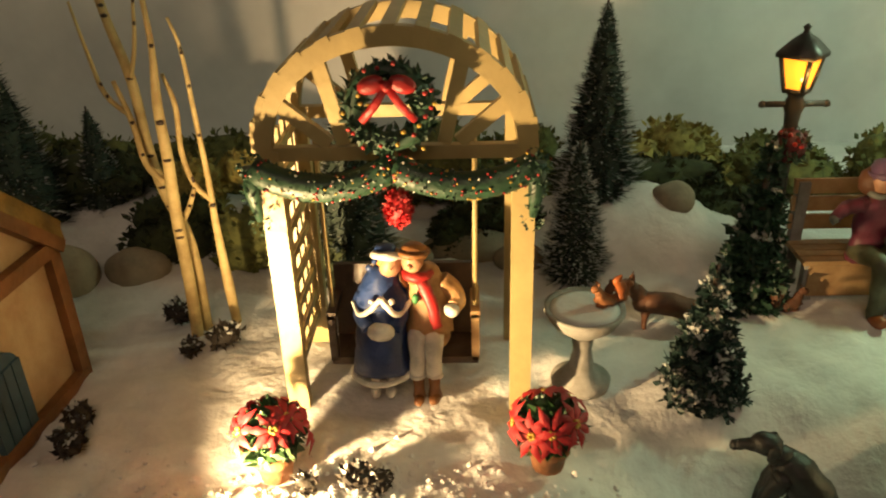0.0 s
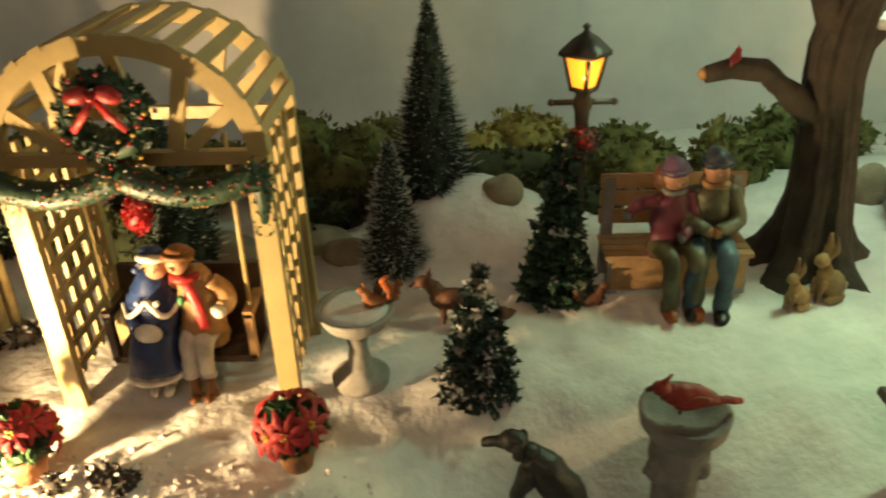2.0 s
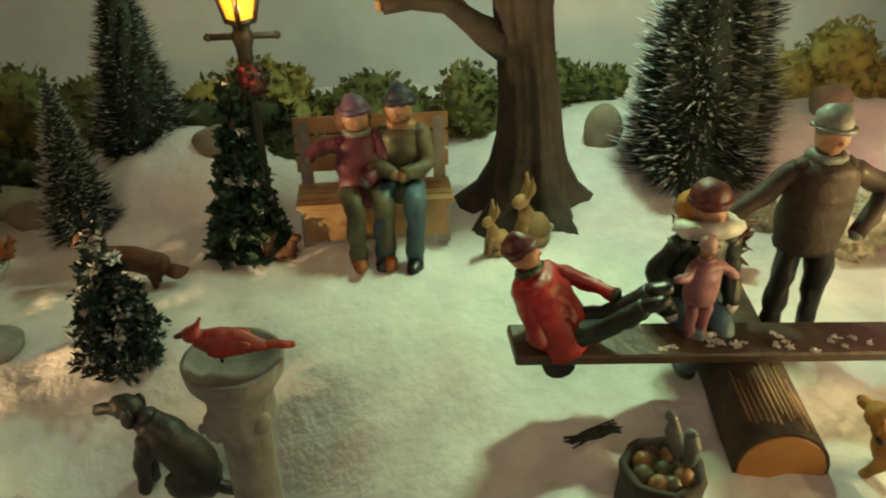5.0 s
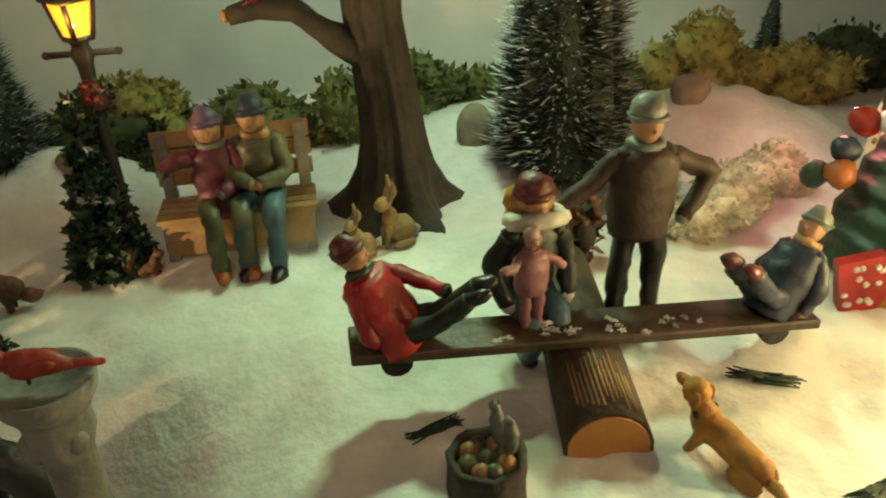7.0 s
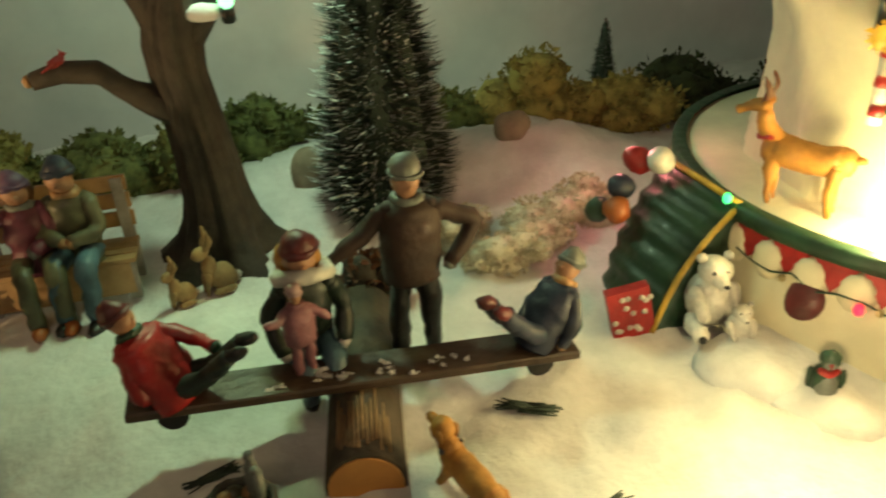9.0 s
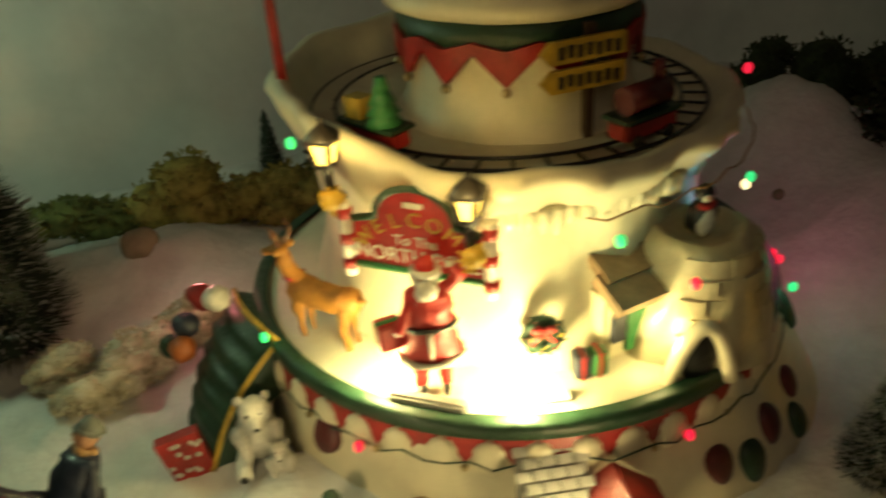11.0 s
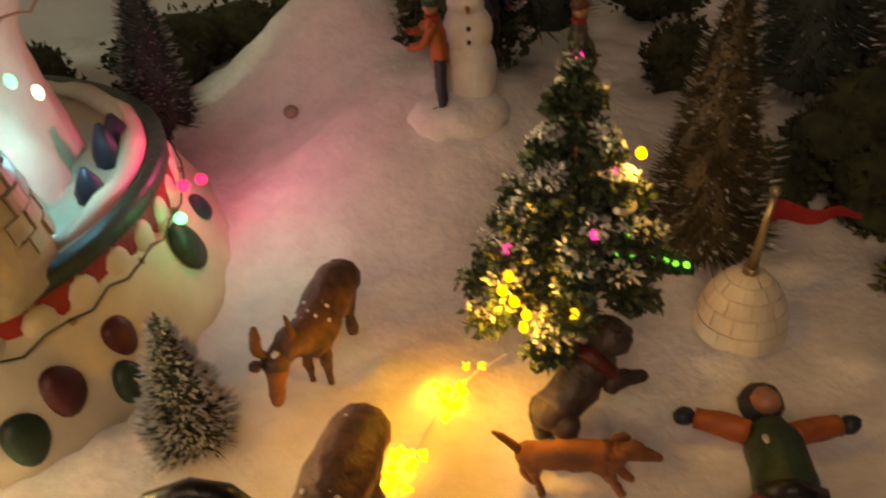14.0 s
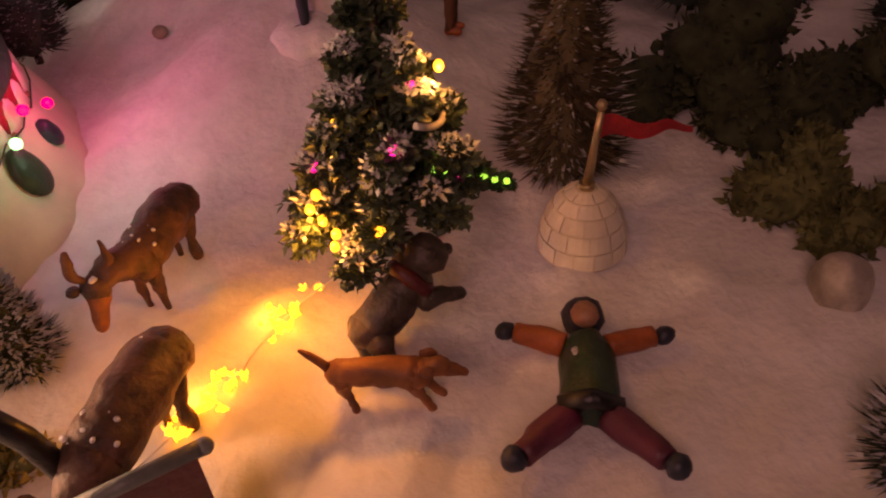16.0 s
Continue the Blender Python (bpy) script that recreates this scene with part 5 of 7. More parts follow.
M_LICHEN = mat("pale_lichen", (0.66, 0.61, 0.5), 0.9, noise_scale=10, second=(0.46, 0.4, 0.28), bump=0.8, bump_scale=30)
for i, (x, y, s) in enumerate([(5.75, 2.72, (0.24, 0.18, 0.2)), (5.98, 2.86, (0.24, 0.17, 0.26)), (6.2, 3.0, (0.22, 0.16, 0.3)), (5.62, 3.0, (0.24, 0.18, 0.24))]):
    bush((x, y, -0.03), s, "pale fluffy lichen clump in the snow", M_LICHEN, n=2600, size=0.024, lumps=11, seed=95 + i, name="lichen_clump", group="lichen clumps")


def sprig(loc, s, seed):
    rng = random.Random(seed)
    bm = bmesh.new()
    for i in range(60):
        a = rng.uniform(-0.5, 0.5) + (0 if rng.random() < 0.5 else math.pi)
        L = s * rng.uniform(0.4, 1.0)
        tube(bm, [(rng.uniform(-0.3, 0.3) * s, rng.uniform(-0.2, 0.2) * s, 0.015), (L * math.cos(a), L * 0.6 * math.sin(a), rng.uniform(0.005, 0.03))], [0.005, 0.002], 4)
    solid("pine_sprig", bm, M_NEEDLE, loc, "dark pine needle sprig lying on the snow", "twig", "pine sprigs", rz=rng.uniform(-30, 30))


for i, (x, y, s) in enumerate([(5.5, 1.78, 0.13), (5.55, 1.28, 0.12), (4.42, 1.78, 0.1)]):
    sprig((x, y, ground_z(x, y)), s, i)

# ---- the round snow tower with its plaza, track and drum ----
CX, CY = 7.64, 2.28
PZ0, DECK = 0.47, 1.24


def at_ring(deg, r, z):
    """A place on the tower, deg from +x."""
    return (CX + r * math.cos(radians(deg)), CY + r * math.sin(radians(deg)), z)


tower = thing("snow_tower", (CX, CY, 0), "glazed white toy snow tower with plaza, track and trim", "toy building")
wobble = lambda a, z: 1 + 0.012 * math.sin(5 * a + 3 * z) + 0.008 * math.sin(13 * a)


def base_r(deg, z):
    """The radius of the base, which spreads more on the far side."""
    side = max(0.0, math.cos(radians(deg - 330)))
    return 1.15 + 0.08 * max(0.0, (0.41 - z) / 0.41) + 0.16 * side * max(0.0, (0.38 - z) / 0.38) ** 1.3


flared = lambda a, z: wobble(a, z) * (1 + 0.13 * max(0.0, math.cos(a - radians(330))) * max(0.0, (0.38 - z) / 0.38) ** 1.3)
bm = bmesh.new()
lathe(bm, [(1.23, -0.05), (1.225, 0.05), (1.21, 0.15), (1.19, 0.25), (1.165, 0.35), (1.15, 0.41), (1.13, 0.46), (0.3, 0.47)], 96, wob=flared)
part("base", bm, M_PLASTER, tower)
bm = bmesh.new()
lathe(bm, [(1.155, 0.41), (1.185, 0.42), (1.185, 0.47), (1.165, 0.485), (1.12, 0.478)], 96, caps=False)
part("rim", bm, DGREEN, tower, "dark green rim band")
for i in range(44):
    a0, a1 = 2 * math.pi * i / 44, 2 * math.pi * (i + 1) / 44
    bm = bmesh.new()
    q = []
    for a, z, r in ((a0, 0.425, 1.176), (a1, 0.425, 1.176), ((a0 + a1) / 2, 0.305, 1.19)):
        q.append((r * math.cos(a), r * math.sin(a), z))
    v = [bm.verts.new(p) for p in q]
    w = [bm.verts.new((p[0] * 0.975, p[1] * 0.975, p[2])) for p in q]
    bm.faces.new(v), bm.faces.new(w[::-1])
    for j in range(3):
        bm.faces.new((v[j], w[j], w[(j + 1) % 3], v[(j + 1) % 3]))
    part("pennant", bm, RED, tower)
    am = a0
    bm = bmesh.new()
    ell(bm, (1.172 * math.cos(am), 1.172 * math.sin(am), 0.325), (0.03, 0.068, 0.085), (0, 0, math.degrees(am)))
    part("scallop", bm, M_PLASTER, tower)
    if i % 2 == 0:
        bm = bmesh.new()
        am = (a0 + a1) / 2
        ell(bm, (1.2 * math.cos(am), 1.2 * math.sin(am), 0.295), (0.016, 0.016, 0.018), sub=1)
        part("bell", bm, M_METAL, tower)
# the cliff wall behind the plaza, ragged with icicles, and the deck above it


def lift(a):
    """How far the parapet stands above its front lip at the angle a."""
    return 0.15 * smooth(-0.15, 0.75, -math.cos(a) * 0.75 + math.sin(a) * 0.65)


CLIFF = [(0.86, 0.45, 0), (0.85, 0.55, 0), (0.815, 0.7, 0), (0.795, 0.85, 0), (0.795, 1.0, 0.1), (0.83, 1.1, 0.4), (0.89, 1.17, 0.7), (0.935, 1.22, 1), (0.94, 1.26, 1), (0.92, 1.285, 1), (0.885, 1.285, 0.95), (0.855, 1.265, 0.6), (0.835, 1.245, 0.1), (0.4, 1.24, 0)]
bm = bmesh.new()
rings, count = [], 120
for r, z, k in CLIFF:
    ring = []
    for i in range(count):
        a = 2 * math.pi * i / count
        lump = 1 + (0.02 * math.sin(11 * a + 6 * z) + 0.016 * math.sin(23 * a + 14 * z) + 0.008 * math.sin(41 * a - 22 * z)) * (1 if z < 1.23 else 0.4)
        q = r * (lump if r > 0.5 else 1) + 0.008 * k * lift(a) / 0.15
        ring.append(bm.verts.new((q * math.cos(a), q * math.sin(a), z + k * lift(a) + (0.008 * math.sin(9 * a) * k))))
    rings.append(ring)
for p, q in zip(rings, rings[1:]):
    for i in range(count):
        bm.faces.new((p[i], p[(i + 1) % count], q[(i + 1) % count], q[i])).smooth = True
bm.faces.new(rings[-1])
part("cliff", bm, M_PLASTER, tower)
for i in range(24):
    a = radians(232 + i * 3.6)
    bm = bmesh.new()
    L, q = RNG.uniform(0.05, 0.11), 0.812 + 0.01 * math.sin(i * 1.7)
    tube(bm, [(q * math.cos(a), q * math.sin(a), 1.12), (q * 0.995 * math.cos(a), q * 0.995 * math.sin(a), 1.06), (q * 0.985 * math.cos(a), q * 0.985 * math.sin(a), 1.1 - L)], [0.03, 0.03, 0.008], 8, fine=3)
    part("icicle", bm, M_PLASTER, tower)
for s in (-1, 1):
    bm = bmesh.new()
    tube(bm, [((0.76 + s * 0.05) * math.cos(2 * math.pi * k / 72), (0.76 + s * 0.05) * math.sin(2 * math.pi * k / 72), DECK + 0.016) for k in range(73)], 0.0075, 6)
    part("rail", bm, BLACK, tower)
for i in range(40):
    bm = bmesh.new()
    box(bm, (0.76, 0, DECK + 0.011), (0.11, 0.013, 0.008))
    part("sleeper", bm, BLACK, tower, r=(0, 0, 9 * i))
DRX, DRY = 0.02, -0.08
bm = bmesh.new()
lathe(bm, [(0.53, 1.23), (0.49, 1.25), (0.46, 1.3), (0.445, 1.4), (0.445, 1.5), (0.455, 1.6), (0.42, 1.7)], 72, (DRX, DRY, 0), wob=wobble)
part("drum", bm, M_PLASTER, tower)
bm = bmesh.new()
lathe(bm, [(0.452, 1.55), (0.472, 1.555), (0.478, 1.655), (0.45, 1.665)], 72, (DRX, DRY, 0), caps=False)
part("drum_trim", bm, DGREEN, tower)
for i in range(13):
    a0, a1 = 2 * math.pi * i / 13, 2 * math.pi * (i + 1) / 13
    am = (a0 + a1) / 2
    bm = bmesh.new()
    q = []
    for j in range(7):
        u = j / 6
        a = a0 + (a1 - a0) * u
        h = 1 - abs(2 * u - 1)
        q.append([(DRX + r * math.cos(a), DRY + r * math.sin(a), z) for r, z in ((0.488, 1.6 - 0.03 * h), (0.484, 1.555 - 0.115 * h), (0.455, 1.555 - 0.115 * h), (0.455, 1.6 - 0.03 * h))])
    q = [[bm.verts.new(p) for p in c] for c in q]
    for b, c in zip(q, q[1:]):
        for k in range(4):
            bm.faces.new((b[k], b[(k + 1) % 4], c[(k + 1) % 4], c[k]))
    part("drum_zigzag", bm, RED, tower)
    bm = bmesh.new()
    ell(bm, (DRX + 0.48 * math.cos(am), DRY + 0.48 * math.sin(am), 1.425), (0.017, 0.017, 0.019), sub=2)
    part("bell", bm, M_METAL, tower)
bm = bmesh.new()
lathe(bm, [(0.4, 1.655), (0.49, 1.665), (0.515, 1.69), (0.51, 1.73), (0.45, 1.79), (0.36, 2.0), (0.26, 2.3), (0.1, 2.6)], 60, (DRX, DRY, 0), wob=wobble)
part("snow_roof", bm, M_PLASTER, tower)
for deg, q, h in ((322, 1.0, 0.13), (338, 0.98, 0.17), (350, 1.0, 0.12)):
    bm = bmesh.new()
    lathe(bm, [(0.05, 0.46), (0.052, 0.49), (0.04, 0.46 + h * 0.6), (0.012, 0.46 + h)], 14, at_ring(deg, q, 0), wob=lambda a, z: 1 + 0.12 * math.sin(5 * a + 40 * z))
    for v in bm.verts:
        v.co -= Vector((CX, CY, 0))
    part("gumdrop_tree", bm, NAVY, tower, "small dark cone tree")
# a low bank of snow along the far edge of the plaza
bm = bmesh.new()
tube(bm, [(1.06 * math.cos(radians(a)), 1.06 * math.sin(radians(a)), 0.47 + 0.012 * math.sin(a * 0.3)) for a in range(302, 420, 6)], [0.02 + 0.035 * math.sin(math.pi * k / 19) for k in range(20)], 10)
part("snow_bank", bm, M_PLASTER, tower)

# gumdrops and holly patches stuck on the base
for deg, z, m, s in [(292, 0.15, MAROON, 0.068), (285, 0.09, DGREEN, 0.068), (303, 0.18, MAROON, 0.058), (326, 0.2, DGREEN, 0.08), (339, 0.2, NAVY, 0.05), (300, 0.06, DGREEN, 0.06), (205, 0.25, MAROON, 0.07), (278, 0.14, MAROON, 0.06)]:
    bm = bmesh.new()
    lathe(bm, [(s * 0.9, -0.02), (s, 0.0), (s * 0.97, 0.014), (s * 0.8, 0.028), (s * 0.5, 0.037), (s * 0.15, 0.04)], 18, wob=lambda a, z: 1 + 0.05 * math.sin(3 * a + deg))
    for q in bm.verts:
        q.co.x *= 1.3
    x, y, _ = at_ring(deg, base_r(deg, z) * 1.005, 0)
    part("gumdrop", bm, m, tower, "glossy gumdrop stuck to the wall", at=(x - CX, y - CY, z), r=(0, 66, deg))

# ramp of pale bricks from the plaza to the ground
ramp = thing("brick_steps", at_ring(247, 1.08, 0), "pale grey brick steps down from the plaza", "steps", rz=247 - 270 + 6)
bm = bmesh.new()
v = [bm.verts.new(p) for p in ((-0.12, 0.05, 0), (0.12, 0.05, 0), (0.12, 0.05, 0.49), (-0.12, 0.05, 0.49), (-0.13, -0.42, 0), (0.13, -0.42, 0), (0.13, -0.42, 0.06), (-0.13, -0.42, 0.06))]
for f in ((0, 1, 2, 3), (4, 5, 6, 7), (0, 1, 5, 4), (3, 2, 6, 7), (0, 3, 7, 4), (1, 2, 6, 5)):
    bm.faces.new([v[i] for i in f])
part("core", bm, M_STONE, ramp)
M_BRICK = mat("pale_brick", (0.6, 0.6, 0.56), 0.6, noise_scale=8, var=0.3, bump=0.3)
sl = math.atan2(0.43, 0.47)
bm0 = bmesh.new()
box(bm0, (0, 0, 0), (0.052, 0.034, 0.022))
bme = mesh_of("brick", bm0, M_BRICK)
for r_ in range(15):
    t = (r_ + 0.5) / 15
    for c_ in range(4):
        b = new("brick", bme)
        b.parent = ramp
        x = -0.09 + 0.06 * c_ + (0.015 if r_ % 2 else -0.015)
        b.matrix_basis = pose(x * D, (0.05 - 0.47 * t) * D, (0.495 - 0.43 * t) * D, math.degrees(sl), 0, 0)

# sign board between candy poles
sign = thing("welcome_sign", (6.95, 1.67, 0.055), "red arched welcome sign between striped candy poles", "sign", rz=-48)
M_SIGN = paint("sign_red", (0.5, 0.015, 0.02), 0.35)
bm = bmesh.new()
top_pts = [(-0.24, 0.86), (0.24, 0.86), (0.24, 1.03)] + [(0.15 * math.cos(radians(t)), 1.05 + 0.12 * math.sin(radians(t))) for t in range(0, 181, 15)] + [(-0.24, 1.03)]
v = [bm.verts.new((x, 0, z)) for x, z in top_pts]
bm.faces.new(v)
g = bmesh.ops.extrude_face_region(bm, geom=bm.faces[:])["geom"]
for x in g:
    if isinstance(x, bmesh.types.BMVert):
        x.co.y += 0.025
part("board", bm, M_SIGN, sign)
bm = bmesh.new()
tube(bm, [(x, 0.0, z) for x, z in top_pts[2:]], 0.014, 6)
part("green_trim", bm, DGREEN, sign)
bm = bmesh.new()
tube(bm, [(-0.25, 0, 0.85), (0.25, 0, 0.85)], 0.014, 6)
part("green_trim", bm, GREEN, sign)
for s in (-1, 1):
    bm = bmesh.new()
    zs = [0.47 + 0.06 * k for k in range(11)]
    tube(bm, [(s * 0.27, 0.0, 0.8), (s * 0.27, 0.0, 1.09)], 0.025, 10)
    pole = part("candy_pole", bm, WHITE, sign)
    for z in (0.81, 0.91, 1.01):
        bm = bmesh.new()
        tube(bm, [(s * 0.27, 0.0, z + 0.02), (s * 0.27 + 0.004, 0.0, z + 0.06)], 0.028, 10)
        part("stripe", bm, RED, pole)


def words(text, size, parent, at, m, r=(90, 0, 0), name="lettering"):
    cu = bpy.data.curves.new(name, "FONT")
    cu.body, cu.size, cu.align_x, cu.extrude = text, size * D, "CENTER", 0.002 * D
    tmp = bpy.data.objects.new(name, cu)
    scene.collection.objects.link(tmp)
    me = bpy.data.meshes.new_from_object(tmp.evaluated_get(bpy.context.evaluated_depsgraph_get()))
    bpy.data.objects.remove(tmp)
    me.materials.clear()
    me.materials.append(m)
    ob = new(name, me)
    ob.parent = parent
    ob.matrix_basis = pose(at[0] * D, at[1] * D, at[2] * D, *r)
    return ob


for i, ch in enumerate("WELCOME"):
    t = radians(17 * (3 - i))
    words(ch, 0.078, sign, (0.225 * math.sin(-t), -0.006, 0.805 + 0.225 * math.cos(t)), YELLOW, r=(90, -math.degrees(t), 0))
words("To The", 0.055, sign, (0, -0.006, 0.955), WHITE)
words("NORTH POLE", 0.078, sign, (0, -0.006, 0.885), WHITE)
bm = bmesh.new()
box(bm, (0, -0.004, 1.11), (0.07, 0.006, 0.02))
part("small_writing", bm, WHITE, sign)

for i, (x, y, z) in enumerate([(6.74, 1.9, 1.22), (7.07, 1.49, 1.1)]):
    la = thing("wall_lantern", (x, y, z), "black lantern with a lit yellow pane and bow", "lantern", "tower lanterns")
    lantern(la, 0.06, 0.035, 0.055, 0.09, led("lantern_yellow_%s" % "ab"[i], (1.0, 0.66, 0.12), 14.0), 4)
    bm = bmesh.new()
    tube(bm, [(0, 0, 0.055), (0, 0.0, -0.04), (0.06, 0.06, -0.1)], [0.02, 0.02, 0.018], 8)
    part("post", bm, BLACK, la)
    bm = bmesh.new()
    ell(bm, (0, -0.02, -0.07), (0.045, 0.035, 0.04))
    leaves(bm, (0, -0.02, -0.07), (0.055, 0.045, 0.05), 40, 0.03)
    part("bow", bm, YELLOW, la)

# red shop with a wreath, cave door and stone turret on the plaza
shop = thing("toy_shop", at_ring(262, 0.86, PZ0), "small white toy shop with a fawn roof", "toy building", rz=262 - 270 + 12)
bm = bmesh.new()
box(bm, (0.16, 0.04, 0.14), (0.27, 0.17, 0.3))
bmesh.ops.bevel(bm, geom=bm.edges[:], offset=0.02, segments=2, affect="EDGES")
part("wall", bm, M_PLASTER, shop)
bm = bmesh.new()
box(bm, (0.16, -0.05, 0.3), (0.3, 0.16, 0.05), (28, 0, 0))
box(bm, (0.16, 0.03, 0.36), (0.26, 0.14, 0.05), (28, 0, 0))
part("roof", bm, paint("fawn_tile", (0.42, 0.27, 0.15), 0.5), shop, "fawn scalloped awning roof")
bm = bmesh.new()
box(bm, (0.16, -0.055, 0.13), (0.1, 0.02, 0.2))
part("door", bm, GREEN, shop)
for x in (0.07, 0.25):
    bm = bmesh.new()
    box(bm, (x, -0.056, 0.15), (0.06, 0.02, 0.12))
    part("window", bm, NAVY, shop)
wreath((7.31, 1.44, 0.65), 0.058, 0.026, "small green wreath with red bow on the wall", rz=-20)
for dg, m in ((255, NAVY), (259, GREEN)):
    bm = bmesh.new()
    box(bm, (0, 0, 0.05), (0.07, 0.06, 0.1))
    bmesh.ops.bevel(bm, geom=bm.edges[:], offset=0.008, segments=1, affect="EDGES")
    box(bm, (0, 0, 0.05), (0.074, 0.015, 0.104), m=1)
    solid("gift_parcel", bm, [m, RED], at_ring(dg + 2, 0.93, PZ0), "small wrapped gift parcel with red ribbon", "gift", "gift parcels", rz=dg)
turret = thing("snow_mound_cave", at_ring(291, 0.92, PZ0 - 0.02), "rounded cream snow mound with an arched cave door", "toy building", rz=22)
bm = bmesh.new()
lathe(bm, [(0.3, 0), (0.29, 0.12), (0.265, 0.25), (0.235, 0.36), (0.2, 0.44), (0.17, 0.47), (0.14, 0.465), (0.12, 0.42), (0.05, 0.4)], 56, wob=lambda a, z: 1 + 0.05 * math.sin(3 * a + 5 * z) + 0.025 * math.sin(7 * a - 12 * z) + 0.012 * math.sin(15 * a + 20 * z))
part("wall", bm, mat("mound_glaze", (0.55, 0.48, 0.32), 0.35, noise_scale=4, var=0.3, bump=0.6, bump_scale=8, coat=0.3), turret)
M_TURRET = mat("turret_block", (0.5, 0.44, 0.3), 0.45, noise_scale=4, var=0.35, bump=0.5, bump_scale=10)
for row in range(5):
    z0, z1, rr = 0.1 + row * 0.07, 0.16 + row * 0.07, (0.288, 0.276, 0.262, 0.245, 0.222)[row]
    for j in range(9):
        a0 = radians(196 + 21 * j + 9 * (row % 2))
        a1 = a0 + radians(18)
        bm = bmesh.new()
        inn, out = [[[bm.verts.new(((k - (0.014 if z == z1 else 0)) * math.cos(a0 + (a1 - a0) * q / 3), (k - (0.014 if z == z1 else 0)) * math.sin(a0 + (a1 - a0) * q / 3), z)) for q in range(4)] for z in (z0, z1)] for k in (rr - 0.03, rr + 0.014 + 0.005 * math.sin(j * 2.3 + row))]
        for q in range(3):
            bm.faces.new((out[0][q], out[0][q + 1], out[1][q + 1], out[1][q]))
            for h in (0, 1):
                bm.faces.new((inn[h][q], inn[h][q + 1], out[h][q + 1], out[h][q]))
        for q in (0, 3):
            bm.faces.new((inn[0][q], inn[1][q], out[1][q], out[0][q]))
        part("stone", bm, M_TURRET, turret)
bm = bmesh.new()
tube(bm, bez((-0.35, -0.1, 0.0), (-0.29, -0.2, 0.5), (-0.18, -0.26, 0.0), 12), 0.03, 10)
part("door_arch", bm, M_PLASTER, turret, "pale rounded door arch")
# Solid black oval paints in the darkness of the cave opening.
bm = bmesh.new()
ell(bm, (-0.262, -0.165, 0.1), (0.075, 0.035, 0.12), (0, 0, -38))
part("doorway_shade", bm, BLACK, turret)

PENG = [("e", 0, (0, 0, 0.55), (0.3, 0.32, 0.5)), ("e", 1, (0.13, 0, 0.5), (0.22, 0.25, 0.42)), ("e", 0, (0.02, 0, 1.15), (0.22, 0.22, 0.22)), ("e", 1, (0.12, 0, 1.1), (0.14, 0.15, 0.14)), ("t", 2, [(0.2, 0, 1.12), (0.38, 0, 1.08)], [0.06, 0.02]), ("e", 0, (0, 0.32, 0.6), (0.1, 0.06, 0.32)), ("e", 0, (0, -0.32, 0.6), (0.1, 0.06, 0.32)), ("t", 2, [(0.16, 0.16, 0.92), (0.25, 0, 0.9), (0.16, -0.16, 0.92)], [0.06, 0.06, 0.06])]
beast("penguin", at_ring(291, 0.92, 0.86), 262, 0.165, "black and white penguin figurine in the turret top", BLACK, PENG, m2=WHITE, m3=RED)
bm = bmesh.new()
box(bm, (0, 0, 0.02), (0.3, 0.05, 0.04))
bmesh.ops.bevel(bm, geom=bm.edges[:], offset=0.01, segments=2, affect="EDGES")
solid("wooden_ledge", bm, [M_STONE], at_ring(226, 1.1, PZ0), "grey brown wooden edging plank on the plaza", "plank", rz=226 - 270)

# figures on the plaza
figure("doll", (6.93, 1.56, 0.47), -22, 0.53, "doll in a red suit trimmed with white fur", BRIGHTRED, BRIGHTRED, BRIGHTRED, BLACK, extra=WHITE, hair=WHITE, long_coat=True, girth=1.4, legspread=0.08, beard=True, arms=[[(0.16, -0.08, 0.66), (0.2, -0.12, 0.58)], [(0.2, 0.0, 0.9), (0.16, -0.02, 1.0)]])
bm = bmesh.new()
box(bm, (0, 0, 0.05), (0.09, 0.08, 0.1))
bmesh.ops.bevel(bm, geom=bm.edges[:], offset=0.008, segments=1, affect="EDGES")
box(bm, (0, 0, 0.05), (0.094, 0.02, 0.104), m=1)
solid("gift_box", bm, [RED, GREEN], (6.8, 1.62, 0.68), "red gift box with green ribbon held up", "gift")
DEER = [("t", 0, [(-0.8, 0, 1.15), (-0.2, 0, 1.1), (0.5, 0, 1.15)], [0.3, 0.32, 0.32]), ("t", 0, [(0.45, 0, 1.2), (0.75, 0, 1.6), (0.85, 0, 1.9)], [0.26, 0.18, 0.15]), ("e", 0, (0.95, 0, 2.0), (0.25, 0.15, 0.16)), ("t", 0, [(1.05, 0, 1.97), (1.32, 0, 1.85)], [0.13, 0.08]), ("t", 1, [(0.55, 0.24, 1.45), (0.85, 0.0, 1.35), (0.55, -0.24, 1.45)], [0.06, 0.06, 0.06])] + [("t", 0, [(x, y, 1.1), (x + 0.05, y, 0.55), (x, y, 0.02)], [0.17, 0.09, 0.07]) for x in (-0.75, 0.45) for y in (-0.16, 0.16)] + [("t", 2, [(0.85, y * 0.4, 2.1), (0.75, y, 2.4), (0.85, y * 1.3, 2.65)], [0.05, 0.045, 0.02]) for y in (-0.2, 0.2)] + [("e", 0, (0.8, y, 2.08), (0.08, 0.14, 0.07)) for y in (-0.2, 0.2)] + [("e", 0, (-1.1, 0, 1.25), (0.14, 0.08, 0.1))]
beast("reindeer", (6.68, 2.08, 0.465), 125, 0.185, "golden reindeer figurine with red collar on the plaza", GOLD, DEER, m2=RED, m3=BROWN)

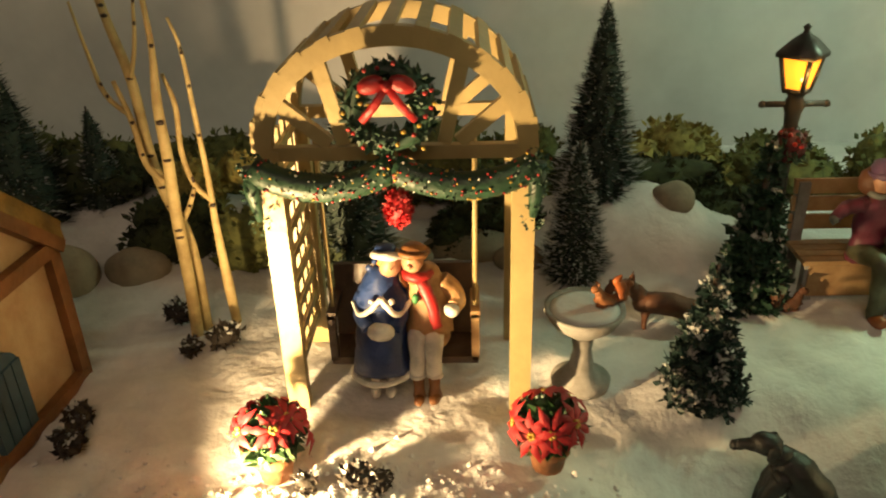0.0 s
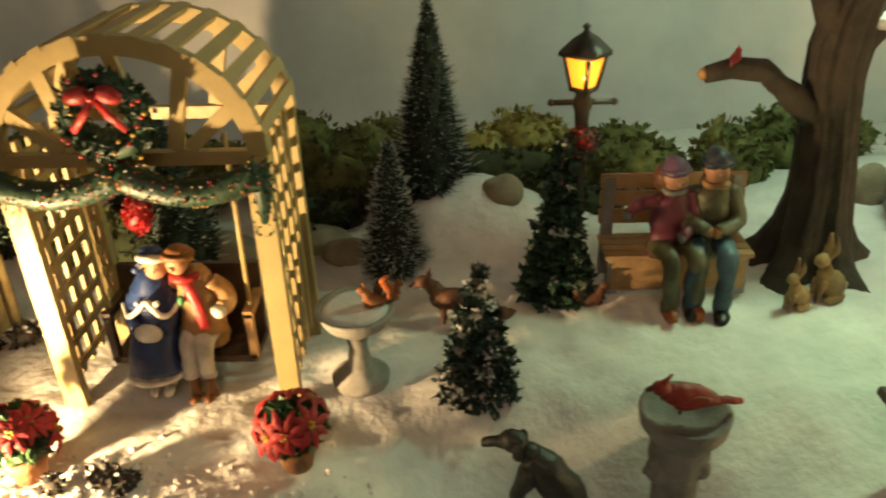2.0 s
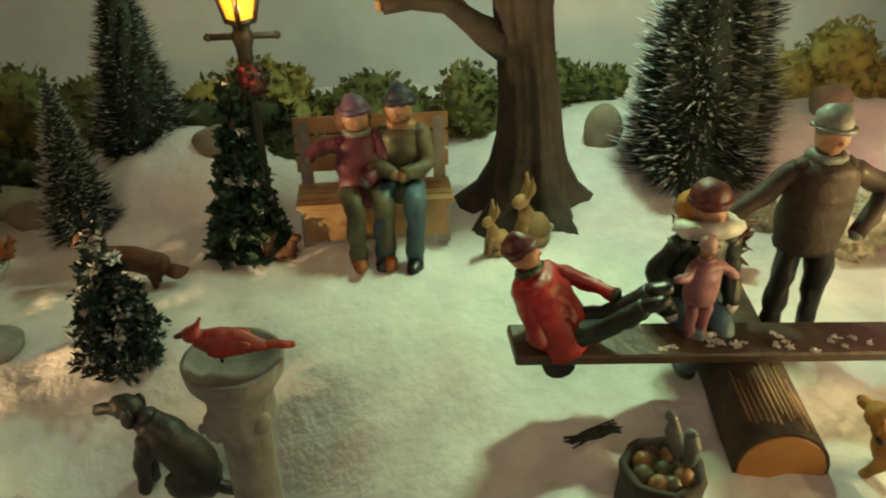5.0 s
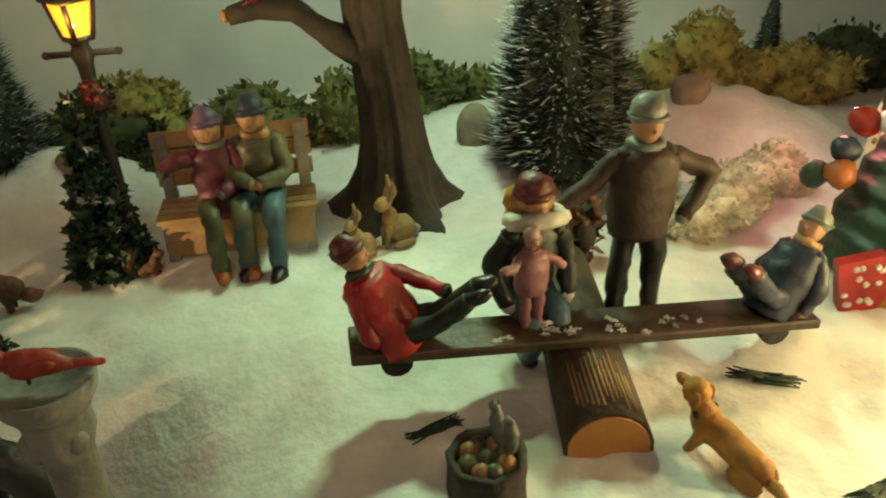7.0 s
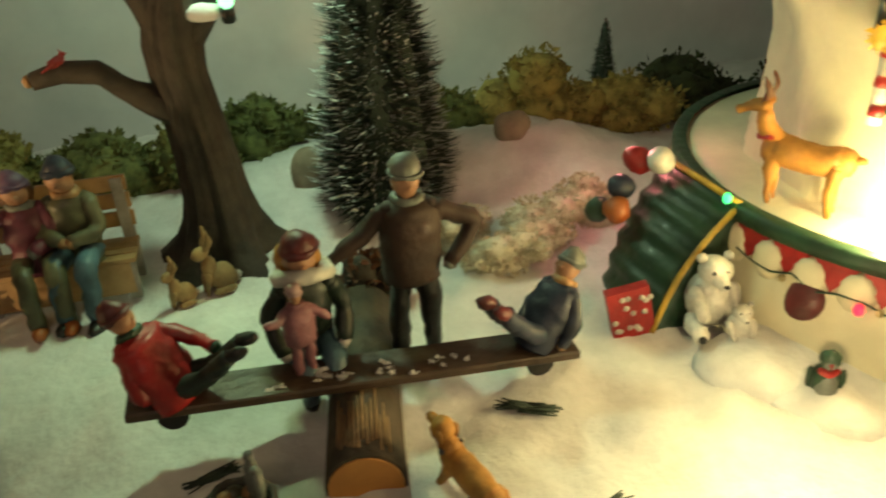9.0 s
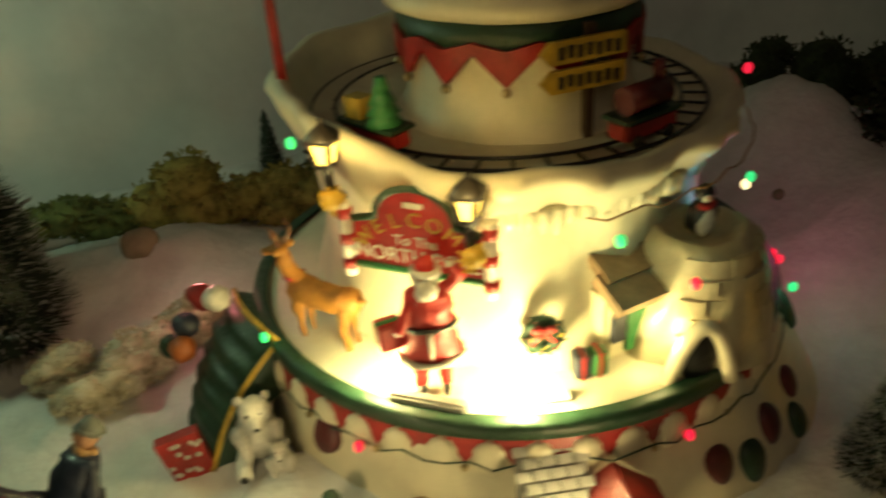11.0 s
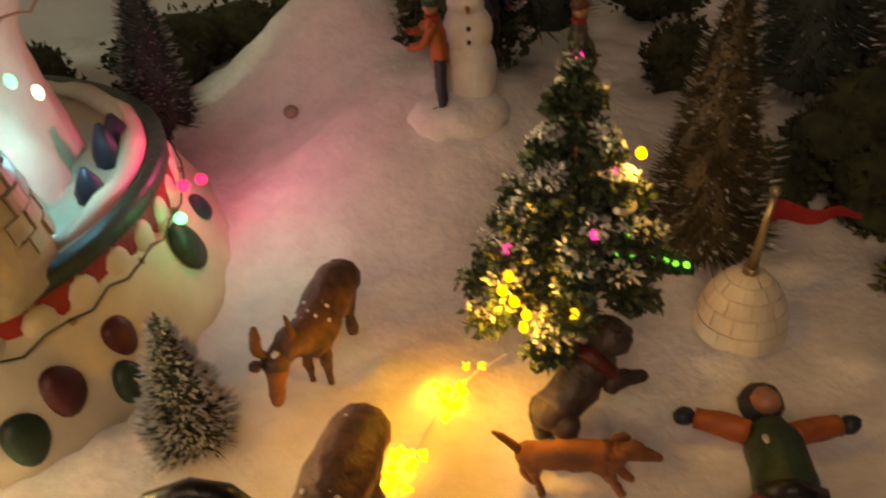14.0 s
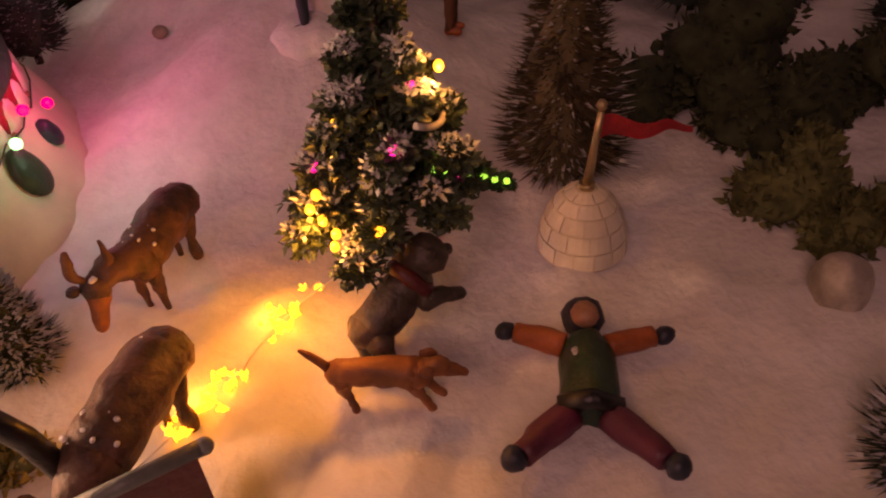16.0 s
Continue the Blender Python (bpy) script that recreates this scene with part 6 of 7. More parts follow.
# track cars and wooden signs on the deck
for deg, lab in ((203, "red toy rail car carrying a small green tree"), (281, "red toy locomotive on the deck track")):
    car = thing("rail_car", at_ring(deg, 0.74, DECK + 0.02), lab, "toy train", "toy train", rz=deg - 270)
    bm = bmesh.new()
    box(bm, (0, 0, 0.055), (0.26, 0.1, 0.07))
    bmesh.ops.bevel(bm, geom=bm.edges[:], offset=0.012, segments=2, affect="EDGES")
    part("body", bm, RED, car)
    bm = bmesh.new()
    box(bm, (0, 0, 0.095), (0.28, 0.12, 0.015))
    part("edge", bm, DGREEN, car)
    bm = bmesh.new()
    if deg < 250:
        for k in range(4):
            lathe(bm, [(0.07 - 0.013 * k, 0.1 + 0.036 * k), (0.02, 0.16 + 0.036 * k)], 12, (0.05, 0, 0), wob=lambda a, z: 1 + 0.18 * math.sin(6 * a + k))
        part("cargo_tree", bm, GREEN, car)
        bm = bmesh.new()
        box(bm, (-0.075, 0, 0.14), (0.08, 0.07, 0.08))
        part("parcel", bm, YELLOW, car)
    else:
        tube(bm, [(-0.1, 0, 0.15), (0.1, 0, 0.15)], 0.05, 12)
        tube(bm, [(0.07, 0, 0.18), (0.07, 0, 0.26)], 0.02, 8)
        part("boiler", bm, MAROON, car)
    for x in (-0.08, 0.08):
        for y in (-0.055, 0.055):
            bm = bmesh.new()
            tube(bm, [(x, y - 0.006, 0.02), (x, y + 0.006, 0.02)], 0.022, 10)
            part("wheel", bm, BLACK, car)
post = thing("signpost", (7.575, 1.71, DECK), "two yellow wooden arrow signs on a post", "sign", rz=-6)
bm = bmesh.new()
box(bm, (0.08, 0, 0.2), (0.035, 0.03, 0.42))
part("post", bm, M_DARKWOOD, post)
for z, s in ((0.33, 1), (0.23, -1)):
    bm = bmesh.new()
    v = [bm.verts.new(p) for p in ((-0.08, 0, z - 0.04), (0.2, 0, z - 0.03), (0.2, 0, z + 0.045), (-0.08, 0, z + 0.04), (-0.12, 0, z))]
    bm.faces.new((v[0], v[1], v[2], v[3], v[4]))
    g = bmesh.ops.extrude_face_region(bm, geom=bm.faces[:])["geom"]
    for x in g:
        if isinstance(x, bmesh.types.BMVert):
            x.co.y -= 0.02
    bd = part("board", bm, YELLOW, post, at=(0, -0.02, 0))
    for k in range(7):
        bm = bmesh.new()
        box(bm, (-0.045 + 0.035 * k, -0.024, z + 0.004 * (k % 2)), (0.018, 0.006, 0.042))
        part("writing_bar", bm, BLACK, bd)
bm = bmesh.new()
tube(bm, [(0, 0, 0), (0, 0, 0.35), (0.03, 0, 0.45), (0.1, 0, 0.42)], 0.02, 8)
solid("candy_cane", bm, RED, at_ring(170, 0.9, DECK + 0.15), "tall red candy cane on the deck edge", "ornament", rz=20)

# snow mound, bears, penguin and sack beside the base
BEAR = [("e", 0, (0, 0, 0.6), (0.5, 0.5, 0.65)), ("e", 0, (0.12, 0, 1.35), (0.36, 0.36, 0.32)), ("t", 0, [(0.35, 0, 1.3), (0.58, 0, 1.24)], [0.17, 0.13]), ("e", 2, (0.7, 0, 1.27), (0.06, 0.07, 0.05)), ("e", 0, (0.05, 0.28, 1.62), (0.1, 0.1, 0.1)), ("e", 0, (0.05, -0.28, 1.62), (0.1, 0.1, 0.1)), ("t", 0, [(0.25, 0.38, 0.9), (0.55, 0.3, 0.5)], [0.18, 0.13]), ("t", 0, [(0.25, -0.38, 0.9), (0.55, -0.3, 0.5)], [0.18, 0.13]),
        ("t", 0, [(0.2, 0.35, 0.2), (0.75, 0.45, 0.18)], [0.22, 0.17]), ("t", 0, [(0.2, -0.35, 0.2), (0.75, -0.45, 0.18)], [0.22, 0.17]), ("e", 2, (0.93, 0.45, 0.2), (0.05, 0.1, 0.1)), ("e", 2, (0.93, -0.45, 0.2), (0.05, 0.1, 0.1)), ("e", 2, (0.4, 0.14, 1.45), (0.035, 0.035, 0.035)), ("e", 2, (0.4, -0.14, 1.45), (0.035, 0.035, 0.035))]
beast("polar_bear", (6.33, 2.02, 0.04), 262, 0.185, "white sitting polar bear figurine beside the tower", WHITE, BEAR)
beast("polar_bear", (6.38, 1.88, 0.03), 255, 0.105, "small white polar bear cub figurine in the snow", WHITE, BEAR)
beast("penguin", (6.48, 1.52, 0.0), 240, 0.16, "dark green penguin figurine with a red scarf", DGREEN, PENG, m2=GREY, m3=RED)
beast("fox", (6.72, 1.36, 0.0), 200, 0.15, "tan fox figurine beside the tower base", TAN, FOX, m2=RUST, m3=TAN)
sack = thing("gift_sack", (6.3, 2.25, 0), "large striped dark green gift sack leaning on the tower", "sack")
lowp, lowq, topp, topq = Vector((-0.17, -0.19, 0.0)), Vector((-0.2, 0.22, 0.0)), Vector((0.2, -0.12, 0.47)), Vector((0.12, 0.32, 0.5))
bm = bmesh.new()
rows = []
for i in range(25):
    u = i / 24
    swell = 0.05 * math.sin(math.pi * u) + 0.012 * math.sin(u * 6 * 2 * math.pi)
    row = []
    for j in range(11):
        w = j / 10
        p = (lowp.lerp(topp, u)).lerp(lowq.lerp(topq, u), w)
        row.append(bm.verts.new(p + Vector((-0.75, 0, 0.6)) * (swell + 0.05 * math.sin(math.pi * w))))
    rows.append(row)
for a, b in zip(rows, rows[1:]):
    for j in range(10):
        f = bm.faces.new((a[j], a[j + 1], b[j + 1], b[j]))
        f.smooth = True
e = bmesh.ops.extrude_face_region(bm, geom=bm.faces[:])["geom"]
for x in e:
    if isinstance(x, bmesh.types.BMVert):
        x.co += Vector((0.13, 0, -0.07))
part("cloth", bm, DGREEN, sack, "ribbed dark green cloth")
for p, q in ((lowp, topp), (topp, topq)):
    bm = bmesh.new()
    tube(bm, [p.lerp(q, k / 8) + Vector((-0.75, 0, 0.6)) * (0.05 * math.sin(math.pi * k / 8) + 0.01) for k in range(9)], 0.013, 6)
    part("cord", bm, YELLOW, sack, "gold cord edging")
for i, (x, y, z, m) in enumerate([(-0.12, 0.26, 0.44, NAVY), (-0.03, 0.3, 0.53, RED), (-0.16, 0.2, 0.36, ORANGE), (0.02, 0.2, 0.56, WHITE), (-0.2, 0.3, 0.33, DGREEN)]):
    bm = bmesh.new()
    ell(bm, (x, y, z), (0.065, 0.06, 0.055), (20 * i, 30, 0))
    folds(bm, 0.015, 14)
    part("toy", bm, m, sack)
bm = bmesh.new()
box(bm, (0, 0, 0.1), (0.17, 0.05, 0.22), (0, -12, 0))
for i in range(14):
    ell(bm, (RNG.uniform(-0.07, 0.07), -0.027, RNG.uniform(0.02, 0.19)), (0.014, 0.006, 0.014), m=1, sub=1)
solid("gift_bag", bm, [RED, WHITE], (6.04, 2.1, 0.0), "red paper gift bag with white dots", "gift", rz=-10)
box_house = thing("lit_mailbox", (7.34, 0.98, 0.0), "small red and yellow toy house lit from within", "toy building", rz=-15)
bm = bmesh.new()
box(bm, (0, 0, 0.1), (0.2, 0.14, 0.2))
part("wall", bm, YELLOW, box_house)
bm = bmesh.new()
for s in (-1, 1):
    box(bm, (s * 0.075, 0, 0.25), (0.2, 0.2, 0.03), (0, s * 38, 0))
part("roof", bm, RED, box_house)
bm = bmesh.new()
box(bm, (0, -0.075, 0.12), (0.1, 0.01, 0.1))
part("window", bm, L_WARM, box_house, "bright lit window")
for i, (x, y, s) in enumerate([(6.45, 1.75, (0.3, 0.22, 0.09)), (6.6, 1.5, (0.3, 0.2, 0.07))]):
    bm = bmesh.new()
    v = ell(bm, (0, 0, 0), s, sub=3)
    for q in v:
        q.co += q.normal * 0.03 * noise.noise(q.co * 9)
    solid("snow_mound", bm, M_SNOW, (x, y, 0.0), "soft mound of white artificial snow", "snow", "snow mounds")

# coloured lights strung round the tower
cord = thing("light_string", (CX, CY, 0), "string of coloured lights round the tower", "string lights")
bm = bmesh.new()
tube(bm, [((base_r(a, 0.31) + 0.03) * math.cos(radians(a)), (base_r(a, 0.31) + 0.03) * math.sin(radians(a)), 0.31 + 0.02 * math.sin(a * 0.6)) for a in range(190, 372, 4)], 0.004, 5)
part("wire", bm, DGREEN, cord)
bm = bmesh.new()
tube(bm, [(0.99 * math.cos(radians(a)), 0.99 * math.sin(radians(a)), 1.14 + 0.015 * math.sin(a * 0.5)) for a in range(256, 362, 4)], 0.004, 5)
part("wire", bm, TAN, cord)
for deg, r, z, m in [(186, 1.2, 0.5, L_GREEN), (214, 1.225, 0.3, L_RED), (272, 1.225, 0.32, L_RED), (325, 1.27, 0.34, L_GREEN), (340, 1.29, 0.32, L_RED), (333, 1.25, 0.38, L_RED), (312, 1.0, 0.98, L_GREEN), (318, 0.99, 0.9, L_WARM), (190, 0.98, 1.3, L_GREEN), (333, 0.99, 1.3, L_RED), (262, 1.02, 1.06, L_GREEN), (276, 1.1, 0.86, L_RED)]:
    bm = bmesh.new()
    ell(bm, (r * math.cos(radians(deg)), r * math.sin(radians(deg)), z), (0.024 if 320 < deg < 345 and z < 0.5 else 0.017, 0.02, 0.024), sub=2)
    part("bulb", bm, m, cord)

# ---- deer, fir and dolls on the last stretch ----
brush_tree((8.41, 0.82, 0), 0.5, 0.135, "small frosted bottle brush tree beside the tower", 2600, 0.75, seed=31)
brush_tree((8.98, 2.9, 0.1), 1.0, 0.2, "frosted dark green bottle brush tree behind the tower", 3000, 0.4, seed=32)
brush_tree((10.45, 0.6, 0), 1.15, 0.27, "brown green bottle brush tree behind the igloo", 6500, 0.15, seed=33, m=mat("brown_needles", (0.1, 0.085, 0.045), 0.75, noise_scale=10, var=0.5))
brush_tree((10.25, -1.05, 0), 0.45, 0.2, FROSTED, 2400, 0.5, seed=34)
brush_tree((11.9, 1.2, 0.1), 1.5, 0.4, DARKTREE, 4600, 0.15, seed=35)
brush_tree((12.3, 0.1, 0.1), 1.4, 0.4, DARKTREE, 4200, 0.15, seed=36)
brush_tree((11.2, 2.6, 0.2), 1.6, 0.4, DARKTREE, 4600, 0.12, seed=37)
for i, (x, y, s, m) in enumerate([(10.95, 0.75, (0.4, 0.3, 0.3), M_MOSSD), (10.95, -0.1, (0.3, 0.25, 0.28), M_MOSS), (10.85, -0.38, (0.25, 0.2, 0.22), M_MOSS), (11.3, 0.2, (0.4, 0.4, 0.35), M_MOSSD), (11.5, 1.7, (0.5, 0.3, 0.4), M_MOSSD), (11.2, -0.5, (0.35, 0.3, 0.3), M_MOSS), (9.6, 3.9, (0.7, 0.35, 0.5), M_MOSSD), (10.6, 3.9, (0.7, 0.35, 0.6), M_MOSSD), (9.1, 3.6, (0.4, 0.3, 0.4), M_MOSSD), (11.4, 3.6, (0.6, 0.35, 0.6), M_MOSSD), (12.2, 2.6, (0.5, 0.5, 0.6), M_MOSSD), (12.6, 1.2, (0.5, 0.5, 0.5), M_MOSSD), (11.9, -0.7, (0.5, 0.4, 0.4), M_MOSSD), (11.3, -1.3, (0.5, 0.4, 0.35), M_MOSSD), (11.6, 0.75, (0.5, 0.4, 0.45), M_MOSSD), (11.8, 0.1, (0.5, 0.4, 0.4), M_MOSSD)]):
    bush((x, y, ground_z(x, y) - 0.04), s, "dark moss bush in the snow at the edge", m, n=700, size=0.05, lumps=6, seed=120 + i)
boulder((10.62, -0.52, -0.02), (0.1, 0.09, 0.12), "pale smooth boulder half sunk in snow", paint("pale_rock", (0.62, 0.56, 0.48), 0.8), 9)

GRAZE = [("t", 0, [(-0.98, 0, 1.18), (-0.3, 0, 1.2), (0.45, 0, 1.12)], [0.36, 0.42, 0.36]), ("t", 0, [(0.4, 0, 1.12), (0.85, 0, 0.9), (1.1, 0, 0.6)], [0.34, 0.28, 0.24]), ("e", 0, (1.18, 0, 0.52), (0.26, 0.25, 0.28)), ("t", 1, [(1.22, 0, 0.42), (1.36, 0, 0.14)], [0.19, 0.13]), ("e", 2, (1.37, 0, 0.12), (0.06, 0.07, 0.05))] + [("t", 0, [(x, y, 1.1), (x + 0.04, y, 0.55), (x, y, 0.0)], [0.17, 0.085, 0.07]) for x in (-0.85, 0.38) for y in (-0.16, 0.16)] + [("t", 2, [(1.1, y * 0.7, 0.7), (1.0, y * 1.3, 1.0), (1.12, y * 1.5, 1.4)], [0.09, 0.115, 0.07]) for y in (-0.17, 0.17)] + [("e", 0, (1.08, y, 0.66), (0.06, 0.15, 0.07)) for y in (-0.24, 0.24)] + [("e", 1, (-1.22, 0, 1.2), (0.12, 0.08, 0.14))]
frng = random.Random(61)
FLECK = []
for _ in range(18):
    x, w = frng.uniform(-1.0, 0.6), frng.uniform(-0.95, 0.95)
    FLECK.append(("e", 3, (x, 0.37 * math.sin(w), 1.15 + 0.385 * math.cos(w)), (frng.uniform(0.012, 0.045), frng.uniform(0.01, 0.035), 0.018)))
GRAZE = GRAZE + FLECK
DEERM = mat("speckled_deer", (0.13, 0.06, 0.03), 0.6, noise_scale=9, second=(0.03, 0.014, 0.009), bump=0.8, bump_scale=22)
STAND = [q for q in GRAZE if not (q[0] == "t" and q[2][0][0] > 0.39 or q[0] == "e" and q[1] != 3 and q[2][0] > 1.0)]
STAND += [("t", 0, [(0.4, 0, 1.15), (0.85, -0.12, 1.3), (1.12, -0.24, 1.25)], [0.36, 0.27, 0.21]), ("e", 0, (1.18, -0.27, 1.18), (0.22, 0.22, 0.25)), ("t", 1, [(1.22, -0.26, 1.08), (1.4, -0.26, 0.6)], [0.18, 0.12]), ("e", 2, (1.44, -0.26, 0.56), (0.06, 0.07, 0.05)), ("e", 3, (1.22, -0.24, 1.38), (0.11, 0.09, 0.06))]
for q in (-1, 1):
    STAND += [("t", 2, [(1.16 - 0.09 * q, -0.27 + 0.09 * q, 1.35), (1.16 - 0.19 * q, -0.27 + 0.19 * q, 1.55), (1.16 - 0.17 * q, -0.27 + 0.17 * q, 1.9)], [0.06, 0.085, 0.05]), ("e", 0, (1.16 - 0.25 * q, -0.27 + 0.25 * q, 1.26), (0.1, 0.1, 0.07))]
beast("deer", (8.905, 0.87, -0.02), 225, 0.205, "brown deer figurine with snow on its back", DEERM, STAND, m2=RUST, m3=BROWN)
beast("deer", (8.58, 0.14, 0), 222, 0.23, "brown grazing deer figurine beside amber lights", DEERM, GRAZE, m2=RUST, m3=BROWN)
M_XMAS = mat("flocked_green_leaf", (0.05, 0.085, 0.045), 0.6, noise_scale=12, second=(0.02, 0.04, 0.02))
xm, spots = fir("christmas_tree", (9.53, 0.36, 0.0), 1.15, 0.28, "snow-flocked green christmas tree with coloured lights", tiers=8, seed=12, n=360, size=0.034, snow=0.75, flock=60, m=M_XMAS, z0=0.36, arms=6.5, bare=(226, 318, 0.47))
rng = random.Random(4)
for i, c in enumerate(spots[::3]):
    bm = bmesh.new()
    ell(bm, (0, 0, 0), (0.018,) * 3, sub=1)
    part("light", bm, (L_AMBER, L_PINK, L_GRN, M_METAL, L_PINK, L_GRN, WHITE)[i % 7], xm, at=c * 1.04 + Vector((0, 0, -0.005)))
for k in range(2, 5):
    z, r = 0.36 + 0.15 * k, 0.255 - 0.045 * k
    bm = bmesh.new()
    a0 = 200 + 35 * k
    tube(bm, [(r * math.cos(radians(a0 + q)), r * math.sin(radians(a0 + q)), z + 0.05 * (q / 60 - 1) ** 2) for q in range(0, 121, 8)], 0.011, 6)
    part("bead_garland", bm, WHITE, xm)
for x, y, z in ((-0.26, -0.06, 0.46), (-0.24, -0.09, 0.42), (-0.28, -0.03, 0.49), (-0.25, -0.09, 0.38), (-0.25, -0.02, 0.52), (0.1, -0.14, 0.84)):
    bm = bmesh.new()
    ell(bm, (0, 0, 0), (0.014, 0.014, 0.018), sub=2)
    part("light", bm, L_AMBER, xm, "bright amber light", at=(x, y, z))
# one long bough reaches out past the bear, with small green lights along it
reach = [(0.1, -0.07, 0.47), (0.2, -0.13, 0.43), (0.3, -0.17, 0.4)]
bm = bmesh.new()
tube(bm, reach, [0.012, 0.008, 0.005], 5)
for i in range(9):
    c = Vector(reach[0]).lerp(Vector(reach[2]), i / 8)
    leaves(bm, c, (0.035, 0.035, 0.025), 70, 0.03, rng=rng)
bough = part("bough", bm, M_LEAF, xm)
for i in range(7):
    c = Vector(reach[0]).lerp(Vector(reach[2]), i / 6)
    bm = bmesh.new()
    ell(bm, (0, 0, 0), (0.012,) * 3, sub=1)
    part("light", bm, L_GRN, bough, "small green light", at=c + Vector((rng.uniform(-0.02, 0.02), -0.03, 0.03)))
bm = bmesh.new()
leaves(bm, (0, 0, 0), (0.03, 0.03, 0.03), 16, 0.05)
part("star", bm, WHITE, xm, at=(-0.02, 0.02, 1.06))

GRIZ = [("t", 0, [(-0.42, 0, 0.8), (0.0, 0, 1.0), (0.48, 0, 1.28)], [0.3, 0.36, 0.3]), ("e", 0, (0.72, 0, 1.55), (0.34, 0.32, 0.3)), ("t", 0, [(0.9, 0, 1.5), (1.12, 0, 1.42)], [0.16, 0.1]), ("e", 0, (0.6, 0.26, 1.78), (0.1, 0.06, 0.1)), ("e", 0, (0.6, -0.26, 1.78), (0.1, 0.06, 0.1)), ("t", 1, [(0.4, 0.34, 1.3), (0.62, 0, 1.15), (0.4, -0.34, 1.3), (0.2, 0, 1.6), (0.4, 0.34, 1.3)], [0.1, 0.1, 0.1, 0.1, 0.1]), ("t", 0, [(0.4, 0.35, 1.1), (0.85, 0.5, 0.85)], [0.16, 0.12]), ("t", 0, [(0.4, -0.35, 1.1), (0.9, -0.45, 1.0)], [0.16, 0.12]), ("t", 0, [(-0.4, 0.22, 0.7), (-0.35, 0.26, 0.05)], [0.2, 0.13]), ("t", 0, [(-0.4, -0.22, 0.7), (-0.3, -0.26, 0.05)], [0.22, 0.14]), ("e", 2, (-0.22, 0.26, 0.06), (0.24, 0.12, 0.07)), ("e", 2, (-0.18, -0.26, 0.06), (0.24, 0.12, 0.07))]
beast("bear", (9.36, 0.14, 0.0), 5, 0.2, "grey brown bear figurine with a red scarf", mat("grizzled_fur", (0.1, 0.075, 0.055), 0.5, noise_scale=8, second=(0.03, 0.022, 0.018), bump=0.7, bump_scale=20), GRIZ, m2=MAROON)
RUN = [("t", 0, [(-0.8, 0, 0.88), (-0.2, 0, 0.92), (0.5, 0, 0.84)], [0.27, 0.25, 0.31]), ("t", 0, [(0.4, 0, 0.85), (0.75, 0, 1.0)], [0.22, 0.18]), ("e", 0, (0.9, 0, 1.05), (0.25, 0.19, 0.19)), ("t", 0, [(1.0, 0, 1.0), (1.35, 0, 0.88)], [0.14, 0.1]), ("e", 0, (0.75, 0.2, 1.12), (0.17, 0.06, 0.13)), ("e", 0, (0.75, -0.2, 1.12), (0.17, 0.06, 0.13)), ("t", 0, [(-1.0, 0, 1.0), (-1.25, 0, 1.25), (-1.42, 0, 1.4)], [0.1, 0.08, 0.05]),
       ("t", 0, [(-0.75, 0.14, 0.8), (-0.9, 0.14, 0.45), (-0.75, 0.14, 0.03)], [0.18, 0.1, 0.08]), ("t", 0, [(-0.75, -0.14, 0.8), (-0.7, -0.14, 0.45), (-0.6, -0.14, 0.03)], [0.18, 0.1, 0.08]), ("t", 0, [(0.45, 0.14, 0.75), (0.75, 0.14, 0.4), (0.95, 0.14, 0.15)], [0.16, 0.09, 0.08]), ("t", 0, [(0.45, -0.14, 0.75), (0.65, -0.14, 0.35), (0.8, -0.14, 0.03)], [0.16, 0.09, 0.08])]
beast("dog", (9.24, -0.02, 0.0), -38, 0.16, "rust brown running dog figurine in the snow", RUST, RUN)

# igloo with a pole and flag
igloo = thing("igloo", (10.16, 0.17, 0), "white block igloo with a flagpole", "igloo", rz=10)
igloo.scale = (0.92, 0.92, 0.92)
bm = bmesh.new()
lathe(bm, [(0.165 * math.cos(radians(t)), 0.27 * math.sin(radians(t))) for t in range(0, 86, 7)], 36)
part("dome", bm, M_PLASTER, igloo)
M_BLOCK = mat("igloo_block", (0.72, 0.68, 0.55), 0.6, noise_scale=6, var=0.15, bump=0.3, bump_scale=14)
for row in range(5):
    t0, t1 = radians(2 + row * 15), radians(15.5 + row * 15)
    count = 14 - 2 * row
    for j in range(count):
        a0, a1 = 2 * math.pi * (j + 0.5 * (row % 2) + 0.03) / count, 2 * math.pi * (j + 0.5 * (row % 2) + 0.97) / count
        bm = bmesh.new()
        ring = []
        for k in (0.1675, 0.171):
            for t in (t0, t1):
                for q in range(4):
                    a = a0 + (a1 - a0) * q / 3
                    ring.append(bm.verts.new((k * math.cos(t) * math.cos(a), k * math.cos(t) * math.sin(a), k * 1.62 * math.sin(t))))
        o = ring[8:]
        for q in range(3):
            bm.faces.new((o[q], o[q + 1], o[q + 5], o[q + 4]))
            bm.faces.new((ring[q], ring[q + 1], o[q + 1], o[q]))
            bm.faces.new((ring[q + 4], ring[q + 5], o[q + 5], o[q + 4]))
        for q in (0, 3):
            bm.faces.new((ring[q], ring[q + 4], o[q + 4], o[q]))
        part("block", bm, M_BLOCK, igloo)
bm = bmesh.new()
tube(bm, [(0, 0, 0.26), (0.02, -0.005, 0.43), (0.035, -0.01, 0.57)], [0.02, 0.014, 0.012], 10)
ell(bm, (0.037, -0.01, 0.59), (0.02, 0.02, 0.022))
tube(bm, [(0, 0, 0.26), (0, 0, 0.29)], 0.03, 10)
part("pole", bm, M_METAL, igloo, "brass pole with a round knob")
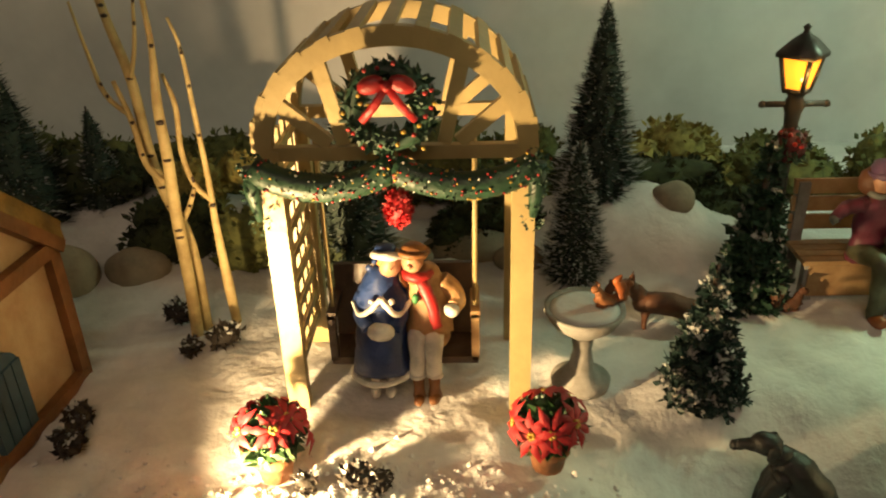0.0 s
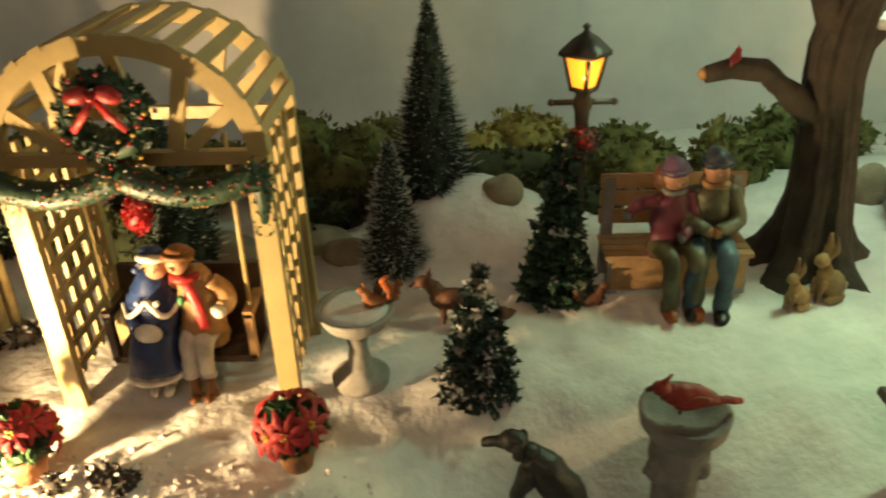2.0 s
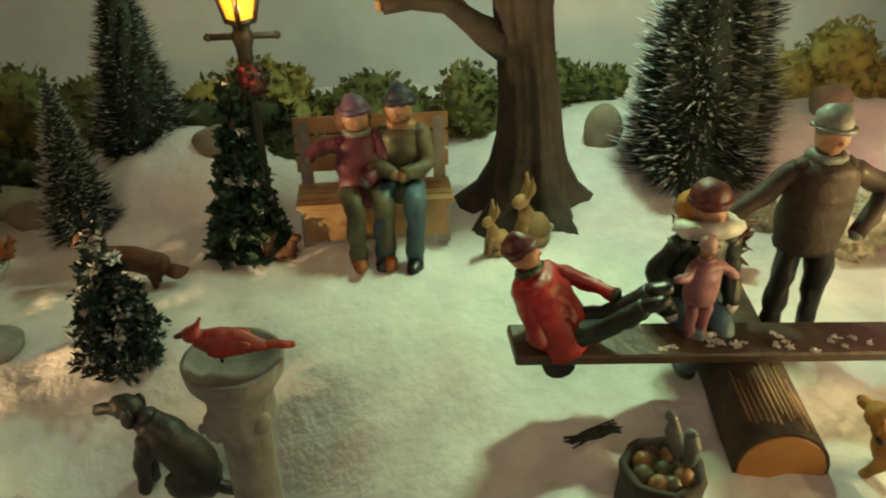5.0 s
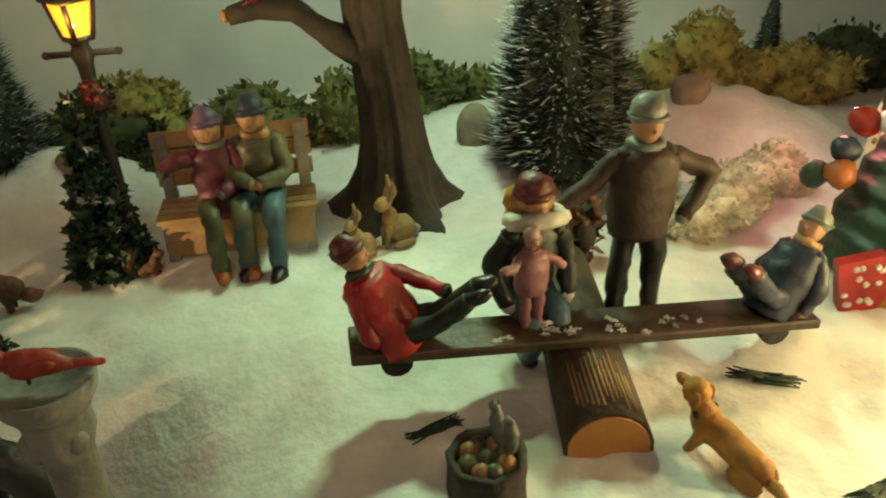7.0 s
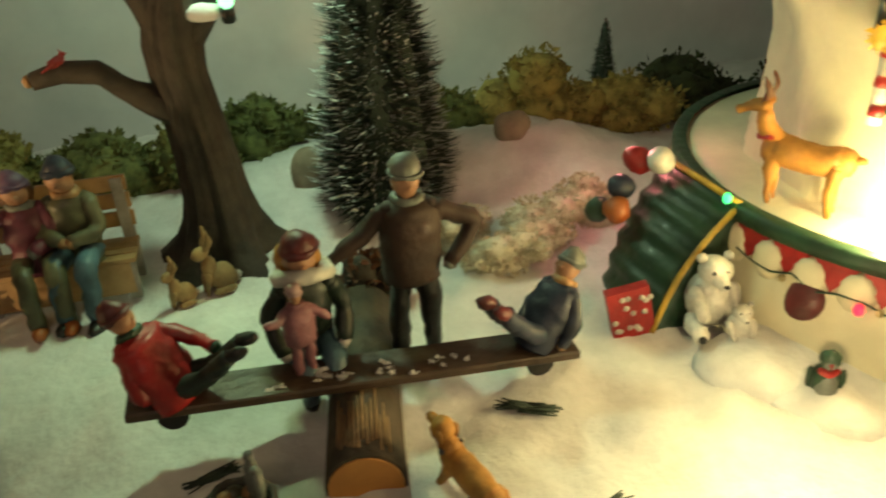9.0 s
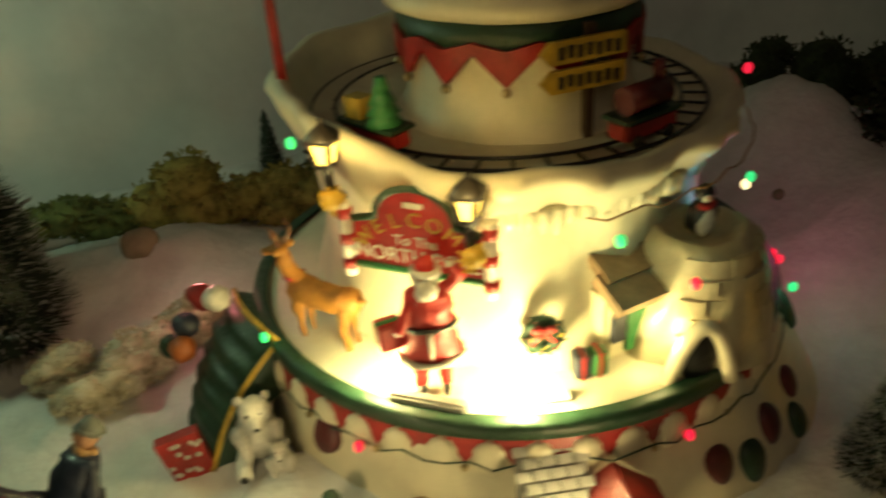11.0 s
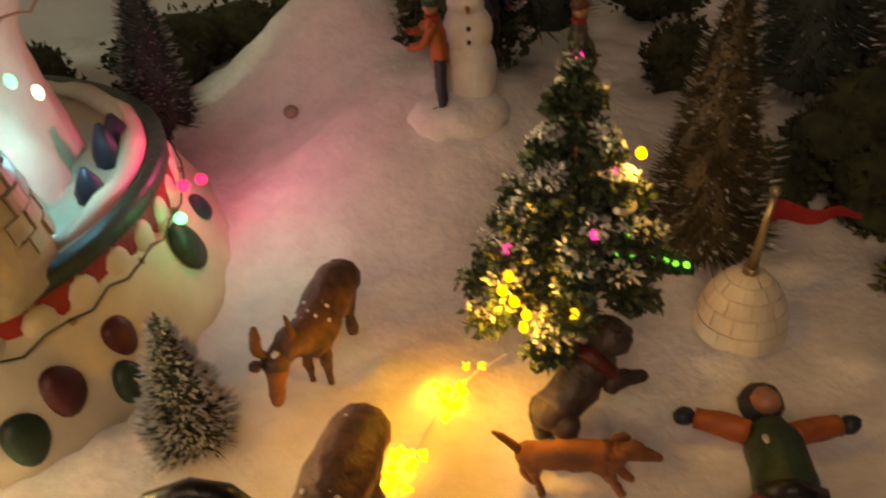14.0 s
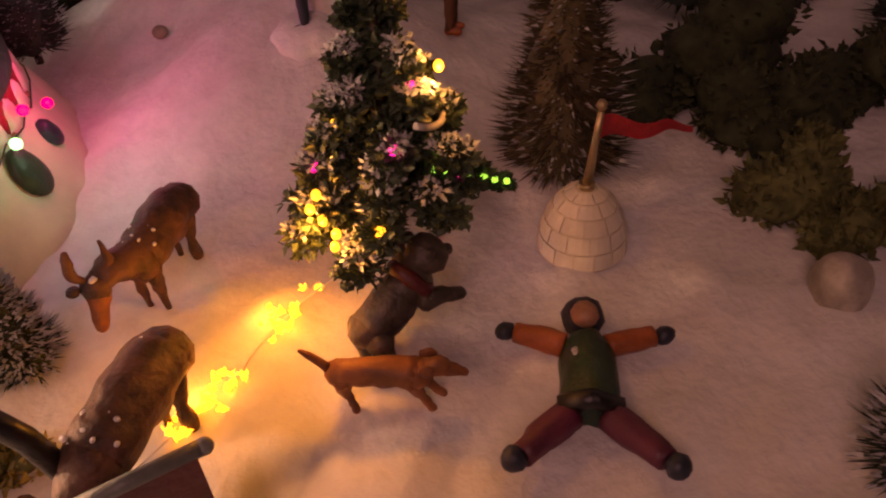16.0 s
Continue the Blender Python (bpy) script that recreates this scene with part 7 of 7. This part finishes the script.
bm = bmesh.new()
n = 14
cols = []
for i in range(n + 1):
    u = i / n
    w = 0.045 * (1 - u * 0.75)
    y, z = -0.012 + 0.012 * math.sin(u * 9), 0.505 - 0.025 * u + 0.012 * math.sin(u * 11)
    cols.append([bm.verts.new((0.03 + 0.31 * u * 0.8, y - 0.22 * u + e, z + s * w)) for s in (-1, 1) for e in (-0.003, 0.003)])
for a, b in zip(cols, cols[1:]):
    for p, q in ((0, 2), (3, 1), (1, 0), (2, 3)):
        bm.faces.new((a[p], b[p], b[q], a[q]))
part("flag", bm, RED, igloo, "dark red swallow pennant")

# doll lying in the snow
bm = bmesh.new()
V = Vector
hd, hip = V((9.86, -0.15, 0.06)), V((9.67, -0.375, 0.06))
ax = (hip - hd).normalized()
sd = V((-ax.y, ax.x, 0))
neck = hd.lerp(hip, 0.26)
tube(bm, [neck, neck.lerp(hip, 0.35), hip, hip + ax * 0.06], [0.055, 0.082, 0.088, 0.085], 14, 0, flat=0.8, fine=4)
tube(bm, [hip + ax * 0.05 - sd * 0.075 + V((0, 0, 0.02)), hip + ax * 0.06 + V((0, 0, 0.07)), hip + ax * 0.05 + sd * 0.075 + V((0, 0, 0.02))], 0.03, 8, 5)
ell(bm, hd - ax * 0.015 + V((0, 0, 0)), (0.068, 0.068, 0.058), m=3)
ell(bm, hd + ax * 0.008 + V((0, 0, 0.035)), (0.045, 0.045, 0.042), m=2)
for s in (-1, 1):
    sh = neck + ax * 0.03 + sd * s * 0.06
    tube(bm, [sh, sh + sd * s * 0.08 - ax * 0.03, sh + sd * s * 0.145 - ax * 0.05], [0.038, 0.037, 0.032], 10, 4, fine=4)
    ell(bm, sh + sd * s * 0.175 - ax * 0.055, (0.034, 0.03, 0.026), m=3)
    lg = hip + ax * 0.06 + sd * s * 0.05
    tube(bm, [lg, lg + ax * 0.07 + sd * s * 0.07, lg + ax * 0.145 + sd * s * 0.135], [0.048, 0.044, 0.036], 10, 1, fine=4)
    ell(bm, lg + ax * 0.165 + sd * s * 0.155 + V((0, 0, 0.01)), (0.036, 0.036, 0.04), m=3)
for i in range(10):
    ell(bm, neck.lerp(hip, RNG.uniform(0.1, 0.9)) + sd * RNG.uniform(-0.05, 0.05) + V((0, 0, 0.055)), (0.014, 0.012, 0.006), m=6, sub=1)
folds(bm, 0.008, 16)
solid("doll", bm, [DGREEN, PLUM, SKIN, NAVY, ORANGE, BLACK, WHITE], (0, 0, 0), "doll in green vest lying spread on the snow", "figurine")

# snowman group on the hill
HZ = ground_z(9.93, 1.66)
bm = bmesh.new()
ell(bm, (0, 0, -0.06), (0.25, 0.21, 0.12), sub=4)
folds(bm, 0.02, 7)
solid("snow_mound", bm, M_SNOW, (10.02, 1.68, HZ), "flat round snow base under the snowman", "snow")
bm = bmesh.new()
ell(bm, (0, 0, 0.17), (0.135, 0.135, 0.21), sub=3), ell(bm, (0, 0, 0.35), (0.112, 0.112, 0.14), sub=3), ell(bm, (0, 0, 0.48), (0.08, 0.08, 0.085), sub=3)
folds(bm, 0.012, 11)
tube(bm, [(0, -0.07, 0.48), (0, -0.12, 0.47)], [0.015, 0.004], 6, 1)
for z in (0.34, 0.4):
    ell(bm, (0, -0.11, z), (0.012,) * 3, m=2, sub=1)
solid("snowman", bm, [M_SNOW, ORANGE, BLACK], (10.1, 1.72, HZ - 0.05), "white snowman figurine on the snowy hill", "figurine", rz=-30)
figure("doll", (9.92, 1.66, HZ + 0.0), -120, 0.5, "doll in an orange coat and dark cap by the snowman", ORANGE, NAVY, DGREEN, BLACK, extra=RED, bend=0.05, arms=[[(0.12, -0.15, 0.7), (0.06, -0.25, 0.72)], [(0.12, -0.15, 0.66), (0.06, -0.25, 0.62)]])
figure("doll", (10.42, 2.0, ground_z(10.42, 2.0)), 20, 0.58, "doll in dark clothes standing behind the snowman", NAVY, BLACK, MAROON, BLACK, extra=MAROON)
figure("doll", (10.6, 1.55, ground_z(10.6, 1.55)), 40, 0.55, "doll in an olive coat standing on the hill", OLIVE, BROWN, BROWN, ORANGE, extra=RED)
fir("dark_fir", (10.5, 2.4, ground_z(10.5, 2.4)), 1.2, 0.34, "dark flocked fir on the snowy hill", tiers=9, seed=41, n=46, size=0.06, snow=0.15, m=M_MOSSD)
# Dark lump put in place of a shaded hole in the slope.
rck = bmesh.new()
v = ell(rck, (0, 0, 0), (0.04, 0.03, 0.035), sub=2)
solid("pebble", rck, M_ROCK, (9.49, 2.415, 0.23), "dark lump standing in for a shaded hole in the snow slope", "pebble")

# amber light string on the ground and the black hoop and red sign in front
amber = thing("amber_light_string", (0, 0, 0), "amber string lights lying on the snow", "string lights")
bm = bmesh.new()
wire = [(8.55, 0.2, 0.01), (8.73, 0.27, 0.01), (8.88, 0.3, 0.01), (9.0, 0.4, 0.01), (9.12, 0.47, 0.01), (9.28, 0.52, 0.02), (9.36, 0.46, 0.1)]
tube(bm, wire, 0.004, 5)
part("wire", bm, M_SNOW, amber)
rng = random.Random(8)
# Glowing flakes round each bulb stand in for amber light spreading through snow.
for cx, cy, wide, count in ((9.12, 0.465, 0.05, 11), (8.91, 0.33, 0.035, 6), (8.83, 0.29, 0.03, 7), (8.71, 0.26, 0.035, 7), (9.29, 0.52, 0.03, 3)):
    for _ in range(count):
        x, y, q = rng.gauss(cx, wide * 0.6), rng.gauss(cy, wide * 0.6), rng.uniform(0.006, 0.015)
        bm = bmesh.new()
        leaves(bm, (x, y, 0.035), (q * 1.5, q * 1.5, q), 12, q * 1.3, rng=rng)
        ell(bm, (x, y, 0.03), (q, q, q * 0.9), sub=1)
        part("bulb", bm, L_AMBER, amber)
hoop = bmesh.new()
tube(hoop, [(-0.22, 0, -0.05), (-0.2, 0, 0.25), (-0.16, 0, 0.38), (-0.09, 0, 0.46), (0.0, 0, 0.49), (0.07, 0, 0.46), (0.12, 0, 0.38), (0.16, 0, 0.24), (0.18, 0, -0.05)], 0.03, 12)
solid("hoop", hoop, BLACK, (8.3, 0.17, 0.0), "black bent tube hoop standing in the snow", "hoop", rz=-28)
bush((8.26, 0.42, -0.03), (0.16, 0.12, 0.12), "yellow dry moss clump in the snow", M_MOSSY, n=500, size=0.035, lumps=5, seed=150, m2=M_MOSS, name="moss_clump", group="")
rs = thing("red_sign", (8.57, -0.24, 0.17), "red sign board with a grey rim", "sign", rz=-4)
bm = bmesh.new()
box(bm, (0, 0, 0.08), (0.24, 0.03, 0.5))
part("board", bm, MAROON, rs)
bm = bmesh.new()
tube(bm, [(-0.135, 0, 0.33), (0.135, 0, 0.33)], 0.018, 8)
ell(bm, (0.14, 0, 0.33), (0.02,) * 3)
part("rim", bm, GREY, rs)

# loose crumbs of snow where the spotlight rakes the ground
rng = random.Random(21)
bm = bmesh.new()
for i in range(900):
    x, y = rng.gauss(1.6, 0.45), rng.gauss(1.78, 0.12)
    s = rng.uniform(0.003, 0.013)
    v = bmesh.ops.create_icosphere(bm, subdivisions=1, radius=s)["verts"]
    for q in v:
        q.co = Vector((q.co.x * rng.uniform(0.5, 1.7), q.co.y * rng.uniform(0.5, 1.7), q.co.z * rng.uniform(0.4, 1.1))) + Vector((x, y, ground_z(x, y) + rough(x, y) + s * 0.3))
solid("snow_crumbs", bm, M_SNOW, (0, 0, 0), "loose white crumbs of artificial snow", "snow", kind="stuff")
